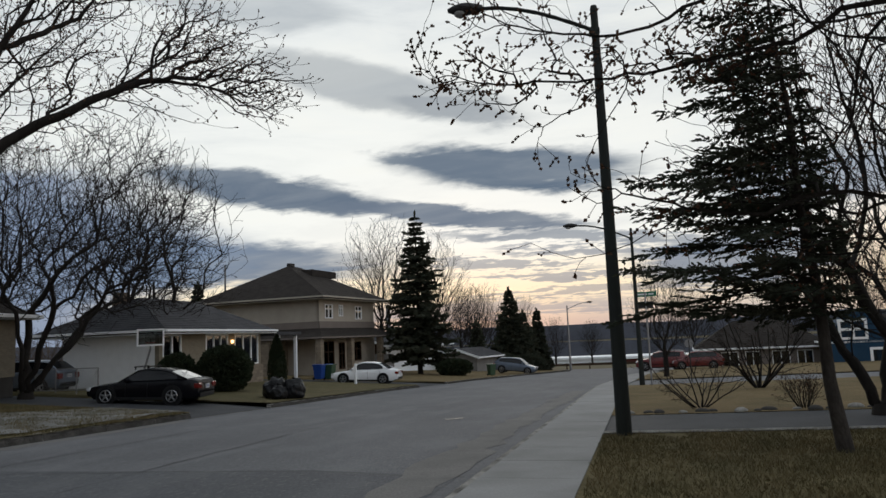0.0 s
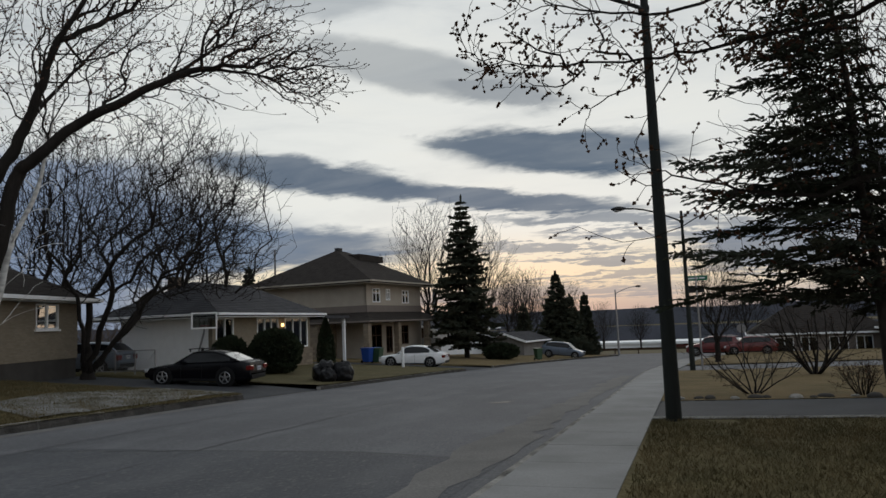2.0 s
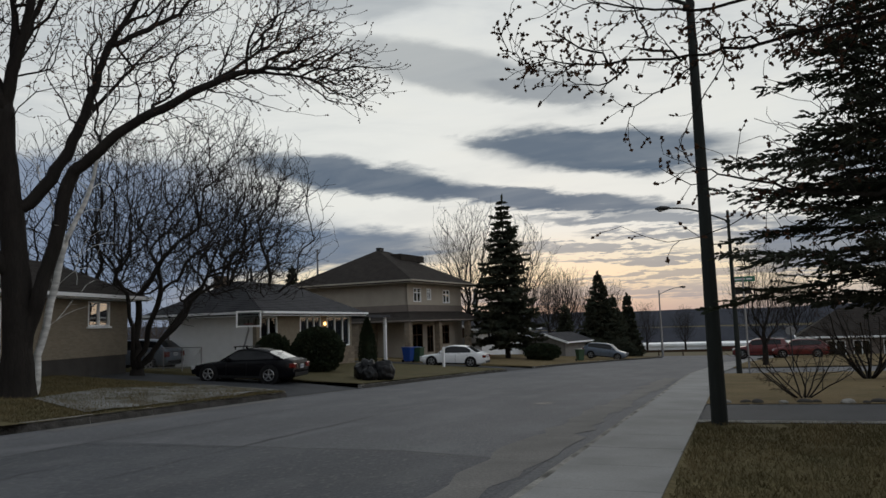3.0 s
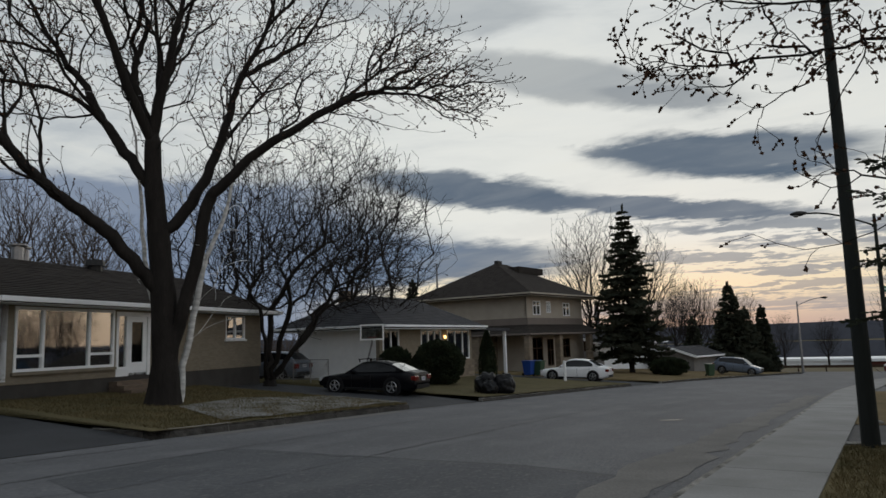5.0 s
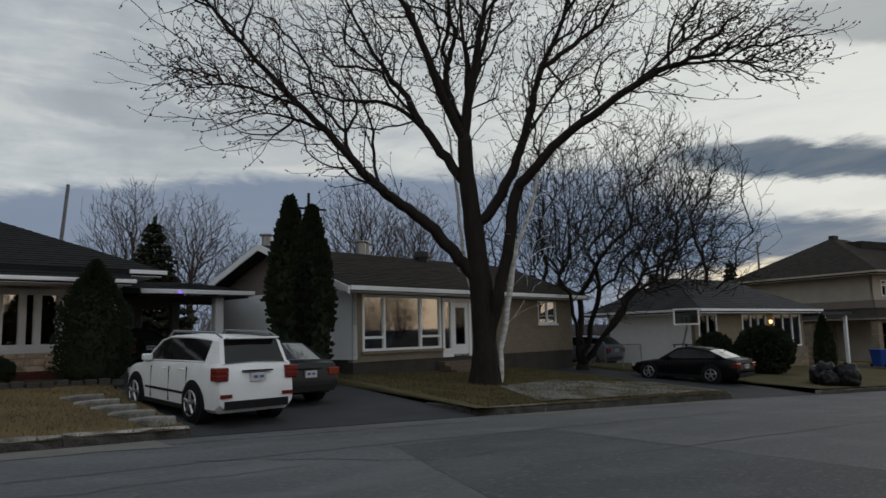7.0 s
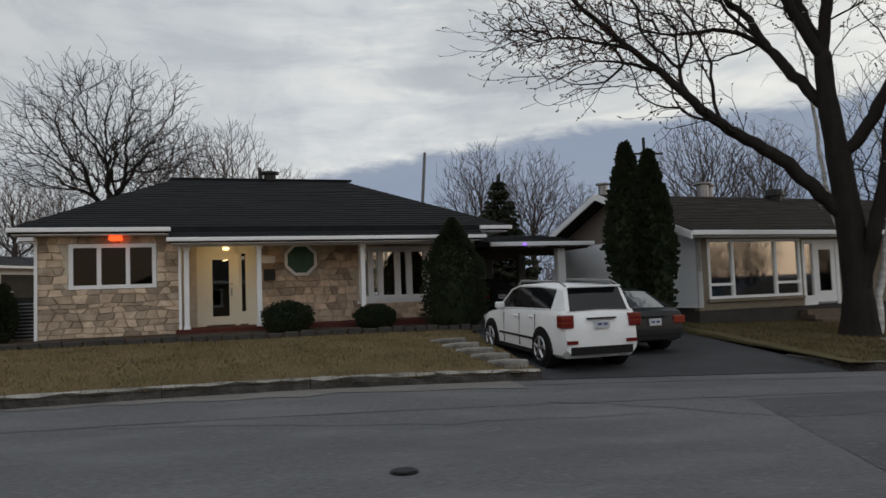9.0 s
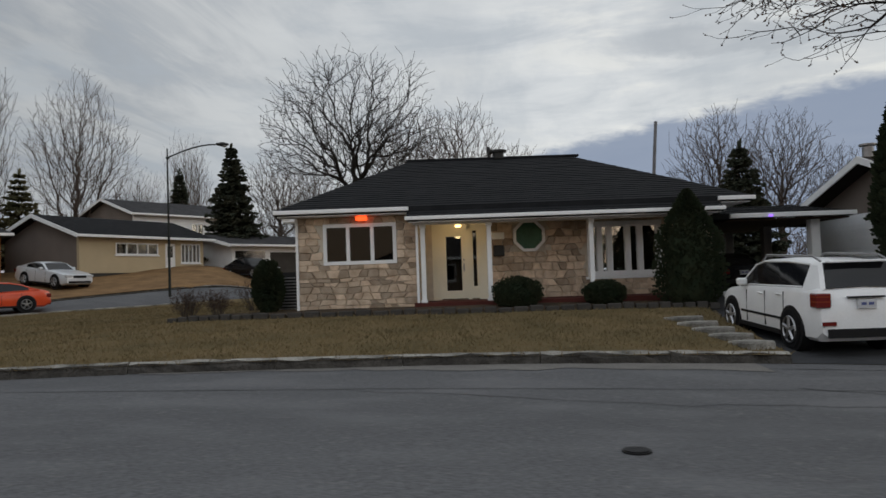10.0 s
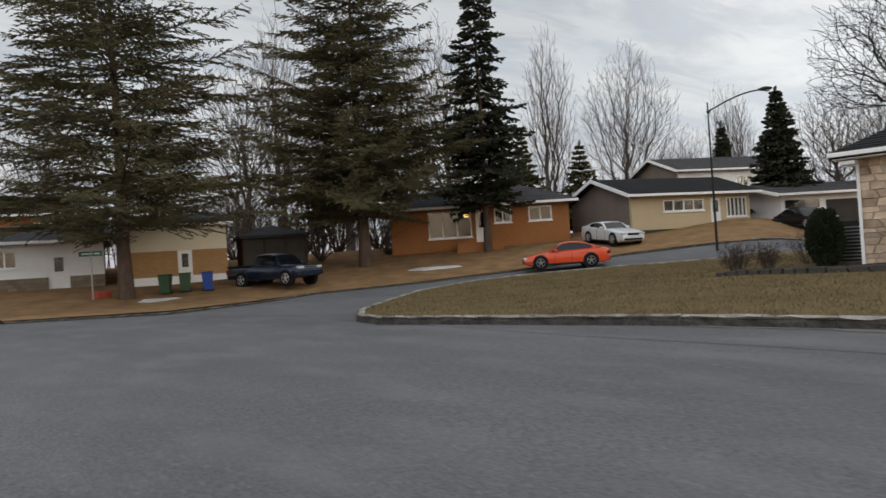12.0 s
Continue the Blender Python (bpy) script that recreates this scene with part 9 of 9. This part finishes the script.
def kerb_run(name, line, zf, label, width=0.17, height=0.15, piece=2.4, seed=1, inward=1, rough=0.02):
    """Cast kerb pieces along a line of ground points; the road lies on the far side from inward."""
    t = thing(name, ID, label, "kerb", kind="structure")
    rnd = random.Random(seed)
    pts = [Vector(p) for p in line]
    dist = [0]
    for a, b in zip(pts, pts[1:]):
        dist.append(dist[-1] + (b - a).length)

    def spot(s):
        for i in range(len(pts) - 1):
            if s <= dist[i + 1] or i == len(pts) - 2:
                f = (s - dist[i]) / max(dist[i + 1] - dist[i], 1e-6)
                return pts[i].lerp(pts[i + 1], f), (pts[i + 1] - pts[i]).normalized()
    s = 0.0
    while s < dist[-1] - 0.2:
        e = min(s + piece * rnd.uniform(0.8, 1.3), dist[-1])
        n = max(int((e - s) / 0.22), 2)
        v, f = [], []
        for i in range(n + 1):
            q, d = spot(s + 0.008 + (e - s - 0.016) * i / n)
            nrm = Vector((-d.y, d.x)) * inward
            z = zf(q.x, q.y)
            j = [rnd.gauss(0, rough) for _ in range(4)]
            prof = [(-0.03 + j[0] * 0.4, -0.06), (0.0 + j[1], height * 0.45 + j[2] * 0.8), (0.02 + abs(j[1]), height - 0.03 + j[3] * 0.6), (width * 0.55, height + 0.004 + j[2] * 0.3), (width, height - 0.01), (width, -0.06)]
            v += [(q.x + nrm.x * a, q.y + nrm.y * a, z + b) for a, b in prof]
        for i in range(n):
            for k in range(5):
                f.append((6 * i + k, 6 * i + k + 1, 6 * i + k + 7, 6 * i + k + 6))
        f += [(0, 1, 2, 3, 4, 5), tuple(6 * n + k for k in (5, 4, 3, 2, 1, 0))]
        ks = raw("kerb_stone", v, f, M["kerb"], t)
        # faces towards the road are made darker than the top by colour alone
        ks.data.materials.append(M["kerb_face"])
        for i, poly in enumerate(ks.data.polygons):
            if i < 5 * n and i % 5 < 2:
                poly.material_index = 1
        s = e
    return t


def ground_side(x, y):
    return street_z(x, y)


corner_line = [(left_x(y), y) for y in steps(DRIVE1[0], -13.0, 16)] + CORNER[1:10]
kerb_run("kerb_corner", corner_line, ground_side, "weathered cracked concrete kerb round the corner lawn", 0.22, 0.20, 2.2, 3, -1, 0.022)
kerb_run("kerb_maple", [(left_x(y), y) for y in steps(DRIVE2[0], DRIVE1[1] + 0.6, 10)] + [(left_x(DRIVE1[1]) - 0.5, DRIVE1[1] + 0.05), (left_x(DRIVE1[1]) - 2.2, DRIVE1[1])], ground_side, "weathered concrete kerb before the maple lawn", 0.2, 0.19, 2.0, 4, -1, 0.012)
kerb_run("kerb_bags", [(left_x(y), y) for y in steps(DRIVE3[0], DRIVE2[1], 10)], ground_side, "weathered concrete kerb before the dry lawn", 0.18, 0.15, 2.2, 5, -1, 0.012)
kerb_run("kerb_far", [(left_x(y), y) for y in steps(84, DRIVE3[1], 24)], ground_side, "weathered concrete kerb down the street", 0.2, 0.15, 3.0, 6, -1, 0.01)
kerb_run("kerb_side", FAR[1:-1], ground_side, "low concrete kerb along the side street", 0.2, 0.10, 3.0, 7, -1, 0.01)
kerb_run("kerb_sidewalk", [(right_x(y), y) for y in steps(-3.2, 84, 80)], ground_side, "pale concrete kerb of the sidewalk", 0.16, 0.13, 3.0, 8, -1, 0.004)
kerb_run("lawn_edging", [(-0.62, 13.8), (6.0, 13.75), (20.0, 13.7)], lambda x, y: right_z(x, y) - 0.10, "dark edging between lawn and driveway", 0.12, 0.15, 2.0, 9, 1, 0.006)

# ground across the side street
bank_poly = FAR[:-1] + [(-2.2, -60), (-90, -60), (-90, 10)]
patch("lawn_bank", bank_poly, lambda x, y: left_z(x, y), M["leaf_litter"], 2.0, "leaf-strewn brown lawns across the side street", rough=0.05, category="lawn")


# dry grass over the lawns that the camera sees best
M["blade"] = material("dry_grass_blades", (0.225, 0.168, 0.088), 1.0, spots=(0.125, 0.105, 0.055), scale=1.2, fine=8, bump=0, amount=1.0, fine_amount=0.6)
M["blade_dark"] = material("dull_grass_blades", (0.165, 0.128, 0.066), 1.0, spots=(0.095, 0.088, 0.045), scale=1.2, fine=8, bump=0, amount=1.0, fine_amount=0.6)


def grass(name, poly, zf, count, mat, size, label, seed, near=None):
    rnd = random.Random(seed)
    v, f = [], []
    xs, ys_ = [p[0] for p in poly], [p[1] for p in poly]
    made = 0
    while made < count:
        x, y = rnd.uniform(min(xs), max(xs)), rnd.uniform(min(ys_), max(ys_))
        made += 1
        if not inside((x, y), poly) or noise.noise((x * 0.7, y * 0.7, seed)) < -0.7:
            continue
        a, h = rnd.random() * math.tau, size * rnd.uniform(0.5, 1.4)
        lx, ly = rnd.gauss(0, 0.6) * h, rnd.gauss(0, 0.6) * h
        z = zf(x, y)
        i = len(v)
        w = size * 0.16
        v += [(x - math.cos(a) * w, y - math.sin(a) * w, z - 0.01), (x + math.cos(a) * w, y + math.sin(a) * w, z - 0.01), (x + lx, y + ly, z + h)]
        f.append((i, i + 1, i + 2))
    return tagged(raw(name, v, f, mat), label, "grass", kind="stuff")


grass("grass", [(-0.6, 3.5), (9.0, 3.5), (9.0, 13.7), (-0.6, 13.7)], right_z, 60000, M["blade_dark"], 0.06, "short trampled dry grass", 1)
grass("grass", lawn_poly, left_z, 110000, M["blade"], 0.07, "short dry yellow grass", 2)
grass("grass", [(-13.7, 10.6), (-13.9, 20.6), (-24, 20.6), (-24, 10.6)], left_z, 50000, M["blade_dark"], 0.07, "short dull winter grass", 3)

# unseen houses added on the near side, behind the camera, to darken reflections
for k, (x, y, turn_, mat, rf) in enumerate(((14.0, 11.0, -95, "brick_brown", "shingle_brown"), (15.0, -9.0, -90, "brick_tan", "shingle_grey"), (16.0, -27.0, -85, "white_siding", "shingle_black"))):
    simple_house("bungalow", pose(x, y, 0, 0, 0, turn_), "unseen plain bungalow added on the near side of the street", 13.0, 9.0, -0.3, 3.1, mat, rf, "hip", 2.0, [(2.0, 5.0, 1.0, 2.6, 3), (8.0, 10.0, 1.2, 2.6, 2)], 0.6)
